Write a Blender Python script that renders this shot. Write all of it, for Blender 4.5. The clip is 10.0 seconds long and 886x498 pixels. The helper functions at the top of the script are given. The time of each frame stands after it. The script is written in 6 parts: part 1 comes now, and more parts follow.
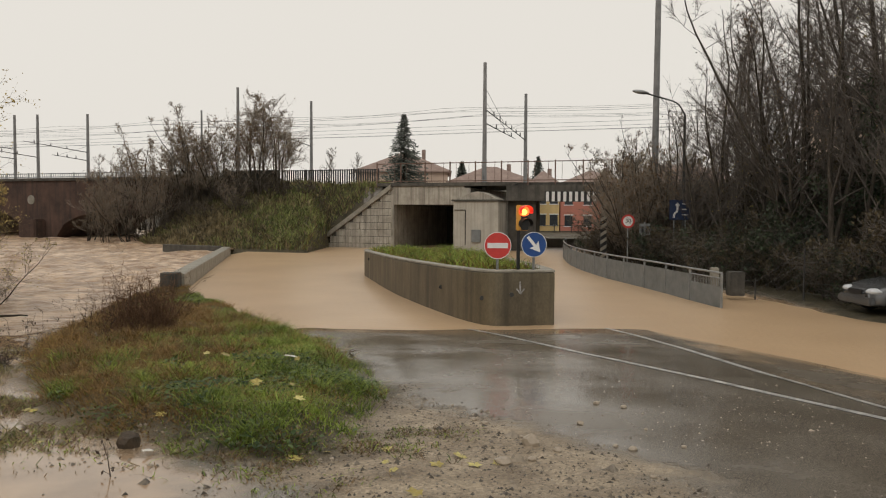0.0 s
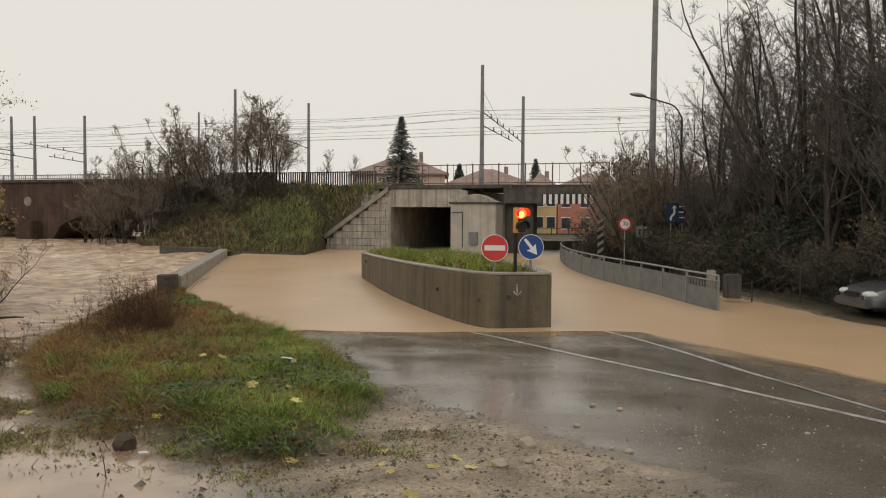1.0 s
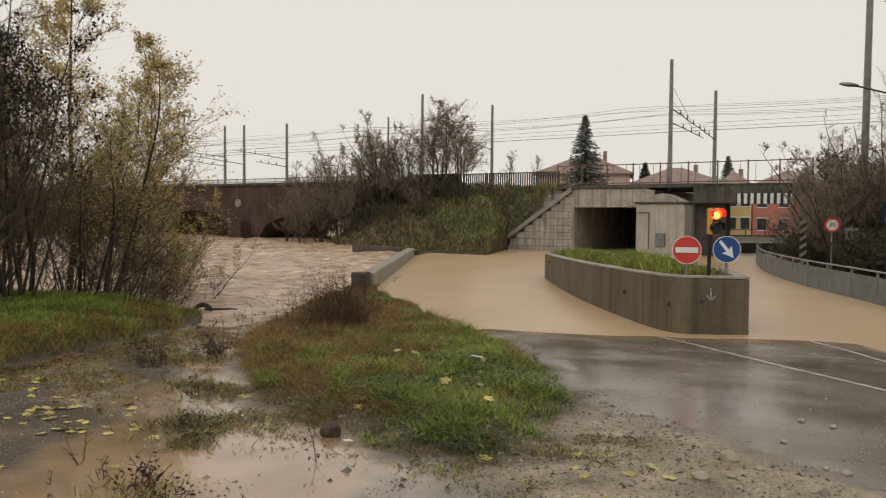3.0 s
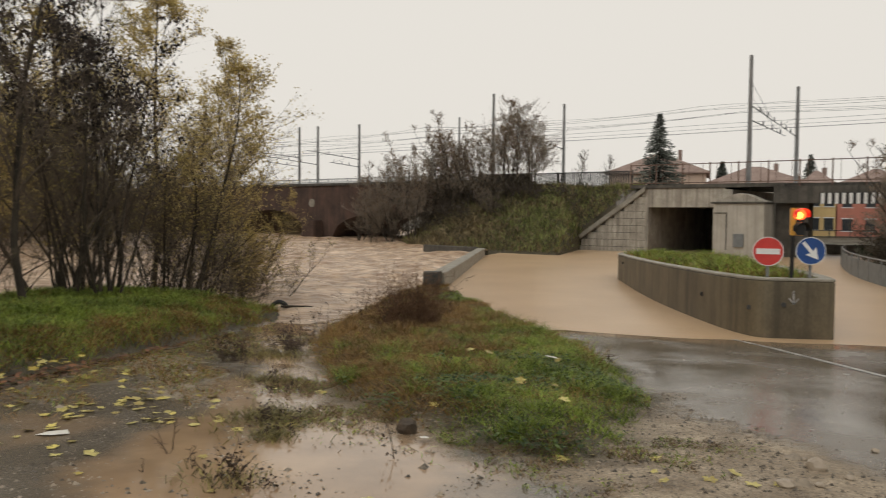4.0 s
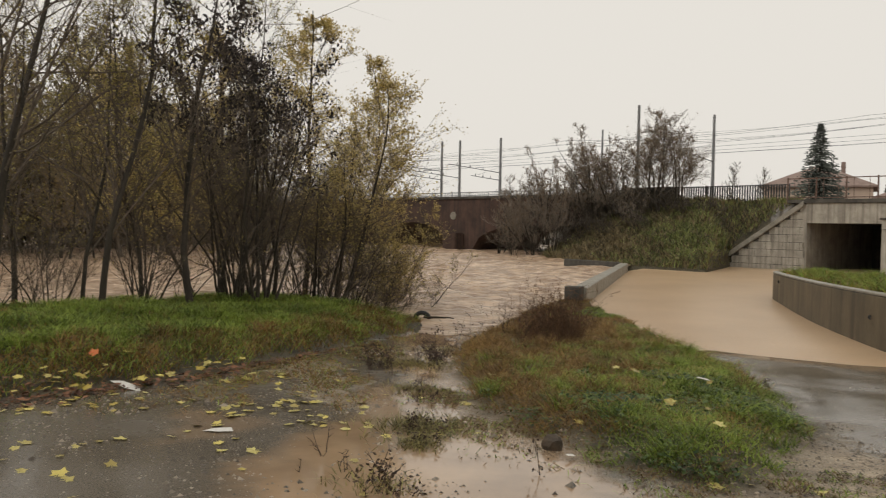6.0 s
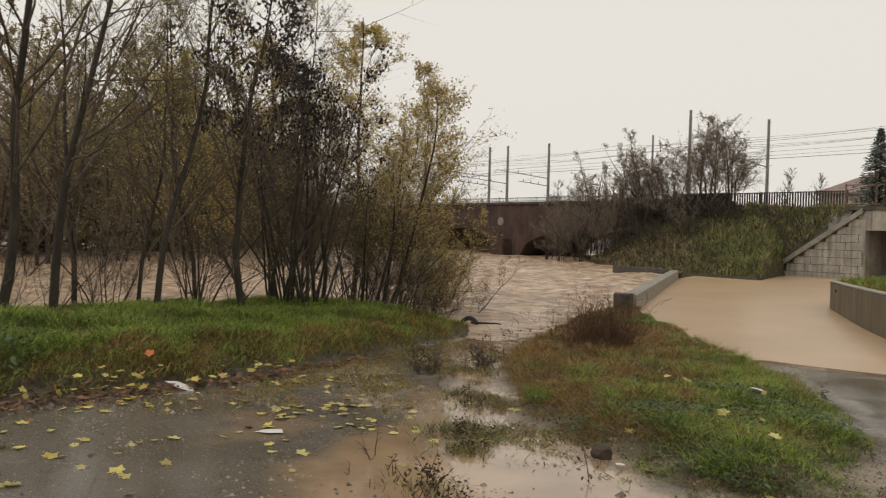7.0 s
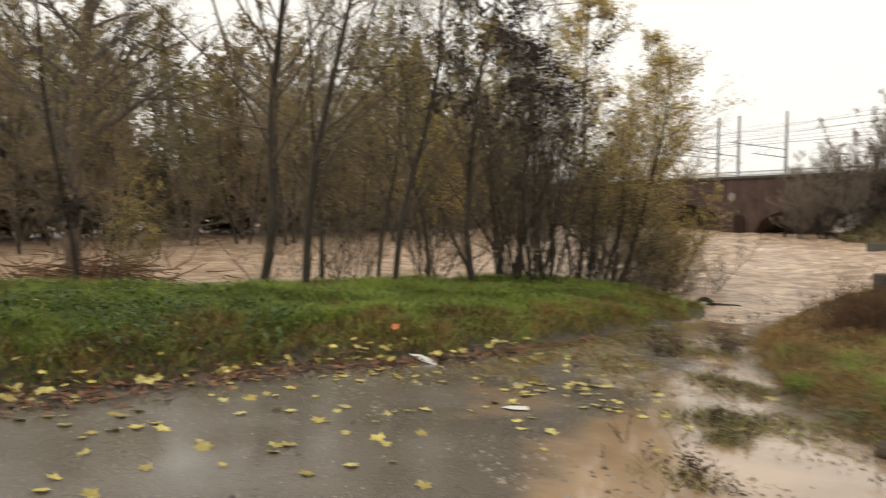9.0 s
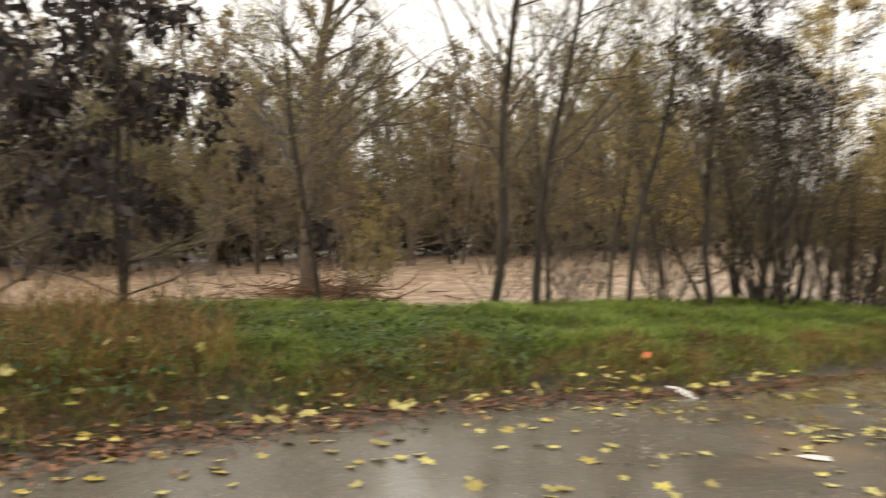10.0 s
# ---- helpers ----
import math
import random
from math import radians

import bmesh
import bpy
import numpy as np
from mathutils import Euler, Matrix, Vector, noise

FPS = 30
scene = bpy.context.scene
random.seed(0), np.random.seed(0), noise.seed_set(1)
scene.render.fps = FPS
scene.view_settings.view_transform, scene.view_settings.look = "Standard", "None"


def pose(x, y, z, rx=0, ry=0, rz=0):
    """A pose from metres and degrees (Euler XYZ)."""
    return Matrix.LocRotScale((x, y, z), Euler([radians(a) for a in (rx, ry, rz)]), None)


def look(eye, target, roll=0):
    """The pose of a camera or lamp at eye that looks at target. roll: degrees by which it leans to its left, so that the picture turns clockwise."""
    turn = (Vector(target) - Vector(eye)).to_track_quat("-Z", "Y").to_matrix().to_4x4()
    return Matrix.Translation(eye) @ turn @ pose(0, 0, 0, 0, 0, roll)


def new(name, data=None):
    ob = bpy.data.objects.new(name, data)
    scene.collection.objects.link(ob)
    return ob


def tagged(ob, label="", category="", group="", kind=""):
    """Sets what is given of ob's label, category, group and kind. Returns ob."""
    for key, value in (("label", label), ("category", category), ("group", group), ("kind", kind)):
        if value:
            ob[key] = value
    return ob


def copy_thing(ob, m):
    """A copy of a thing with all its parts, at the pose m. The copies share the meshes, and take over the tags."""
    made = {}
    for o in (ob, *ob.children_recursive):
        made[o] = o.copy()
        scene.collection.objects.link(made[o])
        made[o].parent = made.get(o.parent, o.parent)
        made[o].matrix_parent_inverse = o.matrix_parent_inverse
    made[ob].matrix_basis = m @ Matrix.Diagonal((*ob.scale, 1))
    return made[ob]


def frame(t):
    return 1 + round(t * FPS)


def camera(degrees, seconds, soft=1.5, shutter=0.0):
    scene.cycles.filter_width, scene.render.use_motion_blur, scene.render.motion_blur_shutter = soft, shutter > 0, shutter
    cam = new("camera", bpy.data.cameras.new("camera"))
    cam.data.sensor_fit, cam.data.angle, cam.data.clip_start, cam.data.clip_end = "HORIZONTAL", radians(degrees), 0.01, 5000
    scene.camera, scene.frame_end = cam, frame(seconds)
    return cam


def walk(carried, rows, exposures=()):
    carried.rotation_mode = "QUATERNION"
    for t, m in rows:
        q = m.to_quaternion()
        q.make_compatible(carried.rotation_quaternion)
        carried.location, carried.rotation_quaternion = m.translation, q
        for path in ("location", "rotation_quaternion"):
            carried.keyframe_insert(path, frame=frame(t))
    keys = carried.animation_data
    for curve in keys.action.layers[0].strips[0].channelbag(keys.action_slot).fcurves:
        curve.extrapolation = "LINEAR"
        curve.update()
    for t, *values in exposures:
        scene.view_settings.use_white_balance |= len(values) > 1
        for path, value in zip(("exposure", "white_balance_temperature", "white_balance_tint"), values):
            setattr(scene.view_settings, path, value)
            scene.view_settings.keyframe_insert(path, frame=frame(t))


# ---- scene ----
cam = camera(59.0, 10.0, soft=1.1, shutter=0.6)
PATH = [
    (0, (0.002, 0.086, 1.585), (0.001, 2.084, 1.497), 0.3),
    (0.5, (0.001, 0.079, 1.577), (0.006, 2.077, 1.485), 0.4),
    (1, (0.006, 0.082, 1.584), (0.012, 2.080, 1.502), 0.4),
    (1.5, (-0.017, 0.066, 1.582), (-0.050, 2.064, 1.498), 0.2),
    (2, (-0.076, 0.062, 1.590), (-0.310, 2.047, 1.508), 0.3),
    (2.2, (-0.064, 0.067, 1.588), (-0.374, 2.041, 1.504), 0.2),
    (3.5, (-0.138, 0.041, 1.595), (-0.649, 1.973, 1.511), 0.6),
    (4, (-0.156, 0.017, 1.589), (-0.777, 1.916, 1.503), 0.5),
    (4.5, (-0.174, -0.007, 1.593), (-0.899, 1.855, 1.513), 0.5),
    (5, (-0.187, -0.001, 1.597), (-0.999, 1.825, 1.517), 0.7),
    (5.5, (-0.211, -0.011, 1.596), (-1.094, 1.782, 1.528), 0.9),
    (7, (-0.243, -0.036, 1.593), (-1.294, 1.665, 1.547), 1.4),
    (7.5, (-0.259, -0.041, 1.592), (-1.356, 1.631, 1.549), 1.5),
    (8, (-0.290, -0.066, 1.588), (-1.470, 1.548, 1.536), 1.5),
    (8.5, (-0.363, -0.089, 1.568), (-1.679, 1.415, 1.485), 1.1),
    (9, (-0.552, -0.049, 1.550), (-2.025, 1.300, 1.442), 0.5),
    (9.5, (-0.885, -0.005, 1.526), (-2.513, 1.155, 1.481), 0.4),
    (10, (-1.281, -0.132, 1.539), (-3.052, 0.796, 1.481), -0.4),
]
walk(cam, [(t, look(eye, target, roll)) for t, eye, target, roll in PATH],
     exposures=[(0, 0.0), (5.5, 0.0), (7.5, 0.02), (8.3, 0.14), (9.0, 0.5), (10, 0.85)])

# ---- world and light: a thick overcast sky ----
world = bpy.data.worlds.new("overcast")
scene.world = world
world.use_nodes = True
wn, wl = world.node_tree.nodes, world.node_tree.links
wn.clear()
sky = wn.new("ShaderNodeTexSky")
sky.sky_type, sky.sun_disc = "NISHITA", False
sky.sun_elevation, sky.sun_rotation = radians(32), radians(150)
sky.dust_density, sky.air_density = 6.0, 2.0
grey = wn.new("ShaderNodeHueSaturation")
grey.inputs["Saturation"].default_value = 0.12
cloud = wn.new("ShaderNodeMixRGB")
cloud.inputs["Fac"].default_value = 0.93
cloud.inputs["Color2"].default_value = (8.25, 7.85, 7.2, 1)
back = wn.new("ShaderNodeBackground")
back.inputs["Strength"].default_value = 0.1
wout = wn.new("ShaderNodeOutputWorld")
wl.new(sky.outputs[0], grey.inputs["Color"])
wl.new(grey.outputs[0], cloud.inputs["Color1"])
wl.new(cloud.outputs[0], back.inputs["Color"])
wl.new(back.outputs[0], wout.inputs["Surface"])
sun_data = bpy.data.lights.new("sun", "SUN")
sun_data.energy, sun_data.angle, sun_data.color = 0.5, radians(40), (1, 0.97, 0.93)
sun = new("sun", sun_data)
sun.matrix_world = look((-20, -35, 40), (0, 0, 0))


# ---- materials ----
def mat(name, dark, light, scale=3.0, rough=0.8, bump=0.2, fine=60.0, rough2=None, metal=0.0, stretch=(1, 1, 1), spec=0.5,
        per_object=0.0, per_island=0.0, stain=None, streak=2.2, thin=0.0, glow=None):
    """Two noises, coarse and fine, between two colours; bump; optional vertical stains and random tints."""
    m = bpy.data.materials.new(name)
    m.use_nodes = True
    n, l = m.node_tree.nodes, m.node_tree.links
    p = n["Principled BSDF"]
    co = n.new("ShaderNodeTexCoord")
    mp = n.new("ShaderNodeMapping")
    mp.inputs["Scale"].default_value = stretch
    l.new(co.outputs["Object"], mp.inputs["Vector"])
    a, b = n.new("ShaderNodeTexNoise"), n.new("ShaderNodeTexNoise")
    a.inputs["Scale"].default_value, b.inputs["Scale"].default_value = scale, fine
    a.inputs["Detail"].default_value, b.inputs["Detail"].default_value = 6, 3
    a.inputs["Roughness"].default_value = 0.65
    for k in (a, b):
        l.new(mp.outputs[0], k.inputs["Vector"])
    add = n.new("ShaderNodeMath")
    add.operation = "MULTIPLY_ADD"
    add.inputs[1].default_value = 0.45
    l.new(b.outputs["Fac"], add.inputs[0])
    half = n.new("ShaderNodeMath")
    half.operation = "MULTIPLY_ADD"
    half.inputs[1].default_value, half.inputs[2].default_value = 1.5, -0.45
    l.new(a.outputs["Fac"], half.inputs[0])
    l.new(half.outputs[0], add.inputs[2])
    last = add.outputs[0]
    if per_object or per_island:
        src = n.new("ShaderNodeObjectInfo").outputs["Random"] if per_object else n.new("ShaderNodeNewGeometry").outputs["Random Per Island"]
        r = n.new("ShaderNodeMath")
        r.operation = "MULTIPLY_ADD"
        r.inputs[1].default_value = per_object or per_island
        l.new(src, r.inputs[0])
        s = n.new("ShaderNodeMath")
        s.operation = "SUBTRACT"
        s.inputs[1].default_value = (per_object or per_island) / 2
        l.new(last, s.inputs[0])
        l.new(s.outputs[0], r.inputs[2])
        last = r.outputs[0]
    ramp = n.new("ShaderNodeValToRGB")
    ramp.color_ramp.elements[0].position, ramp.color_ramp.elements[1].position = 0.25, 0.85
    ramp.color_ramp.elements[0].color, ramp.color_ramp.elements[1].color = (*dark, 1), (*light, 1)
    l.new(last, ramp.inputs[0])
    col = ramp.outputs[0]
    if stain:
        sm = n.new("ShaderNodeMapping")
        sm.inputs["Scale"].default_value = (streak, streak, 0.12)
        l.new(co.outputs["Object"], sm.inputs["Vector"])
        sn = n.new("ShaderNodeTexNoise")
        sn.inputs["Scale"].default_value, sn.inputs["Detail"].default_value = 1.6, 7
        l.new(sm.outputs[0], sn.inputs["Vector"])
        sr = n.new("ShaderNodeValToRGB")
        sr.color_ramp.elements[0].position, sr.color_ramp.elements[1].position = 0.45, 0.8
        l.new(sn.outputs["Fac"], sr.inputs[0])
        mx = n.new("ShaderNodeMixRGB")
        mx.inputs["Color2"].default_value = (*stain, 1)
        l.new(sr.outputs[0], mx.inputs["Fac"])
        l.new(col, mx.inputs["Color1"])
        col = mx.outputs[0]
    l.new(col, p.inputs["Base Color"])
    p.inputs["Metallic"].default_value = metal
    p.inputs["Specular IOR Level"].default_value = spec
    p.inputs["Roughness"].default_value = rough
    if rough2 is not None:
        rr = n.new("ShaderNodeMapRange")
        rr.inputs["From Min"].default_value, rr.inputs["From Max"].default_value = 0.38, 0.62
        rr.inputs["To Min"].default_value, rr.inputs["To Max"].default_value = rough, rough2
        l.new(a.outputs["Fac"], rr.inputs["Value"])
        l.new(rr.outputs[0], p.inputs["Roughness"])
    if bump:
        bp = n.new("ShaderNodeBump")
        bp.inputs["Strength"].default_value, bp.inputs["Distance"].default_value = bump, 0.02
        l.new(last, bp.inputs["Height"])
        l.new(bp.outputs[0], p.inputs["Normal"])
    if thin:
        tr, ms = n.new("ShaderNodeBsdfTranslucent"), n.new("ShaderNodeMixShader")
        ms.inputs[0].default_value = thin
        l.new(col, tr.inputs["Color"])
        l.new(p.outputs[0], ms.inputs[1]), l.new(tr.outputs[0], ms.inputs[2])
        l.new(ms.outputs[0], n["Material Output"].inputs["Surface"])
    if glow:
        p.inputs["Emission Color"].default_value, p.inputs["Emission Strength"].default_value = (*glow[0], 1), glow[1]
    return m


CONCRETE = mat("concrete", (0.26, 0.24, 0.2), (0.52, 0.48, 0.41), 1.2, 0.75, 0.25, 30, stain=(0.13, 0.115, 0.095), streak=3.0)
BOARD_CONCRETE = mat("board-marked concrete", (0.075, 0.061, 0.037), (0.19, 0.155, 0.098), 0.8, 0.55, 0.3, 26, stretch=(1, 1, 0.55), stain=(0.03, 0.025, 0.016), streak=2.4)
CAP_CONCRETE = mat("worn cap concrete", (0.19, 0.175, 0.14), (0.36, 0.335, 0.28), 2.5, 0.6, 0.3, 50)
DARK_CONCRETE = mat("dark stained concrete", (0.045, 0.041, 0.035), (0.13, 0.12, 0.1), 1.0, 0.8, 0.3, 20, stain=(0.03, 0.028, 0.026))
BRICKWORK = mat("old brickwork", (0.045, 0.028, 0.022), (0.12, 0.07, 0.052), 0.7, 0.9, 0.4, 9, stain=(0.035, 0.028, 0.024))
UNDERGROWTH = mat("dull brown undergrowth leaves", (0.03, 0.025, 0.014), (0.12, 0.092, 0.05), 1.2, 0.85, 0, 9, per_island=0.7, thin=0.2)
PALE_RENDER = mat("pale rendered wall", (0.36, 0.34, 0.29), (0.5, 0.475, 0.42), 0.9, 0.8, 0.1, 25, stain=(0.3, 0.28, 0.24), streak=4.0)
# Far house walls and roofs: mist is put into these base colours.
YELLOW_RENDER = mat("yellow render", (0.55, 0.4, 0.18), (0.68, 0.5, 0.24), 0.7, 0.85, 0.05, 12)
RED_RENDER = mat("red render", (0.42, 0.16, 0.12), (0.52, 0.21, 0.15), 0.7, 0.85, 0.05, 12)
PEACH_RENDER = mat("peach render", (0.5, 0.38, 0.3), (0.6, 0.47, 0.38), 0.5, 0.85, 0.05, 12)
ROOF_TILE = mat("mist-greyed clay roof tiles", (0.22, 0.155, 0.13), (0.33, 0.25, 0.215), 1.0, 0.9, 0.5, 14)
GLASS_DARK = mat("dark window glass", (0.03, 0.035, 0.04), (0.06, 0.065, 0.07), 2, 0.1, 0, 10)
STEEL = mat("galvanised steel", (0.2, 0.21, 0.21), (0.36, 0.37, 0.37), 4, 0.45, 0.05, 60, metal=0.6)
SHEET_STEEL = mat("galvanised sheet panel", (0.14, 0.155, 0.16), (0.24, 0.255, 0.26), 2.2, 0.5, 0.1, 40, metal=0.3)
POLE_GREY = mat("weathered pole", (0.16, 0.16, 0.16), (0.27, 0.27, 0.265), 2, 0.7, 0.1, 30)
DARK_STEEL = mat("dark painted steel", (0.02, 0.02, 0.02), (0.05, 0.05, 0.048), 4, 0.55, 0.05, 40)
WIRE = mat("old copper wire", (0.07, 0.07, 0.07), (0.12, 0.12, 0.12), 4, 0.6, 0, 20)
RED_PAINT = mat("red sign sheeting", (0.52, 0.035, 0.03), (0.62, 0.05, 0.04), 5, 0.4, 0, 40)
BLUE_PAINT = mat("blue sign sheeting", (0.008, 0.05, 0.2), (0.012, 0.07, 0.27), 5, 0.4, 0, 40)
DARK_BLUE = mat("dark blue sign sheeting", (0.01, 0.022, 0.06), (0.018, 0.036, 0.095), 5, 0.5, 0, 40)
WHITE_PAINT = mat("white sign sheeting", (0.68, 0.68, 0.67), (0.8, 0.8, 0.79), 5, 0.45, 0, 40)
BLACK_PAINT = mat("black paint", (0.008, 0.008, 0.008), (0.016, 0.016, 0.016), 5, 0.5, 0, 40)
YELLOW_PAINT = mat("yellow ochre paint", (0.6, 0.3, 0.04), (0.72, 0.38, 0.06), 4, 0.45, 0, 40)
LIT_RED = mat("lit red lens", (0.8, 0.06, 0.01), (0.9, 0.1, 0.02), 8, 0.3, 0, 40, glow=((1.0, 0.12, 0.02), 2.2))
LIT_AMBER = mat("glowing core of the lens", (0.9, 0.4, 0.1), (0.9, 0.5, 0.1), 8, 0.3, 0, 40, glow=((1.0, 0.36, 0.06), 4.0))
# The lamp's red light on its visor, put in as colour and glow.
RED_GLOW_HOOD = mat("visor with painted red lamplight", (0.5, 0.03, 0.02), (0.6, 0.05, 0.03), 8, 0.4, 0, 40, glow=((1.0, 0.03, 0.02), 0.45))
LINE_PAINT = mat("worn road paint", (0.16, 0.155, 0.15), (0.62, 0.61, 0.58), 3.5, 0.35, 0.1, 45)
CAR_PAINT = mat("silver car paint", (0.12, 0.125, 0.13), (0.17, 0.175, 0.18), 3, 0.25, 0, 40, metal=0.5)
RUBBER = mat("black rubber", (0.012, 0.012, 0.012), (0.03, 0.03, 0.03), 5, 0.7, 0.2, 40)
LENS = mat("headlight lens", (0.5, 0.52, 0.54), (0.7, 0.72, 0.74), 9, 0.1, 0, 40)
BARK = mat("dark wet bark", (0.02, 0.016, 0.011), (0.07, 0.055, 0.038), 6, 0.85, 0.5, 40, stretch=(1, 1, 0.3))
GREY_BARK = mat("grey bark", (0.08, 0.065, 0.05), (0.24, 0.195, 0.145), 6, 0.85, 0.5, 40, stretch=(1, 1, 0.3))
# Paled brown for distant twigs: the haze is in the colour.
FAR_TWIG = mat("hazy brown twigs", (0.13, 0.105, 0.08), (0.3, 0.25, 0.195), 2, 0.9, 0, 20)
SLOPE_TWIG = mat("grey-brown twigs", (0.06, 0.05, 0.042), (0.17, 0.145, 0.125), 5, 0.9, 0, 30)
POPLAR_BARK = mat("brown ridged bark", (0.07, 0.052, 0.036), (0.19, 0.14, 0.095), 6, 0.85, 0.5, 40, stretch=(1, 1, 0.3))
# Twig brown lightened, with some haze mixed into it.
TWIG = mat("brown twigs", (0.07, 0.054, 0.04), (0.2, 0.155, 0.115), 5, 0.9, 0, 30)
LEAF_YELLOW = mat("yellowing leaves", (0.32, 0.24, 0.075), (0.74, 0.6, 0.25), 1.2, 0.7, 0, 9, per_island=0.7, thin=0.45)
LEAF_GREENISH = mat("yellow-green leaves", (0.2, 0.17, 0.05), (0.52, 0.44, 0.15), 1.2, 0.8, 0, 9, per_island=0.7, thin=0.45)
LEAF_OLIVE = mat("olive brown leaves", (0.14, 0.115, 0.035), (0.42, 0.34, 0.12), 1.2, 0.8, 0, 9, per_island=0.7, thin=0.4)
LEAF_DARK = mat("withered dark leaves", (0.016, 0.013, 0.012), (0.065, 0.05, 0.042), 1.2, 0.85, 0, 9, per_island=0.7, thin=0.25)
LEAF_RUST = mat("rusty leaves", (0.09, 0.055, 0.03), (0.27, 0.17, 0.085), 1.2, 0.8, 0, 9, per_island=0.7, thin=0.35)
# Needle green paled to put the distance haze into it.
NEEDLES = mat("hazy spruce needles", (0.05, 0.06, 0.05), (0.13, 0.14, 0.115), 1.2, 0.85, 0, 9, per_island=0.5)
IVY = mat("ivy leaves", (0.014, 0.024, 0.011), (0.05, 0.07, 0.03), 1.2, 0.5, 0, 9, per_island=0.6, thin=0.2)
GRASS_GREEN = mat("green grass blades", (0.075, 0.115, 0.018), (0.36, 0.46, 0.075), 0.7, 0.6, 0, 5, per_island=0.8, thin=0.35)
# LEAF_FAR and LEAF_FAR_GREEN carry the mist across the river as paler colour.
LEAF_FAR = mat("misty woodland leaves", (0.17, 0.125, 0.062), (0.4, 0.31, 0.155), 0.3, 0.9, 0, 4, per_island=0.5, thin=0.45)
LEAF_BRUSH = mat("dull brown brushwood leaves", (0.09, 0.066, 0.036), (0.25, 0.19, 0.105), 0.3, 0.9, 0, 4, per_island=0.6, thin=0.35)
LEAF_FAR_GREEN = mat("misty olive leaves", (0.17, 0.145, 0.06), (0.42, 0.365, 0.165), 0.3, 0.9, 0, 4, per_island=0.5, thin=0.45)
GRASS_DRY = mat("dry grass blades", (0.11, 0.062, 0.022), (0.4, 0.245, 0.08), 0.7, 0.75, 0, 5, per_island=0.8, thin=0.3)
WEED = mat("dead weed stalks", (0.03, 0.02, 0.014), (0.1, 0.062, 0.04), 2, 0.85, 0, 20)
RUST_WEED = mat("rust-brown dead weeds", (0.09, 0.05, 0.027), (0.25, 0.135, 0.07), 2, 0.85, 0, 20, per_island=0.6, thin=0.2)
FALLEN_YELLOW = mat("fallen yellow leaf", (0.32, 0.25, 0.06), (0.6, 0.53, 0.18), 9, 0.45, 0.1, 40, per_object=0.7)
LEAF_STREWN = mat("strewn yellow leaves", (0.4, 0.3, 0.05), (0.68, 0.58, 0.16), 9, 0.45, 0.1, 40, per_island=0.7)
FALLEN_BROWN = mat("brown leaf litter", (0.075, 0.03, 0.014), (0.26, 0.115, 0.05), 2, 0.55, 0.1, 30, per_island=0.8)
STONE = mat("wet stones", (0.06, 0.047, 0.033), (0.34, 0.28, 0.21), 4, 0.4, 0.2, 30, per_island=0.9)
PAPER = mat("soaked paper", (0.6, 0.58, 0.53), (0.75, 0.73, 0.68), 5, 0.6, 0.1, 40)
ORANGE_LEAF = mat("orange leaf", (0.5, 0.13, 0.03), (0.62, 0.2, 0.06), 5, 0.6, 0.1, 40)


def water_mat(name, deep, pale, wave, rough, distance, patch=0.35, lo=0.3, hi=0.75, foam=None):
    m = bpy.data.materials.new(name)
    m.use_nodes = True
    n, l = m.node_tree.nodes, m.node_tree.links
    p = n["Principled BSDF"]
    co = n.new("ShaderNodeTexCoord")
    a, b = n.new("ShaderNodeTexNoise"), n.new("ShaderNodeTexNoise")
    a.inputs["Scale"].default_value, a.inputs["Detail"].default_value = patch, 5
    b.inputs["Scale"].default_value, b.inputs["Detail"].default_value = wave, 4
    for k in (a, b):
        l.new(co.outputs["Object"], k.inputs["Vector"])
    r = n.new("ShaderNodeValToRGB")
    r.color_ramp.elements[0].position, r.color_ramp.elements[1].position = lo, hi
    r.color_ramp.elements[0].color, r.color_ramp.elements[1].color = (*deep, 1), (*pale, 1)
    l.new(a.outputs["Fac"], r.inputs[0])
    l.new(r.outputs[0], p.inputs["Base Color"])
    if foam:
        st, fn, fr, fx = n.new("ShaderNodeMapping"), n.new("ShaderNodeTexNoise"), n.new("ShaderNodeValToRGB"), n.new("ShaderNodeMixRGB")
        st.inputs["Scale"].default_value = (0.9, 2.6, 1)
        fn.inputs["Scale"].default_value, fn.inputs["Detail"].default_value, fn.inputs["Roughness"].default_value = 0.8, 8, 0.7
        fr.color_ramp.elements[0].position, fr.color_ramp.elements[1].position = 0.53, 0.66
        fx.inputs["Color2"].default_value = (*foam, 1)
        l.new(co.outputs["Object"], st.inputs["Vector"])
        l.new(st.outputs[0], fn.inputs["Vector"])
        l.new(fn.outputs["Fac"], fr.inputs[0])
        l.new(fr.outputs[0], fx.inputs["Fac"])
        l.new(r.outputs[0], fx.inputs["Color1"])
        l.new(fx.outputs[0], p.inputs["Base Color"])
    p.inputs["Roughness"].default_value, p.inputs["IOR"].default_value = rough, 1.33
    bp = n.new("ShaderNodeBump")
    bp.inputs["Strength"].default_value, bp.inputs["Distance"].default_value = 1.0, distance
    l.new(b.outputs["Fac"], bp.inputs["Height"])
    l.new(bp.outputs[0], p.inputs["Normal"])
    return m


POND_WATER = water_mat("muddy standing water", (0.5, 0.345, 0.205), (0.6, 0.425, 0.265), 9.0, 0.28, 0.012)
RIVER_WATER = water_mat("muddy river water", (0.3, 0.195, 0.12), (0.62, 0.455, 0.31), 3.6, 0.34, 0.13, 1.3, 0.42, 0.68, (0.78, 0.63, 0.49))


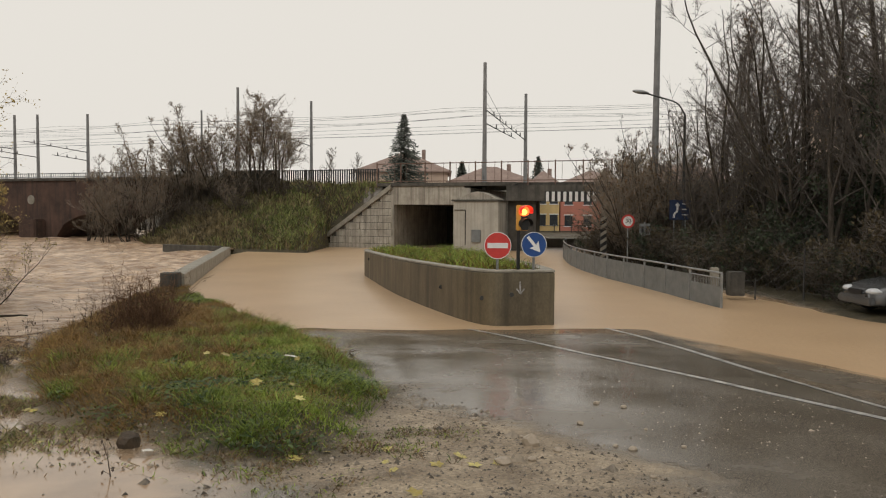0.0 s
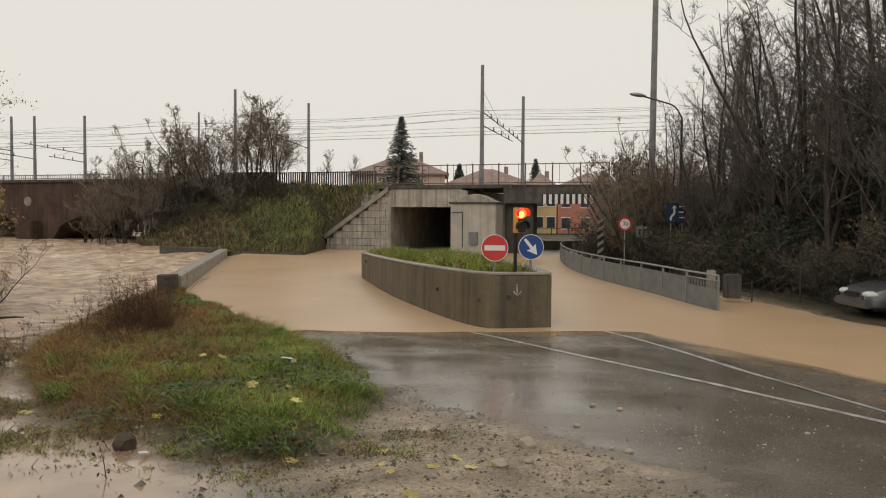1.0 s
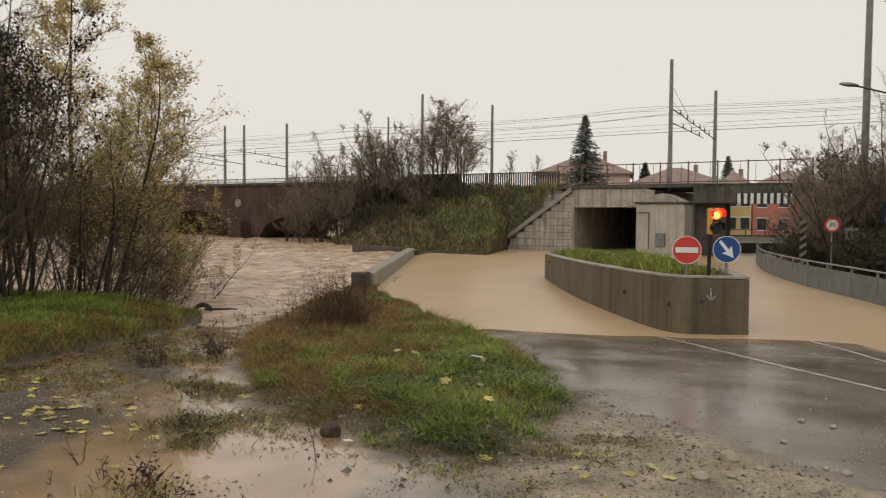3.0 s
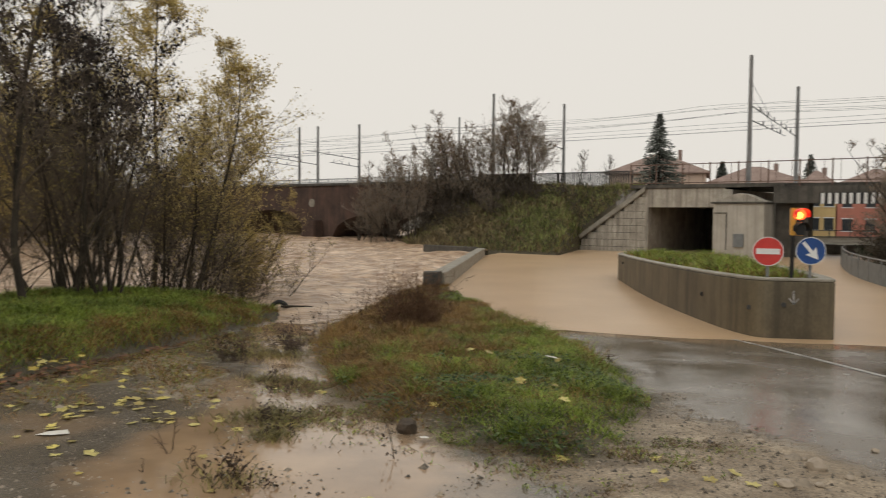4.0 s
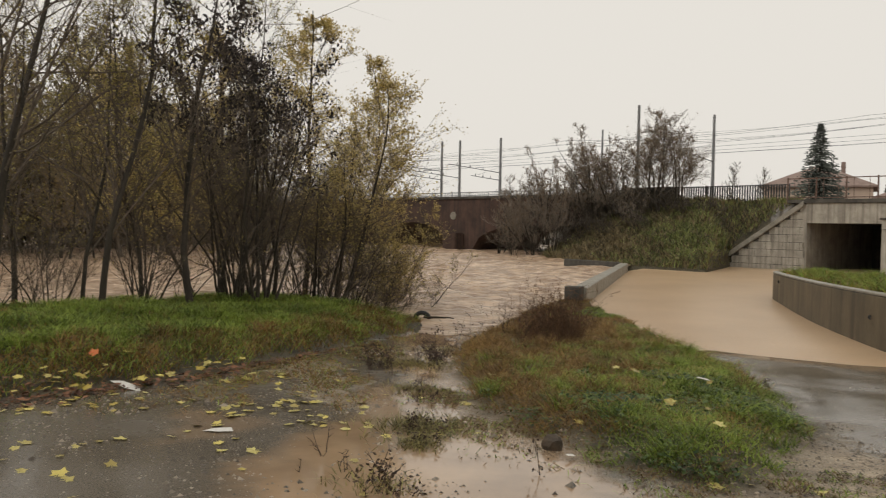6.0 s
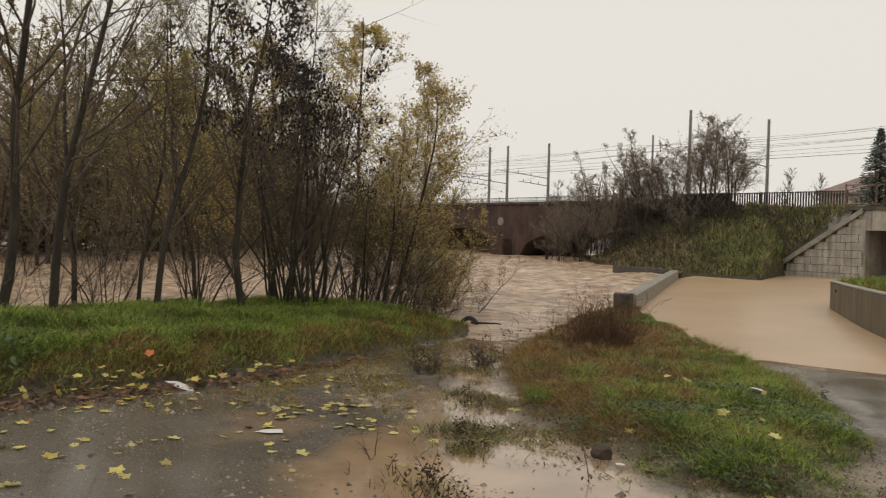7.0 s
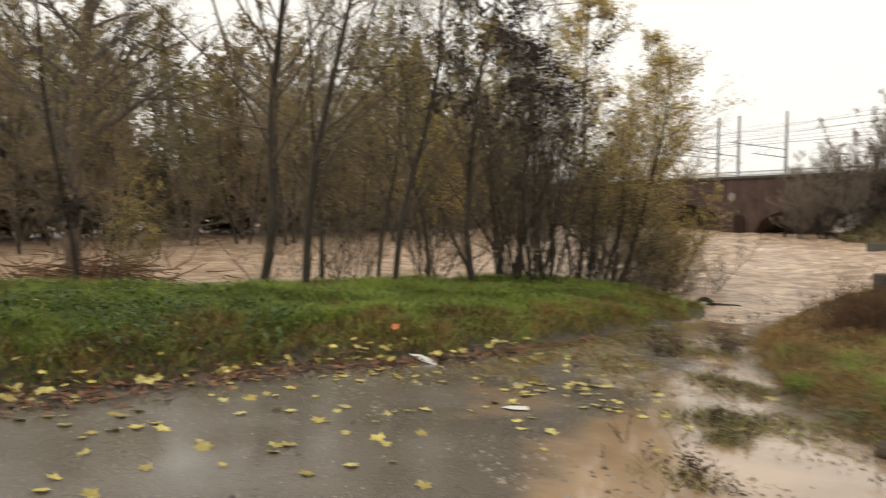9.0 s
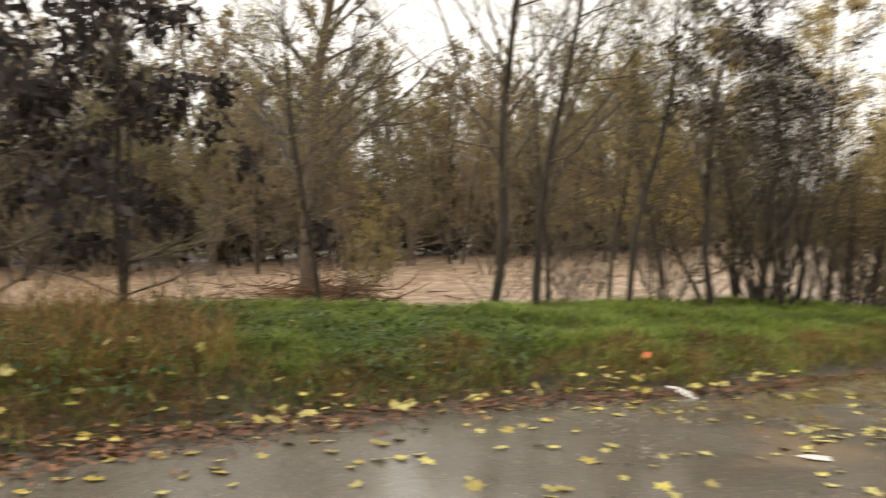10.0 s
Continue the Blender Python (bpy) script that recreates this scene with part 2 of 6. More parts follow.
def ground_mat():
    """Asphalt, gravel and soil, mixed by the masks that the ground carries."""
    m = bpy.data.materials.new("wet asphalt, gravel and soil")
    m.use_nodes = True
    n, l = m.node_tree.nodes, m.node_tree.links
    p = n["Principled BSDF"]
    co = n.new("ShaderNodeTexCoord")

    def noi(s, d=5):
        k = n.new("ShaderNodeTexNoise")
        k.inputs["Scale"].default_value, k.inputs["Detail"].default_value = s, d
        l.new(co.outputs["Object"], k.inputs["Vector"])
        return k.outputs["Fac"]

    def ramp(src, p0, c0, p1, c1):
        k = n.new("ShaderNodeValToRGB")
        k.color_ramp.elements[0].position, k.color_ramp.elements[1].position = p0, p1
        k.color_ramp.elements[0].color, k.color_ramp.elements[1].color = (*c0, 1), (*c1, 1)
        l.new(src, k.inputs[0])
        return k.outputs[0]

    def mix(fac, c1, c2):
        k = n.new("ShaderNodeMixRGB")
        l.new(fac, k.inputs[0]), l.new(c1, k.inputs[1]), l.new(c2, k.inputs[2])
        return k.outputs[0]

    def attr(name):
        k = n.new("ShaderNodeAttribute")
        k.attribute_name = name
        return k.outputs["Fac"]

    asphalt = mix(ramp(noi(0.9), 0.4, (0, 0, 0), 0.65, (1, 1, 1)), ramp(noi(140, 2), 0.35, (0.052, 0.044, 0.034), 0.7, (0.24, 0.205, 0.16)),
                  ramp(noi(110, 2), 0.35, (0.07, 0.062, 0.05), 0.75, (0.33, 0.287, 0.23)))
    vor = n.new("ShaderNodeTexVoronoi")
    vor.inputs["Scale"].default_value = 42
    l.new(co.outputs["Object"], vor.inputs["Vector"])
    pebble = n.new("ShaderNodeMixRGB")
    pebble.blend_type, pebble.inputs[0].default_value = "MULTIPLY", 0.55
    l.new(ramp(noi(2.5), 0.3, (0.29, 0.22, 0.145), 0.7, (0.62, 0.5, 0.355)), pebble.inputs[1])
    tone = n.new("ShaderNodeRGBToBW")
    l.new(vor.outputs["Color"], tone.inputs[0])
    l.new(tone.outputs[0], pebble.inputs[2])
    soil = ramp(noi(5), 0.3, (0.03, 0.026, 0.014), 0.7, (0.1, 0.08, 0.04))
    col = mix(attr("soil"), mix(attr("gravel"), asphalt, pebble.outputs[0]), soil)
    mud_fac = attr("mud")
    mudcol = ramp(noi(1.3), 0.35, (0.3, 0.2, 0.12), 0.7, (0.47, 0.325, 0.2))
    col = mix(mud_fac, col, mudcol)
    l.new(col, p.inputs["Base Color"])
    wet = n.new("ShaderNodeMapRange")
    wet.inputs["From Min"].default_value, wet.inputs["From Max"].default_value = 0.35, 0.65
    wet.inputs["To Min"].default_value, wet.inputs["To Max"].default_value = 0.06, 0.3
    l.new(noi(0.7), wet.inputs["Value"])
    rough = n.new("ShaderNodeMath")
    rough.operation = "MULTIPLY_ADD"
    rough.inputs[1].default_value = 0.42
    dry = n.new("ShaderNodeMath")
    dry.operation = "MAXIMUM"
    l.new(attr("gravel"), dry.inputs[0]), l.new(attr("soil"), dry.inputs[1])
    l.new(dry.outputs[0], rough.inputs[0]), l.new(wet.outputs[0], rough.inputs[2])
    film = n.new("ShaderNodeMath")
    film.operation = "MULTIPLY_ADD"
    film.inputs[1].default_value, film.inputs[2].default_value = -0.85, 1.0
    l.new(mud_fac, film.inputs[0])
    rf = n.new("ShaderNodeMath")
    rf.operation = "MULTIPLY"
    l.new(rough.outputs[0], rf.inputs[0]), l.new(film.outputs[0], rf.inputs[1])
    l.new(rf.outputs[0], p.inputs["Roughness"])
    rel = n.new("ShaderNodeMath")
    rel.operation = "MULTIPLY_ADD"
    rel.inputs[2].default_value = 0.0006
    amt = n.new("ShaderNodeMath")
    amt.operation = "MULTIPLY"
    amt.inputs[1].default_value = 0.03
    l.new(dry.outputs[0], amt.inputs[0])
    l.new(amt.outputs[0], rel.inputs[0])
    rel.inputs[1].default_value = 1.0
    h = n.new("ShaderNodeMath")
    h.operation = "MULTIPLY"
    l.new(noi(60, 4), h.inputs[0]), l.new(rel.outputs[0], h.inputs[1])
    bp = n.new("ShaderNodeBump")
    bp.inputs["Distance"].default_value = 1.0
    l.new(film.outputs[0], bp.inputs["Strength"])
    l.new(h.outputs[0], bp.inputs["Height"])
    l.new(bp.outputs[0], p.inputs["Normal"])
    return m


GROUND = ground_mat()


# ---- building helpers ----
def empty(name, x, y, z, rz=0.0):
    ob = new(name)
    ob.matrix_world = pose(x, y, z, 0, 0, rz)
    return ob


def mesh_from(verts, faces, material, smooth=False, name="mesh"):
    me = bpy.data.meshes.new(name)
    me.from_pydata([tuple(v) for v in verts], [], [tuple(f) for f in faces])
    for k in (material if isinstance(material, (list, tuple)) else [material]):
        me.materials.append(k)
    if smooth:
        me.polygons.foreach_set("use_smooth", [True] * len(me.polygons))
    me.update()
    return me


def part(name, geo, material, parent=None, label="", smooth=False):
    """Links a bmesh or (vertices, faces) as one mesh object under a thing or a part."""
    if isinstance(geo, bmesh.types.BMesh):
        me = bpy.data.meshes.new(name)
        geo.to_mesh(me)
        geo.free()
        me.materials.append(material)
        if smooth:
            me.polygons.foreach_set("use_smooth", [True] * len(me.polygons))
    else:
        me = mesh_from(geo[0], geo[1], material, smooth, name)
    ob = new(name, me)
    ob.parent = parent
    return tagged(ob, label)


def box(x0, y0, z0, x1, y1, z1, bevel=0.0, bm=None, m=None):
    bm = bm or bmesh.new()
    made = bmesh.ops.create_cube(bm, size=1)["verts"]
    t = Matrix.Translation(((x0 + x1) / 2, (y0 + y1) / 2, (z0 + z1) / 2)) @ Matrix.Diagonal((x1 - x0, y1 - y0, z1 - z0, 1))
    bmesh.ops.transform(bm, matrix=(m or Matrix()) @ t, verts=made)
    if bevel:
        edges = list({e for v in made for e in v.link_edges})
        bmesh.ops.bevel(bm, geom=edges, offset=bevel, segments=2, affect="EDGES")
    return bm


def rod(a, b, r0, r1=None, sides=8, bm=None):
    bm = bm or bmesh.new()
    a, b = Vector(a), Vector(b)
    m = Matrix.Translation((a + b) / 2) @ (b - a).to_track_quat("Z", "Y").to_matrix().to_4x4()
    bmesh.ops.create_cone(bm, cap_ends=True, segments=sides, radius1=r0, radius2=r0 if r1 is None else r1, depth=(b - a).length, matrix=m)
    return bm


def disc(r, thick, centre, m=None, sides=40, bm=None):
    """A flat disc whose face looks along -y."""
    bm = bm or bmesh.new()
    bmesh.ops.create_cone(bm, cap_ends=True, segments=sides, radius1=r, radius2=r, depth=thick, matrix=Matrix.Translation(centre) @ (m or Matrix()) @ pose(0, 0, 0, 90, 0, 0))
    return bm


def prism(outline, y0, y1):
    """An outline in x and z, extruded along y."""
    n = len(outline)
    v = [(x, y0, z) for x, z in outline] + [(x, y1, z) for x, z in outline]
    f = [tuple(range(n)), tuple(range(2 * n - 1, n - 1, -1))] + [(i, i + n, (i + 1) % n + n, (i + 1) % n) for i in range(n)]
    bm = bmesh.new()
    vs = [bm.verts.new(c) for c in v]
    for q in f:
        bm.faces.new([vs[i] for i in q])
    bmesh.ops.recalc_face_normals(bm, faces=bm.faces)
    return bm


def spline(pts, steps):
    """A smooth line (Catmull-Rom) through the points."""
    p = [Vector(q) for q in pts]
    p = [2 * p[0] - p[1]] + p + [2 * p[-1] - p[-2]]
    out = []
    for i in range(1, len(p) - 2):
        for k in range(steps):
            t = k / steps
            out.append(0.5 * (2 * p[i] + (p[i + 1] - p[i - 1]) * t + (2 * p[i - 1] - 5 * p[i] + 4 * p[i + 1] - p[i + 2]) * t * t
                              + (3 * p[i] - p[i - 1] - 3 * p[i + 1] + p[i + 2]) * t ** 3))
    return out + [p[-2]]


def smooth01(v, lo, hi):
    t = np.clip((np.asarray(v, float) - lo) / (hi - lo), 0, 1)
    return t * t * (3 - 2 * t)


def polygon_distance(px, py, poly):
    """The distance to a closed outline, negative inside."""
    d = np.full(px.shape, 1e9)
    inside = np.zeros(px.shape, bool)
    for (ax, ay), (bx, by) in zip(poly, poly[1:] + poly[:1]):
        ex, ey = bx - ax, by - ay
        t = np.clip(((px - ax) * ex + (py - ay) * ey) / (ex * ex + ey * ey), 0, 1)
        d = np.minimum(d, np.hypot(px - ax - t * ex, py - ay - t * ey))
        inside ^= ((ay > py) != (by > py)) & (px < ex * (py - ay) / (by - ay + 1e-12) + ax)
    return np.where(inside, -d, d)


def wobble(x, y, s, seed=0.0):
    """A cheap smooth noise of about -1 to 1."""
    return (np.sin(x * s + 1.3 * np.sin(y * s * 0.7 + seed)) + np.sin(y * s * 1.13 + 1.7 * np.sin(x * s * 0.61 + seed * 2)) + np.sin((x + y) * s * 2.1 + seed * 3 + np.sin((x - y) * s * 1.7))) / 3


# ---- the lie of the land ----
POND_Z = -0.93
MOUND = [(-0.66, 9.0), (-1.0, 10.4), (-1.38, 11.8), (-2.4, 14.6), (-4.5, 19.0), (-6.6, 22.6), (-8.2, 25.6), (-9.4, 25.2), (-8.8, 20), (-7.6, 15.0), (-6.3, 12.0), (-5.3, 10.0), (-4.5, 8.8), (-3.7, 7.7), (-2.8, 7.0), (-2.0, 6.5), (-1.2, 6.2), (-0.75, 6.9)]


def rail_y(x):
    """The face of the railway works."""
    return 58 - 0.36 * (x + 4)


def river_z(x, y):
    return -1.0 + 0.007 * np.clip(y - 20, -10, 60)


def bank_edge(y):
    return np.interp(y, [-12, 0, 2, 4, 6.5, 9.5, 13, 17, 19], [-5.6, -7.2, -7.75, -7.95, -7.7, -8.1, -8.7, -9.7, -10.6])


def ground_z(x, y):
    x, y = np.asarray(x, float), np.asarray(y, float)
    z = -0.054 * np.clip(y, -4, 40)
    z = z - 0.11 * np.clip(x - 4.5, 0, 4.5) * smooth01(y, 2, 12)
    z = z + 0.012 * wobble(x, y, 0.9)
    d = polygon_distance(x, y, MOUND) + 0.15 * wobble(x, y, 2.3, 1)
    z = z + (0.19 + 0.05 * wobble(x, y, 1.7, 4) + 0.028 * wobble(x, y, 4.6, 9)) * smooth01(-d, -0.1, 0.65) - 0.02 * smooth01(-d, -0.6, -0.1)
    z = np.where(y > 14, np.maximum(z, np.where(d < -0.2, -0.84 + 0.04 * wobble(x, y, 2), -9)), z)
    # left bank and the river bed behind it
    e = bank_edge(y) - x + 0.12 * wobble(x, y, 1.9, 2)
    b = np.interp(e, [0, 0.5, 1.3, 2.6, 4.4, 5.6, 7.2, 9], [0, 0.18, 0.34, 0.44, 0.5, 0.38, -0.3, -1.9])
    end = 1 - smooth01(y, 16.6, 19.0)
    z = np.where(e > 0, z + b * np.where(b > 0, end, 1) + (0.05 * wobble(x, y, 2.6, 5) + 0.07 * wobble(x, y, 1.25, 3) + 0.025 * wobble(x, y, 6, 1)) * end * smooth01(e, 0.1, 0.9) - 1.6 * (1 - end) * smooth01(e, 0, 2.0), z)
    z = np.where((y > 15.5) & (x < -8.5) & (d > 0) & (e < 0.3), np.minimum(z, -1.0 - 0.35 * smooth01(y, 15.5, 19)), z)
    z = np.where((x < -17) & (y < 400), np.minimum(z, -2.2), z)
    # far bank of the river
    far = smooth01(-x, 62 - 0.1 * np.clip(y, -50, 50), 70)
    z = np.where(y < 58, z + far * (0.0 + 1.9), z)
    # slope beside the road, with the wood on it
    foot = np.interp(y, [-20, 5, 14, 18, 22, 30, 50, 60], [10, 10, 10.6, 10.2, 9.7, 8.2, 8.4, 10.6])
    r = x - foot + 0.3 * wobble(x, y, 1.1, 7)
    z = np.where(r > 0, np.maximum(z, -0.95) + 0.12 * smooth01(r, 0, 0.5) + 4.6 * smooth01(r, 1.6 + 1.6 * (y < 24), 11), z)
    # railway embankment
    u = y - rail_y(x)
    xf = x - 0.34 * np.clip(u, 0, 14)
    ramp = np.interp(u, [-12, -9.5, -6, 0, 3], [-2.5, -0.95, 0.6, 3.4, 3.75])
    spur = np.interp(x, [-14, -8.7, -3.85], [9, 0.3, 3.75]) + 1.25 * np.clip(u - 0.4, 0, 5)
    on = smooth01(x, -29, -17) * (1 - smooth01(x, -8.9, -8.6))
    lift = np.maximum(z, np.minimum(ramp, spur) * on + (1 - on) * -2.5)
    z = np.where((x > -30) & (x < -8.6), lift, z)
    z = np.where((x < -8.6) & (u > 0) & (x > -19.5), np.minimum(3.75, spur), z)
    z = np.where((x >= -8.6) & (xf < -4.3) & (u > 0.5), np.minimum(3.7, spur), z)
    z = np.where((xf > -4.3) & (xf < 11.2) & (u > -3), -2.0, z)
    z = np.where((xf >= 11.2) & (u > -1), np.maximum(z, 3.6), z)
    z = np.where((u > 12), np.interp(u, [12, 20, 400, 900], [-1.0, -0.6, 2, 30]), z)
    return z


def gz(x, y):
    return float(ground_z(np.array([x]), np.array([y]))[0])


def grid_lines(dense0, dense1, step, lo, hi, mid0=None, mid1=None, mid=0.6):
    a = list(np.arange(dense0, dense1 + 1e-6, step))
    s = step
    v = dense1
    while v < hi:
        s = min(s * 1.12, mid if v < mid1 else 60)
        v += s
        a.append(v)
    s, v = step, dense0
    while v > lo:
        s = min(s * 1.12, mid if v > mid0 else 60)
        v -= s
        a.append(v)
    return np.array(sorted(a))


def sheet(name, xs, ys, zf, material, keep=None):
    gx, gy = np.meshgrid(xs, ys)
    z = zf(gx, gy)
    nx, ny = len(xs), len(ys)
    co = np.stack([gx.ravel(), gy.ravel(), z.ravel()], 1)
    i = (np.arange(ny - 1)[:, None] * nx + np.arange(nx - 1)[None]).ravel()
    f = np.stack([i, i + 1, i + nx + 1, i + nx], 1)
    if keep is not None:
        f = f[keep(co[f].mean(1))]
        used, f = np.unique(f, return_inverse=True)
        co, f = co[used], f.reshape(-1, 4)
    me = bpy.data.meshes.new(name)
    me.vertices.add(len(co))
    me.vertices.foreach_set("co", co.ravel())
    me.loops.add(f.size)
    me.loops.foreach_set("vertex_index", f.ravel().astype(np.int32))
    me.polygons.add(len(f))
    me.polygons.foreach_set("loop_start", np.arange(0, f.size, 4, dtype=np.int32))
    me.polygons.foreach_set("use_smooth", np.ones(len(f), bool))
    me.update(calc_edges=True)
    me.materials.append(material)
    return new(name, me), co


XS = grid_lines(-15, 11, 0.11, -900, 900, -60, 30)
YS = grid_lines(-2.5, 22, 0.11, -400, 1500, -20, 80)
ground, gco = sheet("ground", XS, YS, ground_z, GROUND)
tagged(ground, "wet asphalt road, gravel verge and muddy soil running down to the flood", "ground", kind="structure")
gxv, gyv = gco[:, 0], gco[:, 1]
n1 = wobble(gxv, gyv, 3.1, 3) * 0.5 + wobble(gxv, gyv, 9, 1) * 0.35
mound_d = polygon_distance(gxv, gyv, MOUND)
GRAVEL = [(-0.4, 9.6), (0.1, 8.4), (1.05, 6.6), (1.8, 5.2), (3.0, 2.5), (3.6, -3), (-1.6, -3), (-1.2, 3), (-1.0, 5), (-1.6, 6.2), (-2.6, 7)]
gravel = smooth01(-polygon_distance(gxv, gyv, GRAVEL) + 0.55 * n1 + 0.35 * wobble(gxv, gyv, 1.2, 11), -0.3, 0.4)
patch = smooth01(wobble(gxv, gyv, 1.6, 9) + 0.6 * n1, 0.1, 0.6) * smooth01(gxv, -8.5, -7.5) * (1 - smooth01(gxv, -2.6, -1.6)) * (1 - smooth01(gyv, 13, 16)) * smooth01(gyv, 5.5, 7.5) * 0.7
soil = np.maximum(smooth01(-mound_d + 0.35 * n1 + 0.3 * wobble(gxv, gyv, 1.9, 8), -0.45, 0.25), smooth01(bank_edge(gyv) - gxv + 0.2 * n1, -0.25, 0.1))
soil = np.maximum(soil, smooth01(gxv - 9.8 + 0.3 * n1, 0, 0.4))
soil = np.maximum(soil, smooth01(gyv, 44, 48) * (np.abs(gxv + 20) < 14))
# muddy water films: the puddle and the run-off towards the river
PUDDLE = [(-6.0, 9.6), (-5.0, 6.9), (-4.55, 5.6), (-4.05, 4.4), (-3.4, 3.5), (-2.6, 3.3), (-1.7, 4.3), (-1.75, 5.7), (-2.2, 6.3), (-3.0, 7.2), (-3.9, 8.1), (-4.9, 9.5), (-6.0, 12), (-7.2, 15), (-8.2, 18.5), (-11.5, 19.5), (-9.8, 15.6), (-8.3, 13), (-6.9, 11)]
pud_d = polygon_distance(gxv, gyv, PUDDLE) + 0.3 * wobble(gxv, gyv, 2.2, 6) + 0.12 * wobble(gxv, gyv, 6, 2) + 0.07 * wobble(gxv, gyv, 15, 4)
mud = smooth01(-pud_d, -0.3, 0.2) * (0.88 + 0.12 * wobble(gxv, gyv, 1.3, 5))
mud = np.maximum(mud, 0.85 * smooth01(wobble(gxv, gyv, 1.1, 3) + 0.4 * n1, 0.55, 0.9) * (1 - smooth01(gxv, -1.5, -0.8)) * smooth01(gxv, -7.6, -7) * (gyv < 12) * 0.5)
mud = mud * (1 - soil)
# thin brown water where the asphalt dips under the flood
shore = smooth01(POND_Z + 0.075 - gco[:, 2] + 0.02 * n1, 0.0, 0.06) * (gyv > 9) * (gyv < 30) * (gxv > -6) * (gxv < 11)
mud = np.maximum(mud, 0.8 * shore * (1 - soil))
for key, vals in (("gravel", np.maximum(gravel, patch)), ("soil", soil), ("mud", mud)):
    at = ground.data.attributes.new(key, "FLOAT", "POINT")
    at.data.foreach_set("value", vals.astype(np.float32))


def pond_keep(c):
    x, y = c[:, 0], c[:, 1]
    wall_x = np.interp(y, [25, 48], [-8.6, -13.0])
    return (x > np.where(y > 24.5, wall_x, -8.6)) & (y < 64) & ((polygon_distance(x, y, MOUND) > -1.2) | (y > 18)) & (ground_z(x, y) < POND_Z + 0.12) & ((x > -6.5) | (y > 21)) & (rail_y(x) + 11 > y)


pond, _ = sheet("flood_water", grid_lines(-14, 12, 0.25, -15, 20, -15, 20, 0.3), grid_lines(10, 40, 0.25, 9.5, 66, 9, 66, 0.4),
                lambda x, y: POND_Z + 0.003 * wobble(x, y, 1.4), POND_WATER, pond_keep)
tagged(pond, "still, beige, muddy flood water standing over the road", "water", kind="structure")


def river_surface(x, y):
    rough = smooth01(y, 14, 30) * 0.8 + 0.2
    s = wobble(x * 0.8, y * 1.4, 1.6, 2) * 0.08 + wobble(x, y * 1.5, 4.1, 5) * 0.045 + np.abs(wobble(x * 0.5, y, 0.8, 8)) * 0.16
    return river_z(x, y) + rough * s


def river_keep(c):
    x, y = c[:, 0], c[:, 1]
    wall_x = np.interp(y, [10, 25, 48, 60], [-6.5, -8.9, -13.4, -15])
    return (x < wall_x) & (ground_z(x, y) < river_z(x, y) + 0.25)


river, _ = sheet("river_water", grid_lines(-30, -6, 0.2, -120, -5.5, -75, 0, 0.5), grid_lines(8, 66, 0.22, -70, 130, -40, 90, 0.5), river_surface, RIVER_WATER, river_keep)
tagged(river, "fast, brown, swollen river with broken waves", "water", kind="structure")


# ---- road markings ----
def marking(points, width, worn):
    line = spline([(x, y, 0) for x, y in points], 8)
    v, f = [], []
    for i, p in enumerate(line):
        q = line[min(i + 1, len(line) - 1)] - line[max(i - 1, 0)]
        side = Vector((-q.y, q.x, 0)).normalized() * width / 2
        for s in (p - side, p + side):
            v.append((s.x, s.y, gz(s.x, s.y) + 0.005))
        if i:
            f.append((2 * i - 2, 2 * i - 1, 2 * i + 1, 2 * i))
    ob = part("road_marking", (v, f), LINE_PAINT)
    return tagged(ob, worn, "road marking", kind="structure")


marking([(0.35, 17.75), (1.31, 15.59), (2.55, 12.42), (3.65, 9.79), (4.4, 7.77), (4.9, 6.2), (5.6, 3.5)], 0.11, "thin worn white edge line on wet asphalt")
marking([(3.5, 18.2), (4.05, 15.31), (4.37, 11.71), (4.71, 9.1), (5.0, 6.5), (5.3, 4)], 0.1, "faded white lane line on wet asphalt")

# ---- traffic island ----
outline = spline([(2.55, 17.95, 0), (1.7, 17.78, 0), (0.9, 17.95, 0), (-0.05, 20.1, 0), (-1.5, 24.75, 0), (-2.75, 30, 0), (-3.3, 32.8, 0), (-3.1, 34.6, 0), (-1.8, 35.2, 0), (0.6, 33, 0), (1.9, 27, 0), (2.52, 20, 0), (2.55, 17.95, 0)], 6)[:-1]


def ring_wall(line, thick, low, tops, bevel=0.03):
    """A wall of the given thickness along a closed line; its outer face lies on the line."""
    n = len(line)
    rows = [(0, 0), (0, 1), (bevel, 2), (thick - bevel, 2), (thick, 1), (thick, 0)]
    v, f = [], []
    for i, p in enumerate(line):
        d = line[(i + 1) % n] - line[i - 1]
        inward = Vector((d.y, -d.x, 0)).normalized()
        for off, lev in rows:
            q = p + inward * off
            v.append((q.x, q.y, (low, tops[i] - bevel, tops[i])[lev]))
    m = len(rows)
    for i in range(n):
        j = (i + 1) % n
        for k in range(m - 1):
            f.append((i * m + k, j * m + k, j * m + k + 1, i * m + k + 1))
    return v, f


def island_top(p):
    return 0.33 - 0.016 * (p.y - 18)


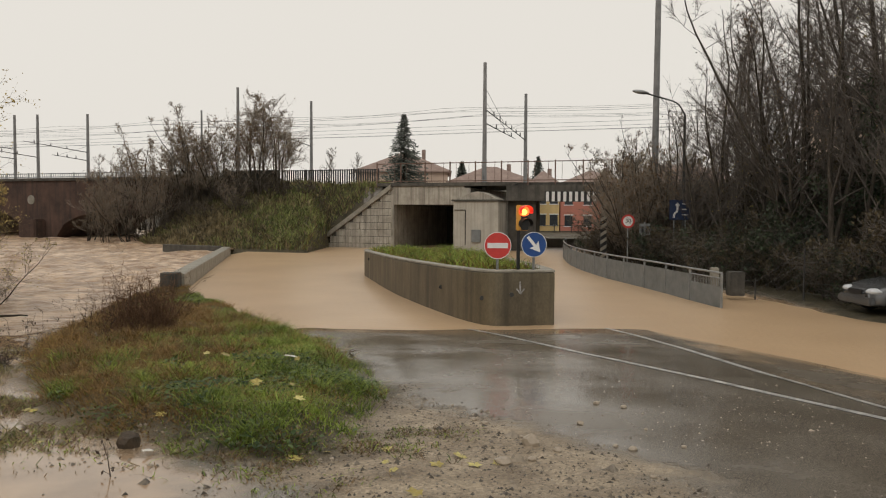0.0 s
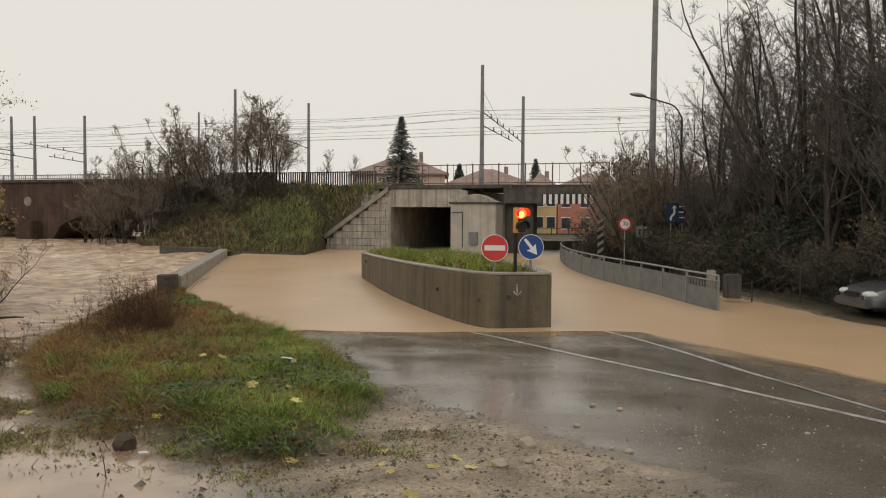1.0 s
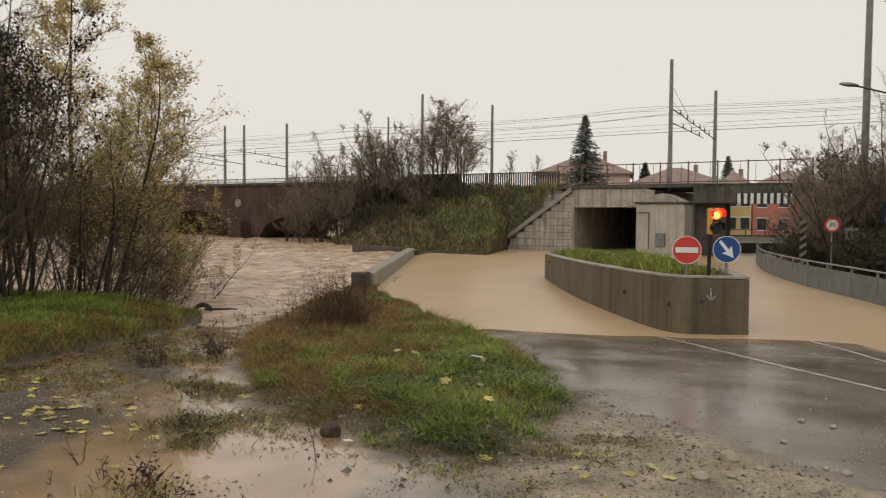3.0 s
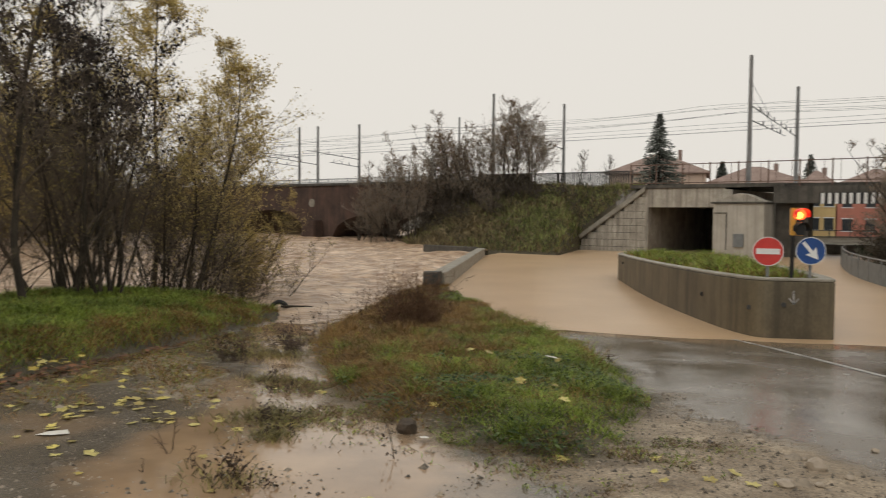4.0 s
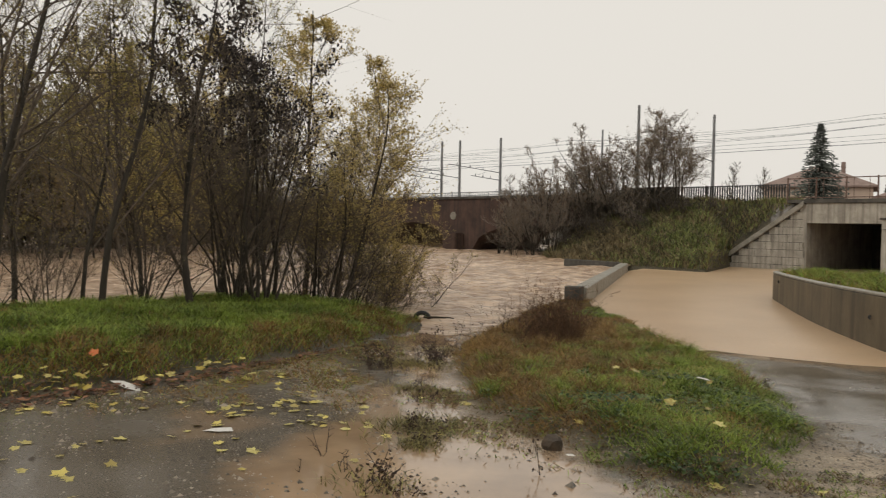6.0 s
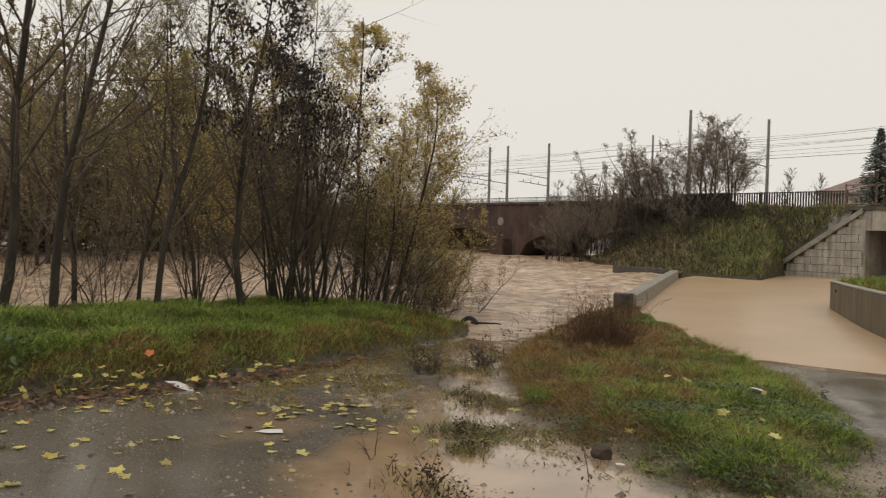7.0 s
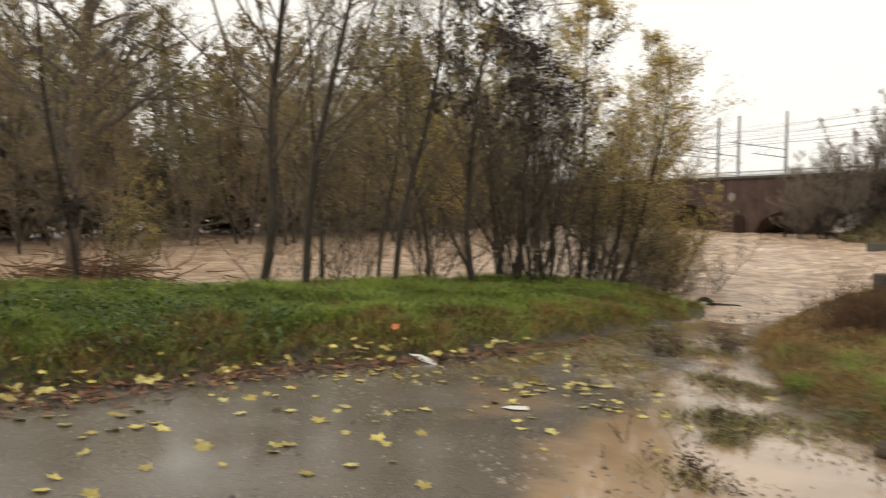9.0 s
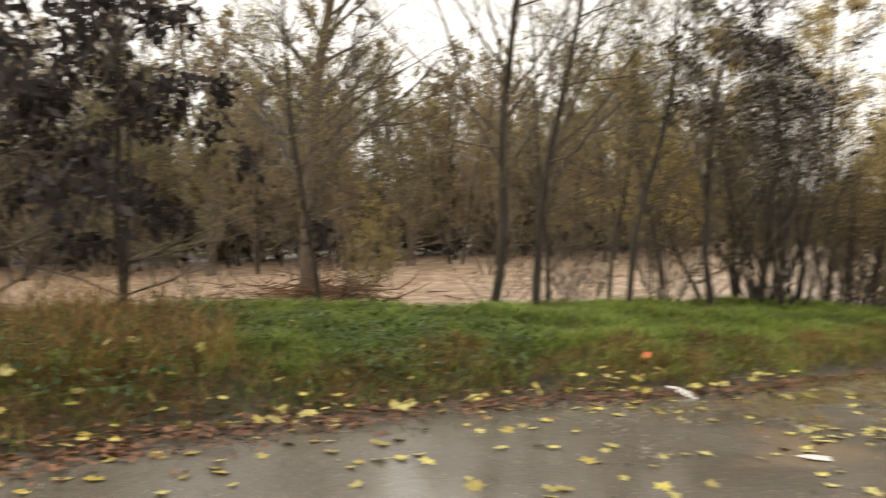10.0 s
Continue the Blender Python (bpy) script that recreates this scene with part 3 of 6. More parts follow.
island = empty("traffic_island", 0, 0, 0)
tagged(island, "concrete-walled traffic island with weedy grass on top", "traffic island")
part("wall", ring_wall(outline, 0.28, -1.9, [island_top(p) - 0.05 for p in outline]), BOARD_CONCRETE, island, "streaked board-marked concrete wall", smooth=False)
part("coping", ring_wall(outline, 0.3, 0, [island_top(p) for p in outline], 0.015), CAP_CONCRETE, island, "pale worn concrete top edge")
for ob in island.children:
    if ob.name.startswith("coping"):
        for i, v in enumerate(ob.data.vertices):
            if i % 6 in (0, 5):
                v.co.z = island_top(v.co) - 0.05
        for v in ob.data.vertices:
            v.co.x += (v.co.x + 0.3) * 0.004
fill = [p for p in outline]
part("soil", ([(p.x, p.y, island_top(p) - 0.1) for p in fill], [tuple(range(len(fill)))]), mat("island soil", (0.04, 0.035, 0.02), (0.09, 0.075, 0.04), 4, 0.9, 0.4, 30), island, "dark soil")
for t, zz in ((0.12, -0.2), (0.3, -0.25), (0.52, -0.15), (0.2, -0.3)):
    p = outline[int(t * 60)]
    part("anchor", disc(0.05, 0.05, (p.x - 0.01, p.y, zz - 0.02)), DARK_STEEL, island, "small rusty anchor plate")
# painted arrow on the nose of the island
ar = bmesh.new()
for x0, z0, x1, z1, w in ((1.74, 0.08, 1.75, -0.2, 0.035), (1.66, -0.08, 1.75, -0.2, 0.03), (1.84, -0.08, 1.75, -0.2, 0.03)):
    a, b = Vector((x0, 17.745, z0)), Vector((x1, 17.745, z1))
    s = Vector((-(b - a).z, 0, (b - a).x)).normalized() * w / 2
    ar.faces.new([ar.verts.new(q) for q in (a - s, b - s, b + s, a + s)])
part("painted_arrow", ar, LINE_PAINT, island, "worn white arrow pointing down")


def round_sign(x, y, z, foot, r, paint, label):
    ob = empty("road_sign", x, y, foot)
    part("post", rod((0, 0.03, -0.15), (0, 0.03, z - foot), 0.03), STEEL, ob, "galvanised post")
    part("plate", disc(r, 0.02, (0, -0.02, z - foot)), paint, ob)
    rim = bmesh.new()
    n = 40
    for a in range(n):
        q = [2 * math.pi * k / n for k in (a, a + 1)]
        rim.faces.new([rim.verts.new((rr * math.cos(t), -0.0325, z - foot + rr * math.sin(t))) for rr, t in ((r, q[0]), (r, q[1]), (r * 0.95, q[1]), (r * 0.95, q[0]))])
    part("rim", rim, WHITE_PAINT, ob, "thin white rim")
    return tagged(ob, label, "road sign")


no_entry = round_sign(1.24, 17.95, 0.885, 0.25, 0.31, RED_PAINT, "round red no-entry sign with a white bar on a short post")
part("bar", box(-0.235, -0.042, 0.575, 0.235, -0.031, 0.695), WHITE_PAINT, no_entry, "white bar")
keep = round_sign(2.07, 17.98, 0.91, 0.25, 0.29, BLUE_PAINT, "round blue mandatory-direction sign with a white arrow on a post")
arrow = bmesh.new()
d, s = Vector((0.62, 0, -0.78)).normalized(), Vector((0.78, 0, 0.62)).normalized()
c = Vector((0, -0.034, 0.66))
shape = [(-0.23, -0.035), (0.03, -0.035), (0.0, -0.13), (0.23, 0.0), (0.0, 0.13), (0.03, 0.035), (-0.23, 0.035)]
arrow.faces.new([arrow.verts.new(c + d * a + s * b) for a, b in shape])
part("arrow", arrow, WHITE_PAINT, keep, "white slanting arrow")

signal = empty("traffic_light", 1.72, 18.05, 0.25)
tagged(signal, "small two-lamp traffic light, yellow backed, upper lamp glowing red", "traffic light")
part("pole", rod((0, 0, -0.1), (0, 0, 1.05), 0.04, sides=12), BLACK_PAINT, signal, "black pole")
part("housing", box(-0.05, -0.1, 0.98, 0.22, 0.12, 1.56, 0.015), YELLOW_PAINT, signal, "yellow housing")
part("front", box(0.05, -0.125, 0.99, 0.215, -0.102, 1.55, 0.005), BLACK_PAINT, signal, "black front plate")


def visor(x, z, r, m_paint, label):
    bm = bmesh.new()
    n = 20
    for k in range(n):
        t = [math.radians(-25 + 230 * q / n) for q in (k, k + 1)]
        ps = []
        for tt, dy in ((t[0], 0), (t[1], 0), (t[1], 1), (t[0], 1)):
            ln = 0.06 + 0.16 * max(0, math.sin(tt))
            ps.append(bm.verts.new((x + r * math.cos(tt) + 0.07 * dy, -0.125 - ln * dy, z + r * math.sin(tt))))
        bm.faces.new(ps)
    bmesh.ops.remove_doubles(bm, verts=bm.verts, dist=0.0005)
    bmesh.ops.solidify(bm, geom=bm.faces[:], thickness=0.006)
    return part("visor", bm, m_paint, signal, label)


part("lens", disc(0.115, 0.03, (0.12, -0.13, 1.42)), LIT_RED, signal, "lit red lens")
part("lamp_core", disc(0.07, 0.03, (0.11, -0.14, 1.4)), LIT_AMBER, signal, "orange glowing core")
part("lens", disc(0.115, 0.03, (0.12, -0.13, 1.13)), BLACK_PAINT, signal, "unlit lens")
visor(0.12, 1.42, 0.13, RED_GLOW_HOOD, "visor coloured and glowing as if lit red by the lamp")
visor(0.12, 1.13, 0.13, BLACK_PAINT, "black visor")

# ---- guard rail of sheet panels beside the road ----
rail_line = spline([(7.6, 21.4, 0), (7.35, 23.5, 0), (7.1, 26.7, 0), (6.5, 32, 0), (6.4, 39, 0), (7.2, 47, 0), (8.2, 52, 0)], 6)
guard = empty("guard_rail", 0, 0, 0)
tagged(guard, "grey galvanised guard rail of sheet panels with a tube handrail", "guard rail")


def along(line, step):
    """Points at even steps along a line."""
    out, left = [line[0].copy()], step
    for a, b in zip(line, line[1:]):
        while (b - a).length >= left:
            a = a + (b - a).normalized() * left
            out.append(a.copy())
            left = step
        left -= (b - a).length
    return out


rp = along(rail_line, 2.0)
top_z = 0.03
for i, p in enumerate(rp):
    part("post", box(p.x - 0.03, p.y - 0.03, -1.8, p.x + 0.03, p.y + 0.03, top_z, 0.005), STEEL, guard, "galvanised post")
    if i:
        a, b = rp[i - 1], p
        side = Vector((-(b - a).y, (b - a).x, 0)).normalized()
        part("handrail", rod((a.x, a.y, top_z), (b.x, b.y, top_z), 0.03), STEEL, guard, "tube handrail")
        if i == 1:
            for k in range(1, 20):
                q = a.lerp(b, k / 20)
                part("bar", rod((q.x, q.y, -0.35), (q.x, q.y, -0.12), 0.012, sides=5), STEEL, guard, "thin upright bar")
            part("handrail", rod((a.x, a.y, -0.12), (b.x, b.y, -0.12), 0.02), STEEL, guard, "lower rail")
        hi = -0.35 if i == 1 else -0.14
        v = [tuple(q + side * o + Vector((0, 0, z))) for q in (a, b) for o in (-0.012, 0.012) for z in (-1.8, hi)]
        part("panel", (v, [(0, 4, 5, 1), (2, 3, 7, 6), (1, 5, 7, 3), (0, 1, 3, 2), (4, 6, 7, 5)]), SHEET_STEEL, guard, "grey sheet panel")

pillar = empty("marker_pillar", 7.95, 23.0, -0.9)
part("shaft", box(-0.11, -0.11, -0.2, 0.11, 0.11, 0.98, 0.025), CAP_CONCRETE, pillar)
tagged(pillar, "short pale concrete pillar behind the guard rail", "pillar")
cab = empty("utility_box", 8.8, 23.6, -0.8)
part("body", box(-0.22, -0.2, 0, 0.22, 0.2, 0.72, 0.02), DARK_CONCRETE, cab)
part("door", box(-0.18, -0.215, 0.08, 0.18, -0.2, 0.66, 0.004), DARK_CONCRETE, cab)
tagged(cab, "grey utility box standing behind the guard rail", "utility box")

# ---- low flood wall beside the river ----
flood_wall = empty("flood_wall", 0, 0, 0)
tagged(flood_wall, "low concrete wall between the river and the flooded road", "wall")


def straight_wall(name, a, b, t, low, ztop_a, ztop_b, material, label, parent):
    a, b = Vector((*a, 0)), Vector((*b, 0))
    s = Vector((-(b - a).y, (b - a).x, 0)).normalized() * t / 2
    v = []
    for p, zt in ((a, ztop_a), (b, ztop_b)):
        for q, z in ((p - s, low), (p - s, zt - 0.03), (p - s * 0.85, zt), (p + s * 0.85, zt), (p + s, zt - 0.03), (p + s, low)):
            v.append((q.x, q.y, z))
    f = [(i, i + 6, (i + 1) % 6 + 6, (i + 1) % 6) for i in range(6)] + [(0, 1, 2, 3, 4, 5), (11, 10, 9, 8, 7, 6)]
    return part(name, (v, f), material, parent, label)


straight_wall("wall", (-8.6, 25.25), (-13.3, 48.0), 0.5, -2.5, -0.36, -0.46, CAP_CONCRETE, "pale concrete wall", flood_wall)
straight_wall("return_wall", (-13.6, 48.2), (-17.2, 48.2), 0.4, -2.5, -0.42, -0.33, DARK_CONCRETE, "dark return wall", flood_wall)
straight_wall("end_pillar", (-8.44, 25.05), (-8.97, 25.05), 0.45, -2.5, -0.31, -0.31, DARK_CONCRETE, "dark square end pillar", flood_wall)


# ---- railway works ----
YAW = math.degrees(math.atan(-0.36))
K = math.sqrt(1 + 0.36 ** 2)


def at_face(x, u=0.0):
    """A place x metres across and u metres behind the railway's face."""
    return x + u * 0.36 / K, rail_y(x) + u / K


underpass = empty("railway_underpass", -4, 58, 0, YAW)
tagged(underpass, "stained concrete railway underpass with a dark square mouth", "underpass")


def sx(x):
    """Metres along the face from the works' origin."""
    return (x + 4) * K


def block(x0, x1, u0, u1, z0, z1, material, name, label="", bevel=0.0, parent=underpass):
    return part(name, box(sx(x0), u0, z0, sx(x1), u1, z1, bevel), material, parent, label)


block(-3.72, 1.5, 0, 0.6, 2.29, 3.62, CONCRETE, "lintel", "stained concrete lintel")
block(-3.9, -3.65, 0.0, 12, -2.2, 3.5, CONCRETE, "side_wall", "tunnel side wall")
block(1.42, 1.9, 0.0, 12, -2.2, 3.5, CONCRETE, "side_wall", "tunnel side wall")
block(-3.7, 1.5, 0.6, 12, 2.29, 2.6, DARK_CONCRETE, "roof_slab", "dark tunnel roof")
# Unseen end wall, added to shut out light and keep the mouth dark.
block(-3.7, 1.5, 11.7, 12, -2.2, 2.4, DARK_CONCRETE, "back_wall", "added dark wall that closes the tunnel to light")
block(-4.9, 5.0, -0.12, 11, 3.62, 3.88, DARK_CONCRETE, "deck_edge", "dark dripping deck edge", 0.02)
for k in range(4):
    block(-3.7 + 1.3 * k, -2.42 + 1.3 * k, -0.012, 0.0, 2.31 + 0.66, 3.6, CONCRETE, "facing_panel", "")
    block(-3.7 + 1.3 * k, -2.42 + 1.3 * k, -0.012, 0.0, 2.31, 2.31 + 0.64, CONCRETE, "facing_panel", "")
# stepped wing wall in courses
wing = empty("wing_wall", -4, 58, 0, YAW)
tagged(wing, "sloping wing wall of stained concrete courses", "retaining wall")
rows = 9
for r in range(rows):
    z0, z1 = -1.1 + r * 0.52, -1.1 + (r + 1) * 0.52 - 0.03
    left = np.interp(z1, [-1.1, 0.1, 3.5], [-8.9, -8.6, -4.1])
    x = -3.74 - (0.35 if r % 2 else 0)
    x_edge = -3.74
    while x_edge > left + 0.05:
        x0 = max(left, x)
        x = x - 1.1
        if x_edge - x0 > 0.04:
            block(x0 + 0.012, x_edge - 0.012, 0 + 0.008 * ((r * 7 + int(x * 10)) % 3), 0.5, z0, z1, CONCRETE, "block", "", 0.0, wing)
        x_edge = x0
part("backing", prism([(sx(-3.76), -1.1), (sx(-8.7), -1.1), (sx(-8.5), 0.1), (sx(-4.0), 3.45), (sx(-3.76), 3.45)], 0.06, 0.45), DARK_CONCRETE, wing, "mortar bed behind the courses")
v = []
for x, z in ((-3.85, 3.78), (-8.7, 0.25), (-9.1, 0.1)):
    v += [(sx(x), -0.2, z - 0.36), (sx(x), -0.2, z), (sx(x), 0.6, z + 0.1), (sx(x), 0.6, z - 0.36)]
f = [(i + 4 * s, (i + 1) % 4 + 4 * s, (i + 1) % 4 + 4 * s + 4, i + 4 * s + 4) for s in range(2) for i in range(4)] + [(3, 2, 1, 0), (8, 9, 10, 11)]
part("coping", (v, f), CAP_CONCRETE, wing, "sloping pale coping")

pump = empty("pump_house", -4, 58, 0, YAW)
tagged(pump, "pale rendered pump house with a low pitched lid", "pump house")
block(1.32, 4.35, -1.9, 0.0, -2.2, 2.5, PALE_RENDER, "body", "pale streaked render", 0.02, pump)
block(1.22, 4.45, -2.02, -0.02, 2.5, 2.62, DARK_CONCRETE, "lid_slab", "dark overhanging slab", 0.015, pump)
part("lid", prism([(sx(1.4), 2.62), (sx(2.5), 3.1), (sx(2.9), 3.18), (sx(3.3), 3.1), (sx(4.3), 2.62)], -1.8, -0.15), CONCRETE, pump, "low grey roof")
block(2.6, 3.2, -2.05, -1.9, -0.3, 0.55, SHEET_STEEL, "meter_box", "grey-green meter box", 0.02, pump)
part("pipe", rod((sx(2.15), -1.93, -0.5), (sx(2.15), -1.93, 1.9), 0.03), DARK_STEEL, pump, "thin pipe")
part("pipe", rod((sx(1.4), -1.93, 1.9), (sx(2.15), -1.93, 1.9), 0.025), DARK_STEEL, pump, "thin pipe")

bridge = empty("railway_bridge", -4, 58, 0, YAW)
tagged(bridge, "dark steel railway bridge over the road with a striped height board", "bridge")
block(4.4, 11.4, -0.1, 0.35, 2.55, 3.65, DARK_CONCRETE, "girder", "dark girder", 0.02, bridge)
block(4.4, 11.4, 0.35, 11, 3.2, 3.85, DARK_CONCRETE, "deck", "dark deck", 0, bridge)
block(4.38, 6.3, 0.4, 1.6, -2.2, 3.2, DARK_CONCRETE, "abutment", "dark abutment", 0, bridge)
block(10.6, 11.5, -0.3, 11, -2.2, 3.2, DARK_CONCRETE, "abutment", "dark abutment", 0, bridge)
block(7.0, 10.4, -0.2, -0.105, 2.5, 3.2, BLACK_PAINT, "height_board", "black board", 0, bridge)
for k in range(9):
    x = 7.08 + k * 0.375
    block(x, x + 0.19, -0.212, -0.2, 2.52, 3.18, WHITE_PAINT, "stripe", "white upright stripe", 0, bridge)

marker = empty("striped_marker", 7.75, 38.0, -1.0)
tagged(marker, "upright black and white striped warning marker", "warning marker")
part("board", box(-0.15, 0.0, 0.0, 0.15, 0.04, 2.55, 0.005), BLACK_PAINT, marker, "black board")
for k in range(7):
    v = [(-0.15, -0.006, 0.1 + k * 0.36), (0.15, -0.006, 0.3 + k * 0.36), (0.15, -0.006, 0.47 + k * 0.36), (-0.15, -0.006, 0.27 + k * 0.36)]
    part("stripe", (v, [(0, 1, 2, 3)]), CAP_CONCRETE, marker, "white slanting stripe")

# brick viaduct across the river
viaduct = empty("viaduct", -4, 58, 0, YAW)
tagged(viaduct, "old dark brick arched railway viaduct over the river", "viaduct")


def arch_front(x_lo, x_hi, spans):
    """The outline of a wall with arched openings, as strips beside and over each arch."""
    v, f = [], []
    n = 16

    def quad(a, b, c, d):
        k = len(v)
        v.extend([(a[0], u, a[1]) for u in (0,)] + [(b[0], 0, b[1]), (c[0], 0, c[1]), (d[0], 0, d[1])])
        v.extend([(a[0], 9.5, a[1]), (b[0], 9.5, b[1]), (c[0], 9.5, c[1]), (d[0], 9.5, d[1])])
        f.extend([(k, k + 1, k + 2, k + 3), (k + 7, k + 6, k + 5, k + 4), (k, k + 4, k + 5, k + 1)])

    top = 4.35
    x = x_lo
    for a, b, spring, rise in spans:
        quad((sx(x), -3), (sx(a), -3), (sx(a), top), (sx(x), top))
        k = len(v)
        v.extend([(sx(a), 0, -3), (sx(a), 9.5, -3), (sx(a), 9.5, spring), (sx(a), 0, spring), (sx(b), 0, -3), (sx(b), 9.5, -3), (sx(b), 9.5, spring), (sx(b), 0, spring)])
        f.extend([(k, k + 1, k + 2, k + 3), (k + 7, k + 6, k + 5, k + 4)])
        for i in range(n):
            t = [i / n, (i + 1) / n]
            p = [(sx(a + (b - a) * q), spring + rise * math.sqrt(max(0, 1 - (2 * q - 1) ** 2))) for q in t]
            quad(p[0], p[1], (p[1][0], top), (p[0][0], top))
        x = b
    quad((sx(x), -3), (sx(x_hi), -3), (sx(x_hi), top), (sx(x), top))
    bm = bmesh.new()
    vs = [bm.verts.new(c) for c in v]
    for q in f:
        bm.faces.new([vs[i] for i in q])
    bmesh.ops.remove_doubles(bm, verts=bm.verts, dist=0.001)
    bmesh.ops.recalc_face_normals(bm, faces=bm.faces)
    return bm


part("wall", arch_front(-95, -17.5, [(-88, -78, -0.4, 2.6), (-75, -65, -0.4, 2.6), (-62, -52, -0.4, 2.6), (-48, -37.5, -0.5, 2.5), (-34, -21, -0.6, 2.4)]), BRICKWORK, viaduct, "sooty brick wall with arches")
block(-95, -17.5, -0.15, 0.3, 4.35, 4.6, DARK_CONCRETE, "parapet_coping", "dark coping", 0.02, viaduct)
for x in (-36, -50.5):
    block(x - 0.9, x + 0.9, -1.2, 0.0, -3, 1.0, BRICKWORK, "cutwater", "brick pier nose", 0.1, viaduct)
part("plate", disc(0.4, 0.06, (sx(-36.6), -0.05, 2.7)), CAP_CONCRETE, viaduct, "round pale plate")
block(-95, -17.5, 0.3, 9.5, 4.1, 4.3, DARK_CONCRETE, "trackbed", "dark trackbed", 0, viaduct)

hut = empty("trackside_hut", -4, 58, 0, YAW)
tagged(hut, "low dark trackside wall beside the slatted fence", "wall")
block(-17.6, -13.1, 0.1, 0.5, 3.5, 5.0, DARK_CONCRETE, "wall", "", 0.02, hut)


def railing(name, label, x0, x1, u, z0, z1, step, post_step, slat_w, material, category="fence"):
    ob = empty(name, -4, 58, 0, YAW)
    tagged(ob, label, category)
    n = round((x1 - x0) / post_step)
    for k in range(n + 1):
        x = x0 + (x1 - x0) * k / n
        part("post", box(sx(x) - 0.04, u - 0.04, z0 - 0.3, sx(x) + 0.04, u + 0.04, z1 + 0.03), material, ob)
    for z in (z0 + 0.1, z1 - 0.06):
        part("rail", box(sx(x0), u - 0.025, z - 0.03, sx(x1), u + 0.025, z + 0.03), material, ob)
    n = round((x1 - x0) / step)
    first = None
    for k in range(n):
        x = x0 + (x1 - x0) * (k + 0.5) / n
        if first is None:
            first = part("slat", box(-slat_w / 2, -0.012, 0, slat_w / 2, 0.012, z1 - z0), material, ob)
            s = first
        else:
            s = new("slat", first.data)
            s.parent = ob
        s.location = (sx(x), u - 0.03, z0)
    return ob


railing("slat_fence", "dark wooden slatted fence on the embankment", -14.4, -6.2, 3.2, 3.85, 5.15, 0.19, 2.05, 0.12, DARK_STEEL)
railing("parapet_railing", "pale steel railing on top of the viaduct", -66, -17.6, 0.1, 4.6, 5.05, 0.24, 2.4, 0.05, STEEL, "railing")
mesh_rail = railing("bridge_railing", "rusty mesh railing along the bridge deck", -5.0, 11.2, 0.15, 3.9, 5.35, 0.9, 1.8, 0.025, mat("rusty steel", (0.1, 0.06, 0.045), (0.2, 0.13, 0.1), 4, 0.8, 0.1, 30), "railing")


# ---- overhead line ----
def catenary_mast(x, y, top, r, arms, lean=0.0):
    ob = empty("catenary_mast", x, y, 3.6, YAW)
    tagged(ob, "grey steel overhead-line mast beside the railway", "mast", "overhead-line masts")
    part("pole", rod((0, 0, -0.2), (lean, 0, top - 3.6), r * 1.15, r * 0.8, 10), POLE_GREY, ob)
    for (ln, z, rise) in arms:
        part("cantilever", rod((0, 0, z), (0.1, ln, z + rise), 0.045, 0.03, 6), DARK_STEEL, ob, "dark cantilever arm")
        part("stay", rod((0, 0, z + 1.6), (0.1, ln * 0.8, z + rise + 0.1), 0.014, sides=5), WIRE, ob, "thin stay wire")
        for q in (0.35, 0.6, 0.85):
            c = Vector((0.1 * q, ln * q, z + rise * q))
            part("insulator", rod(c + Vector((0, 0, 0)), c + Vector((0, 0, 0.35)), 0.06, 0.03, 6), DARK_STEEL, ob, "dark insulator")
    return ob


catenary_mast(2.97, 57.6, 12.65, 0.15, [(6.5, 5.7, -0.7), (8.5, 4.7, -0.4)])
catenary_mast(-16.93, 64.8, 11.9, 0.14, [(4.5, 4.2, -0.4)])
catenary_mast(7.25, 70, 12.3, 0.16, [(-6.0, 4.6, 0.5)])
catenary_mast(-13, 77.2, 12.6, 0.15, [(-7.0, 4.6, 0.6)])
catenary_mast(-49.2, 90.3, 12.7, 0.17, [(-8.5, 5.2, 0.4), (-6, 4.1, 0.3)])
catenary_mast(-45.9, 89, 12.6, 0.17, [(-8, 4.2, 0.5)])
catenary_mast(-39.2, 86.7, 12.4, 0.17, [(-8.5, 4.6, 0.5), (-5, 3.7, 0.3)])
catenary_mast(-24.6, 80, 12.0, 0.12, [])


def wire(u, z, sag, r=0.012):
    v, f = [], []
    xs = np.linspace(-105, 45, 76)
    for i, x in enumerate(xs):
        p = at_face(x, u)
        zz = z - sag * (1 - ((x % 25) / 12.5 - 1) ** 2)
        for a in range(3):
            t = 2 * math.pi * a / 3
            v.append((p[0], p[1] + r * math.cos(t), zz + r * math.sin(t)))
        if i:
            k = 3 * i
            f += [(k - 3 + a, k - 3 + (a + 1) % 3, k + (a + 1) % 3, k + a) for a in range(3)]
    ob = part("overhead_wire", (v, f), WIRE)
    return tagged(ob, "thin dark overhead wire above the railway", "wire", "overhead wires")


for u, z, sag in ((2.5, 9.6, 0.5), (2.5, 8.2, 0.05), (6, 9.4, 0.5), (6, 8.3, 0.05), (10, 9.9, 0.4), (10, 8.5, 0.05), (14, 10.6, 0.5), (14, 8.9, 0.05), (17, 11.5, 0.3), (0.5, 9.0, 0.3)):
    wire(u, z, sag)


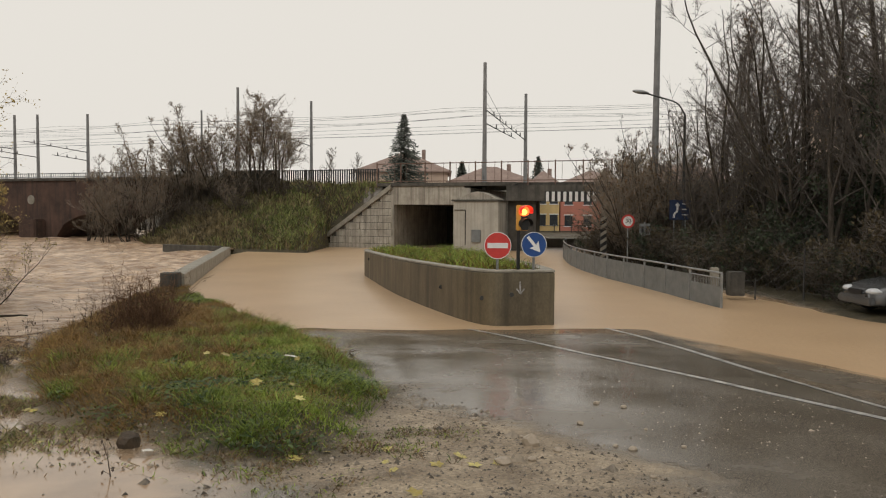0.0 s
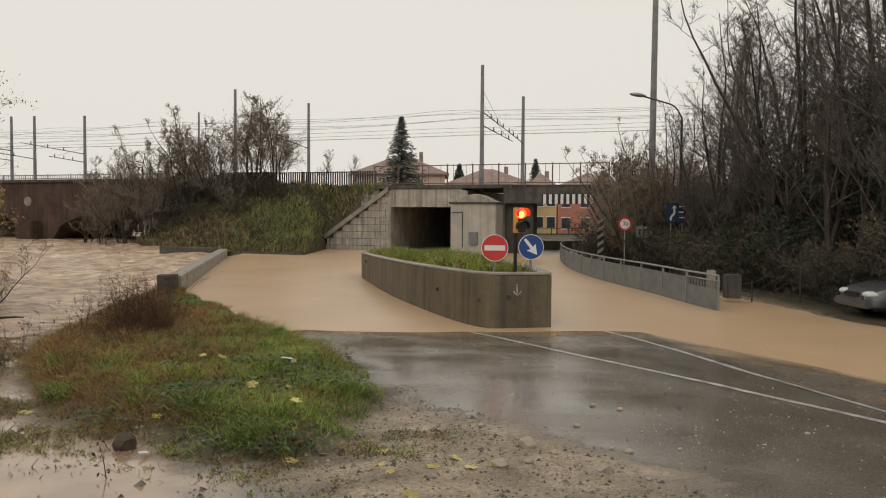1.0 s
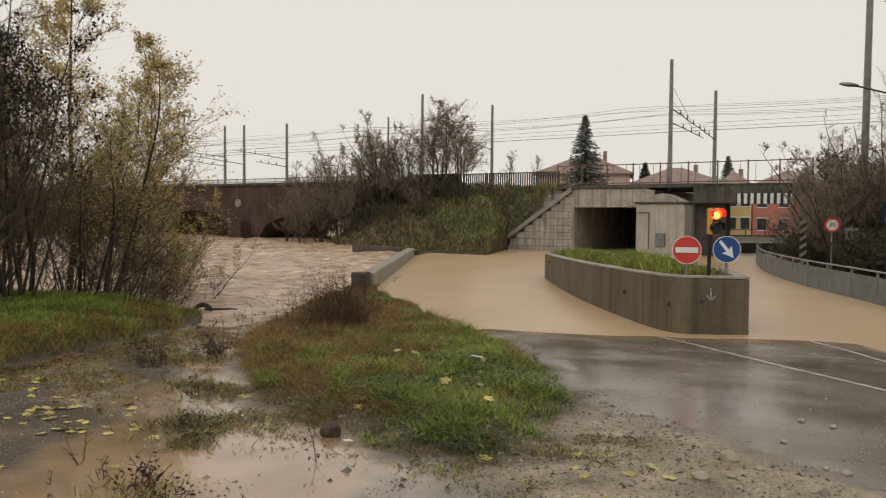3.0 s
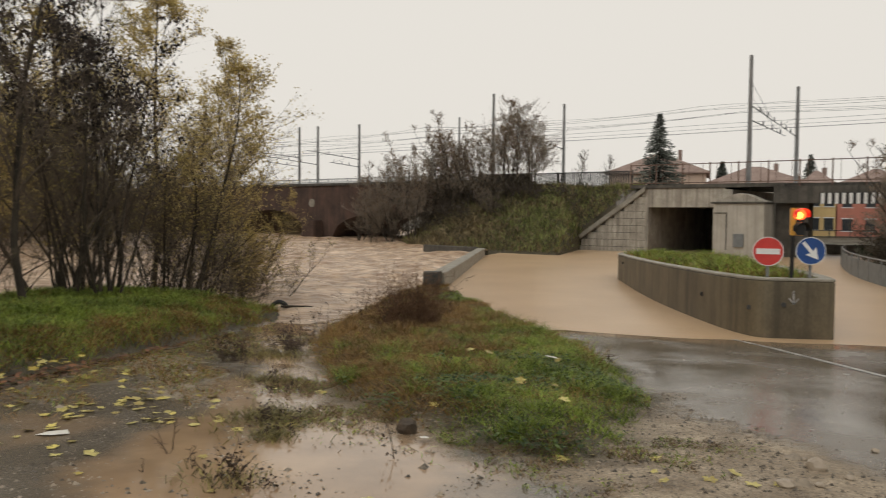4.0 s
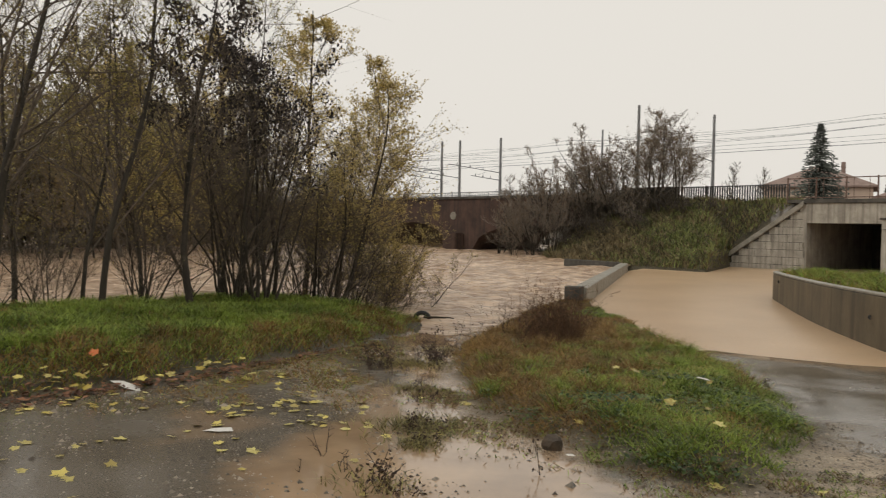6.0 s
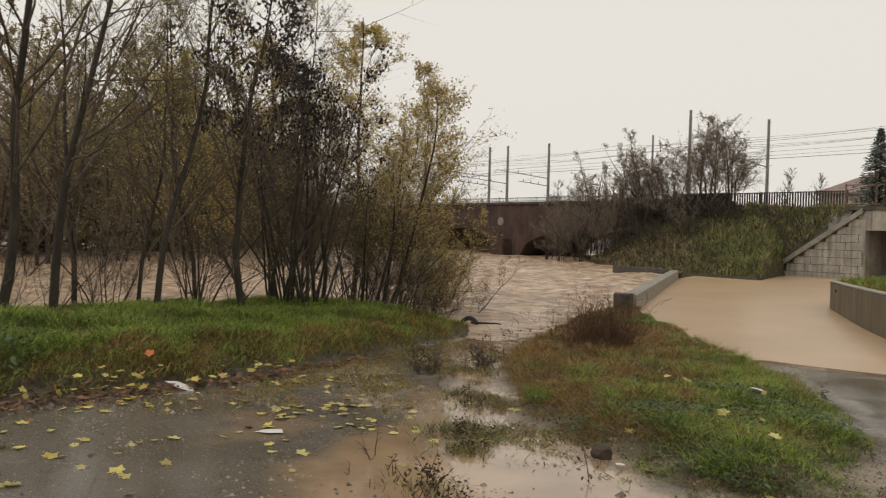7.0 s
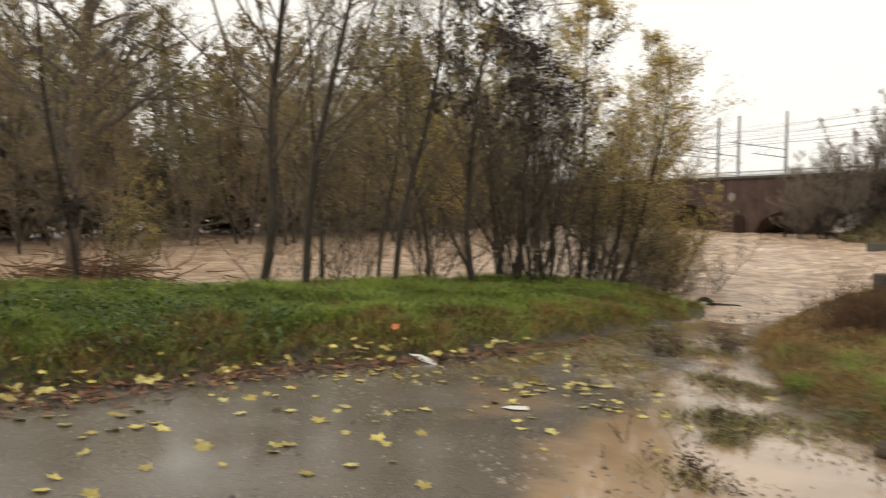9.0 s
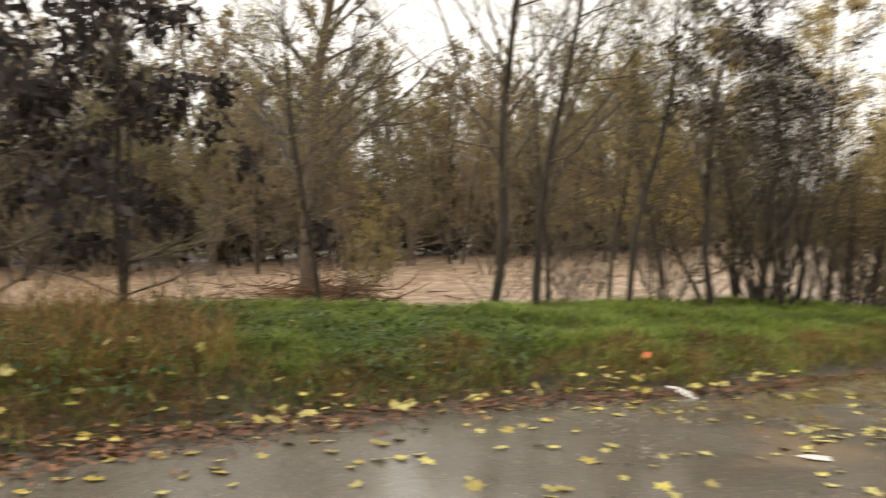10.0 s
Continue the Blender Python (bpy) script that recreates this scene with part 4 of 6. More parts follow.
# ---- plants: helpers ----
def tri_mesh(name, co, tris, material, smooth=False):
    me = bpy.data.meshes.new(name)
    co, tris = np.asarray(co, np.float32), np.asarray(tris, np.int32)
    me.vertices.add(len(co))
    me.vertices.foreach_set("co", co.ravel())
    me.loops.add(tris.size)
    me.loops.foreach_set("vertex_index", tris.ravel())
    me.polygons.add(len(tris))
    me.polygons.foreach_set("loop_start", np.arange(0, tris.size, 3, dtype=np.int32))
    if smooth:
        me.polygons.foreach_set("use_smooth", np.ones(len(tris), bool))
    me.update(calc_edges=True)
    me.materials.append(material)
    return me


class Wood:
    """Collects tapering tubes as triangles."""

    def __init__(self):
        self.v, self.f = [], []

    def tube(self, pts, r0, r1, sides):
        n, k0 = len(pts), len(self.v)
        for i, p in enumerate(pts):
            d = (pts[min(i + 1, n - 1)] - pts[max(i - 1, 0)]).normalized()
            a = d.orthogonal().normalized()
            b = d.cross(a)
            r = r0 + (r1 - r0) * i / (n - 1)
            for s in range(sides):
                t = 2 * math.pi * s / sides
                self.v.append(p + (a * math.cos(t) + b * math.sin(t)) * r)
        for i in range(n - 1):
            for s in range(sides):
                q = k0 + i * sides + s
                w = k0 + i * sides + (s + 1) % sides
                self.f += [(q, w, w + sides), (q, w + sides, q + sides)]

    def spike(self, a, b, r):
        """One thin pointed twig."""
        d = (b - a).normalized()
        u = d.orthogonal().normalized()
        w = d.cross(u)
        k = len(self.v)
        self.v += [a + u * r, a - u * r * 0.5 + w * r * 0.87, a - u * r * 0.5 - w * r * 0.87, b]
        self.f += [(k, k + 1, k + 3), (k + 1, k + 2, k + 3), (k + 2, k, k + 3)]


def limb(rng, start, way, length, up, wander, n):
    pts, d = [start.copy()], way.normalized()
    for _ in range(n):
        d = (d + Vector((rng.gauss(0, wander), rng.gauss(0, wander), rng.gauss(0, wander) + up))).normalized()
        pts.append(pts[-1] + d * length / n)
    return pts


def tree(name, label, seed, height, radius, stems=1, lean=0.06, branches=26, first=0.2, reach=0.36, rise=0.6, subs=5, twigs=5, bark=BARK, twig=TWIG, leaf=None, leaf_n=1.0,
         leaf_size=0.05, leaf_from=0.3, droop=0.0, bunch=0.0, bunch_r=0.12, ivy=0, twig_r=0.005, spread=0.06, fork=0.0, category="tree"):
    """A tree or tall shrub: stems, limbs, boughs, fine twigs and single leaves, in bunches if bunch is given."""
    rng = random.Random(seed)
    trunk, crown, leaves = Wood(), Wood(), []
    far = twig_r > 0.008
    for s in range(stems):
        ang = rng.uniform(0, 6.3)
        off = Vector((math.cos(ang), math.sin(ang), 0)) * (0.0 if stems == 1 else rng.uniform(0.3, 1.2) * spread * height)
        h = height * (1 if s == 0 else rng.uniform(0.6, 1.0))
        way = Vector((rng.gauss(0, lean) + off.x * 0.25, rng.gauss(0, lean) + off.y * 0.25, 1))
        line = limb(rng, off - Vector((0, 0, 0.25)), way, h, 0.03, 0.07, 12)
        rr = radius * (1 if s == 0 else rng.uniform(0.5, 0.9))
        trunk.tube(line, rr, rr * 0.12, 6 if far else 8)
        count = max(4, branches // stems)
        for b in range(count):
            q = first + (0.97 - first) * (b + rng.random()) / count
            i = min(int(q * 12), 11)
            base = line[i].lerp(line[i + 1], q * 12 - i)
            az = rng.uniform(0, 6.283)
            ln = h * reach * (1.05 - q) * rng.uniform(0.55, 1.3) + 0.3
            up = rise + rng.gauss(0, 0.25)
            br = max(rr * (1 - q) * 0.45, twig_r * 1.6)
            if b < fork * count:
                up, ln, br = rise * 2.2, ln * 1.5, max(rr * (1 - q) * 0.5, br)
            pl = limb(rng, base, Vector((math.cos(az), math.sin(az), up)), ln, 0.05, 0.14, 5)
            crown.tube(pl, br, twig_r, 3 if far else 4)
            for c in range(subs):
                j = rng.randint(1, 4)
                e = pl[j].lerp(pl[j + 1], rng.random())
                d = Vector((rng.gauss(0, 1), rng.gauss(0, 1), rng.gauss(0.45, 0.5))) + (pl[j + 1] - pl[j]).normalized() * 1.4
                sl = limb(rng, e, d, ln * rng.uniform(0.25, 0.55), 0.06, 0.16, 2 if far else 3)
                crown.tube(sl, max(br * 0.35, twig_r), twig_r * 0.6, 3)
                bunched = bunch and rng.random() < bunch
                for t in range(twigs):
                    k = rng.randint(0, len(sl) - 2)
                    g = sl[k].lerp(sl[k + 1], rng.random())
                    d2 = Vector((rng.gauss(0, 0.8), rng.gauss(0, 0.8), rng.gauss(0.25, 0.5))) + d.normalized()
                    tip = g + d2.normalized() * (ln * rng.uniform(0.08, 0.24) + 0.08)
                    crown.spike(g, tip, twig_r * 0.8)
                    if not leaf or g.z / height < leaf_from + rng.gauss(0, 0.07) or (bunch and not bunched):
                        continue
                    n = int(leaf_n + rng.random())
                    for _ in range(n):
                        if bunch:
                            c2 = sl[-1] + Vector((rng.gauss(0, 1), rng.gauss(0, 1), rng.gauss(0, 1.1) - 0.5 * droop)) * bunch_r
                        else:
                            c2 = g.lerp(tip, rng.uniform(0.2, 1.1)) + Vector((rng.gauss(0, 1), rng.gauss(0, 1), rng.gauss(0, 1))) * leaf_size * 0.4
                        leaves.append((c2, rng.random()))
    root = empty(name, 0, 0, -80)
    part_me = new("trunk", tri_mesh("trunk", trunk.v, trunk.f, bark, True))
    part_me.parent = root
    ob = new("crown", tri_mesh("crown", crown.v, crown.f, twig))
    ob.parent = root
    for k in range(ivy):
        z = rng.uniform(0, height * 0.55)
        i = min(int(z / height * 12), 11)
        leaves.append((line[i] + Vector((rng.gauss(0, 0.28), rng.gauss(0, 0.28), rng.gauss(0, 0.3))), rng.random()))
    if leaves:
        co, tr = [], []
        for c, r in leaves:
            a = Vector((rng.gauss(0, 1), rng.gauss(0, 1), rng.gauss(0, 1) - droop * 1.5)).normalized()
            b = a.orthogonal().normalized()
            b = (b + a.cross(b) * rng.uniform(-1.5, 1.5)).normalized()
            s = leaf_size * (0.6 + 0.8 * r)
            k = len(co)
            co += [c, c + a * s * 0.5 + b * s * 0.26, c + a * s, c + a * s * 0.5 - b * s * 0.26]
            tr += [(k, k + 1, k + 2), (k, k + 2, k + 3)]
        ob = new("foliage", tri_mesh("foliage", co, tr, IVY if ivy else leaf))
        ob.parent = root
    return tagged(root, label, category)


def plant(ob, x, y, scale=1.0, turn=0.0, z=None, group="", tilt=0.0):
    """Copies a plant; tilt leans it downstream, in degrees."""
    lean = Matrix.Rotation(radians(tilt), 4, Vector((-0.545, 0.84, 0)))
    c = copy_thing(ob, pose(x, y, gz(x, y) if z is None else z) @ lean @ pose(0, 0, 0, 0, 0, turn) @ Matrix.Scale(scale, 4))
    return tagged(c, group=group) if group else c


def retire(*obs):
    """Removes the patterns from which the copies were made."""
    for ob in obs:
        for o in (*ob.children_recursive, ob):
            bpy.data.objects.remove(o)


prng = random.Random(5)
forked = tree("bank_tree", "tall slender forked tree with bare spreading branches on the bank", 2, 10.5, 0.085, branches=34, first=0.2, reach=0.42, rise=0.75, subs=6, twigs=6, leaf=LEAF_OLIVE, leaf_n=0.8, leaf_size=0.055, leaf_from=0.25, twig_r=0.004, fork=0.06)
slim = tree("bank_tree", "slender tree with a fan of thin branches and sparse olive leaves", 1, 9.5, 0.065, branches=44, first=0.16, reach=0.32, rise=0.95, subs=6, twigs=7, leaf=LEAF_GREENISH, leaf_n=1.9, leaf_size=0.06, leaf_from=0.2, twig_r=0.004, fork=0.1)
withered = tree("bank_tree", "slender tree with hanging bunches of withered dark leaves", 3, 9.0, 0.08, branches=46, first=0.25, reach=0.34, rise=0.75, subs=7, twigs=7, leaf=LEAF_DARK, leaf_n=4.0, leaf_size=0.1, leaf_from=0.4, droop=1.2, bunch=0.36, bunch_r=0.11, twig_r=0.004, fork=0.08)
clump = tree("bank_tree", "thick clump of many dark stems with withered leaves on the bank", 4, 7.4, 0.055, stems=10, lean=0.13, branches=100, first=0.2, reach=0.34, rise=0.9, subs=6, twigs=7, leaf=LEAF_DARK, leaf_n=3.2, leaf_size=0.095, leaf_from=0.55, droop=1.0, bunch=0.28, bunch_r=0.11, spread=0.07, twig_r=0.004)
willow = tree("willow_tree", "airy willow with thin yellow-green autumn leaves", 6, 8.0, 0.075, stems=4, lean=0.12, branches=84, first=0.18, reach=0.42, rise=0.85, subs=7, twigs=7, leaf=LEAF_YELLOW, leaf_n=2.4, leaf_size=0.065, leaf_from=0.2, spread=0.05, twig_r=0.004)
tall_willow = tree("willow_tree", "tall airy willow with fine pale yellow leaves", 7, 11.5, 0.12, stems=2, branches=70, first=0.25, reach=0.38, rise=0.85, subs=9, twigs=8, leaf=LEAF_YELLOW, leaf_n=4.5, leaf_size=0.085, leaf_from=0.3, twig_r=0.005)
osier = tree("bank_shrub", "spreading osier bush of thin brown shoots with olive leaves", 16, 4.4, 0.03, stems=10, lean=0.35, branches=70, first=0.16, reach=0.42, rise=0.9, subs=5, twigs=6, leaf=LEAF_GREENISH, leaf_n=0.9, leaf_size=0.055, leaf_from=0.5, twig_r=0.004, category="shrub")
poplar = tree("poplar_tree", "tall bare straight-trunked tree standing in the flooded river", 8, 19, 0.3, lean=0.02, branches=44, first=0.2, reach=0.34, rise=0.75, subs=9, twigs=6, bark=POPLAR_BARK, twig=SLOPE_TWIG, twig_r=0.01)
scrub = tree("bank_shrub", "low tangle of leaning bare stems by the water", 9, 3.0, 0.02, stems=6, lean=0.45, branches=30, first=0.15, reach=0.4, rise=0.6, subs=3, twigs=3, leaf=LEAF_OLIVE, leaf_n=0.3, category="shrub", twig_r=0.004)
near_dark = tree("bank_tree", "dark tree with heavy hanging bunches of withered leaves beside the road", 12, 6.4, 0.075, stems=2, branches=34, first=0.05, reach=0.46, rise=0.3, subs=5, twigs=4, leaf=LEAF_DARK, leaf_n=14, leaf_size=0.16, leaf_from=0.02, droop=0.9, bunch=0.36, bunch_r=0.13)

for src, x, y, s, t, tilt in ((forked, -12.9, 6.90, 1.0, 20, 3), (forked, -12.9, 7.84, 0.95, 140, 5), (slim, -13.4, 9.89, 0.7, 80, 0), (slim, -12.6, 9.69, 1.0, 60, 1), (slim, -13.8, 11.66, 0.8, 200, 2), (withered, -12.7, 12.03, 1.0, 0, 0),
                              (clump, -12.8, 14.06, 0.92, 30, 1), (withered, -13.4, 15.42, 0.74, 120, 3), (tall_willow, -15.6, 19.46, 0.98, 10, 3), (tall_willow, -18.5, 19.34, 0.9, 170, -2), (willow, -13.0, 17.15, 0.84, 120, 10), (willow, -14.0, 20.29, 0.8, 300, 8),
                              (willow, -14.6, 18.88, 0.95, 60, 4), (osier, -12.8, 17.67, 0.9, 40, 8), (osier, -13.8, 21.64, 1.05, 220, 8), (osier, -14.2, 9.82, 0.7, 130, 0), (clump, -13.6, 14.23, 0.85, 250, 0), (osier, -14.0, 14.97, 1.15, 90, 2), (osier, -13.6, 17.30, 1.15, 170, 6), (slim, -14.8, 14.98, 0.9, 20, 1), (osier, -13.2, 19.25, 1.0, 80, 10), (willow, -15.4, 17.47, 0.9, 210, 0), (slim, -15.0, 9.59, 0.95, 150, 0), (willow, -15.6, 23.94, 0.72, 30, 6), (osier, -14.4, 12.18, 0.9, 260, 0),
                              (slim, -14.6, 4.4, 0.85, 300, -3),
                              (willow, -13.9, 4.6, 0.3, 0, 20), (near_dark, -12.4, 0.9, 0.85, 0, 0), (near_dark, -13.0, -0.6, 1.1, 130, 0), (slim, -14, -3, 0.9, 50, 0)):
    plant(src, x, y, s, t, group="trees on the river bank", tilt=tilt)
for x, y, s in ((-13.2, 7.1, 0.6), (-13.5, 8.8, 0.6), (-13.3, 11.2, 0.75), (-13.4, 12.4, 0.8), (-13.2, 13.6, 0.8), (-13.0, 15.2, 0.9), (-13.4, 16.6, 0.9), (-14.2, 2.6, 0.6), (-13.6, 8.2, 0.7)):
    plant(scrub, x, y, s, prng.uniform(0, 360), group="shrubs on the river bank")
plant(poplar, -27.55, 8.3, 1.0, 0, -1.0)

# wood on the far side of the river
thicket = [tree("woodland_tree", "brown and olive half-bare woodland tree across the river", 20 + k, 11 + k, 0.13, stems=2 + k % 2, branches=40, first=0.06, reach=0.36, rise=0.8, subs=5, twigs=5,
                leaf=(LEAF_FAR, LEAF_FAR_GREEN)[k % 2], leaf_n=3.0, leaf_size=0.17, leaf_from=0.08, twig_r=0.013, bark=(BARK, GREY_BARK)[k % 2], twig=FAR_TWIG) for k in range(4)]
for k in range(120):
    row = k % 4
    y = -38 + (k // 4) * 3.1 + prng.uniform(-1.2, 1.2)
    x = -48 - row * 7 + 0.12 * y + prng.uniform(-2.5, 2.5)
    if y > 48:
        x = -62 - row * 6
    plant(prng.choice(thicket), x, y, prng.uniform(0.85, 1.2) + 0.2 * row, prng.uniform(0, 360), -1.1, group="wood across the river")
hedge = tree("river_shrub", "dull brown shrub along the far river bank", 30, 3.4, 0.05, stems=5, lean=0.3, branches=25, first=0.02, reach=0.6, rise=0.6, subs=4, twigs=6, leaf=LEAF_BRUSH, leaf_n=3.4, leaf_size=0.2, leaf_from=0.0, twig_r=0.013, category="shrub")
for k in range(58):
    y = -34 + k * 1.45 + prng.uniform(-0.6, 0.6)
    plant(hedge, -64 + 0.1 * y + prng.uniform(-3, 2), y * 1.35 - 3, prng.uniform(1.8, 3.2), prng.uniform(0, 360), -1.0, group="shrubs across the river")
for k in range(16):
    y = -30 + k * 5 + prng.uniform(-1, 1)
    plant(scrub, -38.5 + 0.1 * y + prng.uniform(-1, 1), y, prng.uniform(1.2, 2.2), prng.uniform(0, 360), -0.9, group="shrubs across the river")

# wood on the slope beside the road
bare = [tree("slope_tree", "dark leafless tree with upright stems on the road slope", 40 + k, 9.5 + k, 0.11, stems=1 + k % 3, branches=40, first=0.14, reach=0.36, rise=0.85, subs=6, twigs=7, leaf=(LEAF_RUST, LEAF_OLIVE, UNDERGROWTH)[k],
             leaf_n=0.35, leaf_size=0.07, leaf_from=0.1, twig_r=0.0081, twig=SLOPE_TWIG, fork=0.06) for k in range(3)]
ivied = tree("slope_tree", "dark tree with its trunk wrapped in ivy", 50, 11, 0.2, branches=30, first=0.4, reach=0.4, rise=0.9, subs=6, twigs=5, leaf_size=0.14, ivy=2600, twig_r=0.009, twig=SLOPE_TWIG)
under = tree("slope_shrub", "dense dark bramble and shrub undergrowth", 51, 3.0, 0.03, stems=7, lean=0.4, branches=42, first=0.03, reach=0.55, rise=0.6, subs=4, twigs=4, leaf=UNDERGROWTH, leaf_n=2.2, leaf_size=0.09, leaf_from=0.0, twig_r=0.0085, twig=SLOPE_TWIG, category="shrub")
under2 = tree("slope_shrub", "dark evergreen bramble undergrowth", 52, 2.4, 0.03, stems=7, lean=0.5, branches=42, first=0.03, reach=0.55, rise=0.4, subs=4, twigs=4, leaf=IVY, leaf_n=2.6, leaf_size=0.1, leaf_from=0.0, twig_r=0.0085, twig=SLOPE_TWIG, category="shrub")
for x, y, s in ((12.4, 24.5, 1.0), (12.2, 28, 0.95), (14.5, 27, 1.1), (11.5, 31, 0.8), (13.5, 33, 0.95), (11.0, 35.5, 0.65), (10.6, 39, 0.6), (12.5, 38, 0.75), (10.7, 43, 0.55), (10.9, 47, 0.58), (12.8, 44, 0.7),
                (15.5, 31, 1.05), (17, 35, 1.0), (14.5, 40, 0.85), (12.2, 50, 0.6), (14.3, 30, 1.0), (14.8, 24.6, 1.05), (16.0, 26.4, 1.15), (13.2, 24.0, 0.85), (10.4, 36.5, 0.7), (11.2, 38.5, 0.75), (10.2, 41.5, 0.65), (10.9, 33.5, 0.75), (12.6, 30.5, 1.0), (13.2, 28.8, 1.1),
                (15.2, 28.4, 1.2), (14.0, 21.6, 1.1), (14.9, 33.5, 1.1), (16.4, 30, 1.2), (12.6, 34.2, 0.95), (12.9, 36, 1.0), (13.9, 37.5, 1.05)):
    plant(prng.choice(bare), x, y, s, prng.uniform(0, 360), group="trees on the road slope")
plant(ivied, 14.2, 25.0, 1.0, 0)
plant(ivied, 15.4, 26.4, 1.05, 140)
for k in range(52):
    y = 17.5 + k * 0.72
    x = float(np.interp(y, [14, 18, 22, 30, 50, 60], [12.4, 12.0, 11.0, 9.2, 9.4, 11])) + abs(prng.gauss(0, 1.6))
    plant(under if k % 3 else under2, x, y, prng.uniform(0.7, 1.2), prng.uniform(0, 360), group="undergrowth on the road slope")
for k in range(30):
    plant(prng.choice((under, under2)), prng.uniform(12.0, 19), prng.uniform(18, 36), prng.uniform(0.8, 1.6), prng.uniform(0, 360), group="undergrowth on the road slope")

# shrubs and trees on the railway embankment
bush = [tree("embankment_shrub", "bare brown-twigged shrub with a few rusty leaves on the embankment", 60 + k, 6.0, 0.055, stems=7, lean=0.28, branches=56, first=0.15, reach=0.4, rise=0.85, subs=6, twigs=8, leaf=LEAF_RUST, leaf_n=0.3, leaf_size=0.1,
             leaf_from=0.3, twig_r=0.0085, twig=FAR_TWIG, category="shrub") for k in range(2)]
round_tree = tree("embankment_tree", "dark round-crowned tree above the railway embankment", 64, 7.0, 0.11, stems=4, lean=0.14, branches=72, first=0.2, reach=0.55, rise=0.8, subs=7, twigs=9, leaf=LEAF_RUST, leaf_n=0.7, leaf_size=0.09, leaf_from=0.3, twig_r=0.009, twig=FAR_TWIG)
for x, y, s, z in ((-26.0, 61.5, 0.95, 0.0), (-24.4, 61, 1.15, 0.2), (-22.8, 61, 1.2, 0.6), (-21.2, 61.5, 1.25, 0.9), (-19.8, 61.5, 1.3, 1.4), (-18.6, 61, 1.3, 1.6), (-17.4, 61, 1.2, 2.3), (-16.2, 60.5, 1.1, 2.6), (-23.5, 59, 0.8, -0.4), (-21.5, 58.5, 0.9, 0.0),
                   (-27.5, 62, 0.8, -0.6), (-15, 58.5, 0.5, 1.6), (-25, 59, 0.6, -0.8)):
    plant(prng.choice(bush), x - 0.4, y, s * 1.14, prng.uniform(0, 360), z, group="shrubs on the embankment")
for x, y, s in ((9.8, 38, 0.9), (10.1, 41, 1.0), (9.9, 44, 1.05), (10.4, 47, 1.1), (11.0, 50, 1.1), (10.6, 36, 1.0), (11.6, 46, 1.15), (9.6, 42.5, 0.8), (9.6, 37.6, 1.15), (10.4, 38.2, 1.2), (9.0, 37.0, 0.9), (11.0, 37.0, 1.15)):
    plant(prng.choice(bush), x, y, s, prng.uniform(0, 360), group="shrubs on the road slope")
plant(round_tree, -14.2, 60.6, 1.2, 0, 2.6)
plant(round_tree, -12.9, 61.2, 0.95, 120, 3.2)
for x, s, back in ((-12.2, 0.35, 1.2), (-15.2, 0.5, 1.6), (-18, 0.6, 1.6), (-10.4, 0.3, 0.6), (-13.5, 0.4, 1), (-16.5, 0.5, 2.5), (-19.5, 0.55, 2), (-21, 0.5, 3.4), (-19, 0.45, 4), (-22.5, 0.5, 2), (-24, 0.45, 3), (-17.6, 0.4, 5), (-20.5, 0.4, 5.5), (-15, 0.35, 4)):
    plant(under, x, rail_y(x) - back, s * 2, prng.uniform(0, 360), group="undergrowth on the embankment")
wintry = tree("bare_tree", "small leafless tree behind the fence", 70, 5.0, 0.06, branches=22, first=0.25, reach=0.36, rise=1.4, subs=5, twigs=3, twig_r=0.014, bark=GREY_BARK, twig=GREY_BARK)
plant(wintry, -12.2, 81, 1.0, 0, 3.6)
plant(wintry, -8.7, 81, 0.9, 90, 3.6)


def spruce(x, y, z, h, w, seed):
    rng = random.Random(seed)
    root = empty("spruce_tree", x, y, z)
    part("trunk", rod((0, 0, 0), (0, 0, h), 0.16, 0.02, 8), BARK, root)
    co, tr = [], []
    for lev in range(60):
        q = lev / 60
        zz = h * (0.06 + 0.93 * q)
        for b in range(9):
            a = rng.uniform(0, 6.283)
            ln = w / 2 * (1 - q) * rng.uniform(0.6, 1.15) + 0.06
            for n in range(9):
                t = (n + rng.random()) / 9
                c = Vector((math.cos(a) * ln * t, math.sin(a) * ln * t, zz - 0.28 * ln * t + 0.12 * ln * t * t))
                d = Vector((math.cos(a) + rng.gauss(0, 0.7), math.sin(a) + rng.gauss(0, 0.7), rng.gauss(-0.25, 0.3))).normalized()
                e = d.orthogonal().normalized()
                s = 0.52 * rng.uniform(0.6, 1.2) * (1.1 - 0.65 * q)
                k = len(co)
                co += [c, c + d * s * 0.6 + e * s * 0.2, c + d * s, c + d * s * 0.6 - e * s * 0.2]
                tr += [(k, k + 1, k + 2), (k, k + 2, k + 3)]
    ob = new("foliage", tri_mesh("foliage", co, tr, NEEDLES))
    ob.parent = root
    return tagged(root, "dark green spruce rising behind the railway", "tree")


spruce(-4.05, 80, 3.0, 8.9, 6.4, 1)
spruce(2.4, 104, 3.5, 5.2, 3.0, 2)
spruce(15.6, 130, 4, 7.4, 4.5, 3)
for x, y, s in ((13.5, 125, 0.75), (24, 120, 0.8), (27, 118, 0.95), (30, 116, 1.05), (34, 112, 1.1)):
    plant(thicket[0], x, y, s, prng.uniform(0, 360), 0, group="trees behind the houses")
retire(hedge, slim, forked, withered, clump, willow, tall_willow, osier, poplar, scrub, near_dark, *thicket, *bare, ivied, under, under2, *bush, round_tree, wintry)


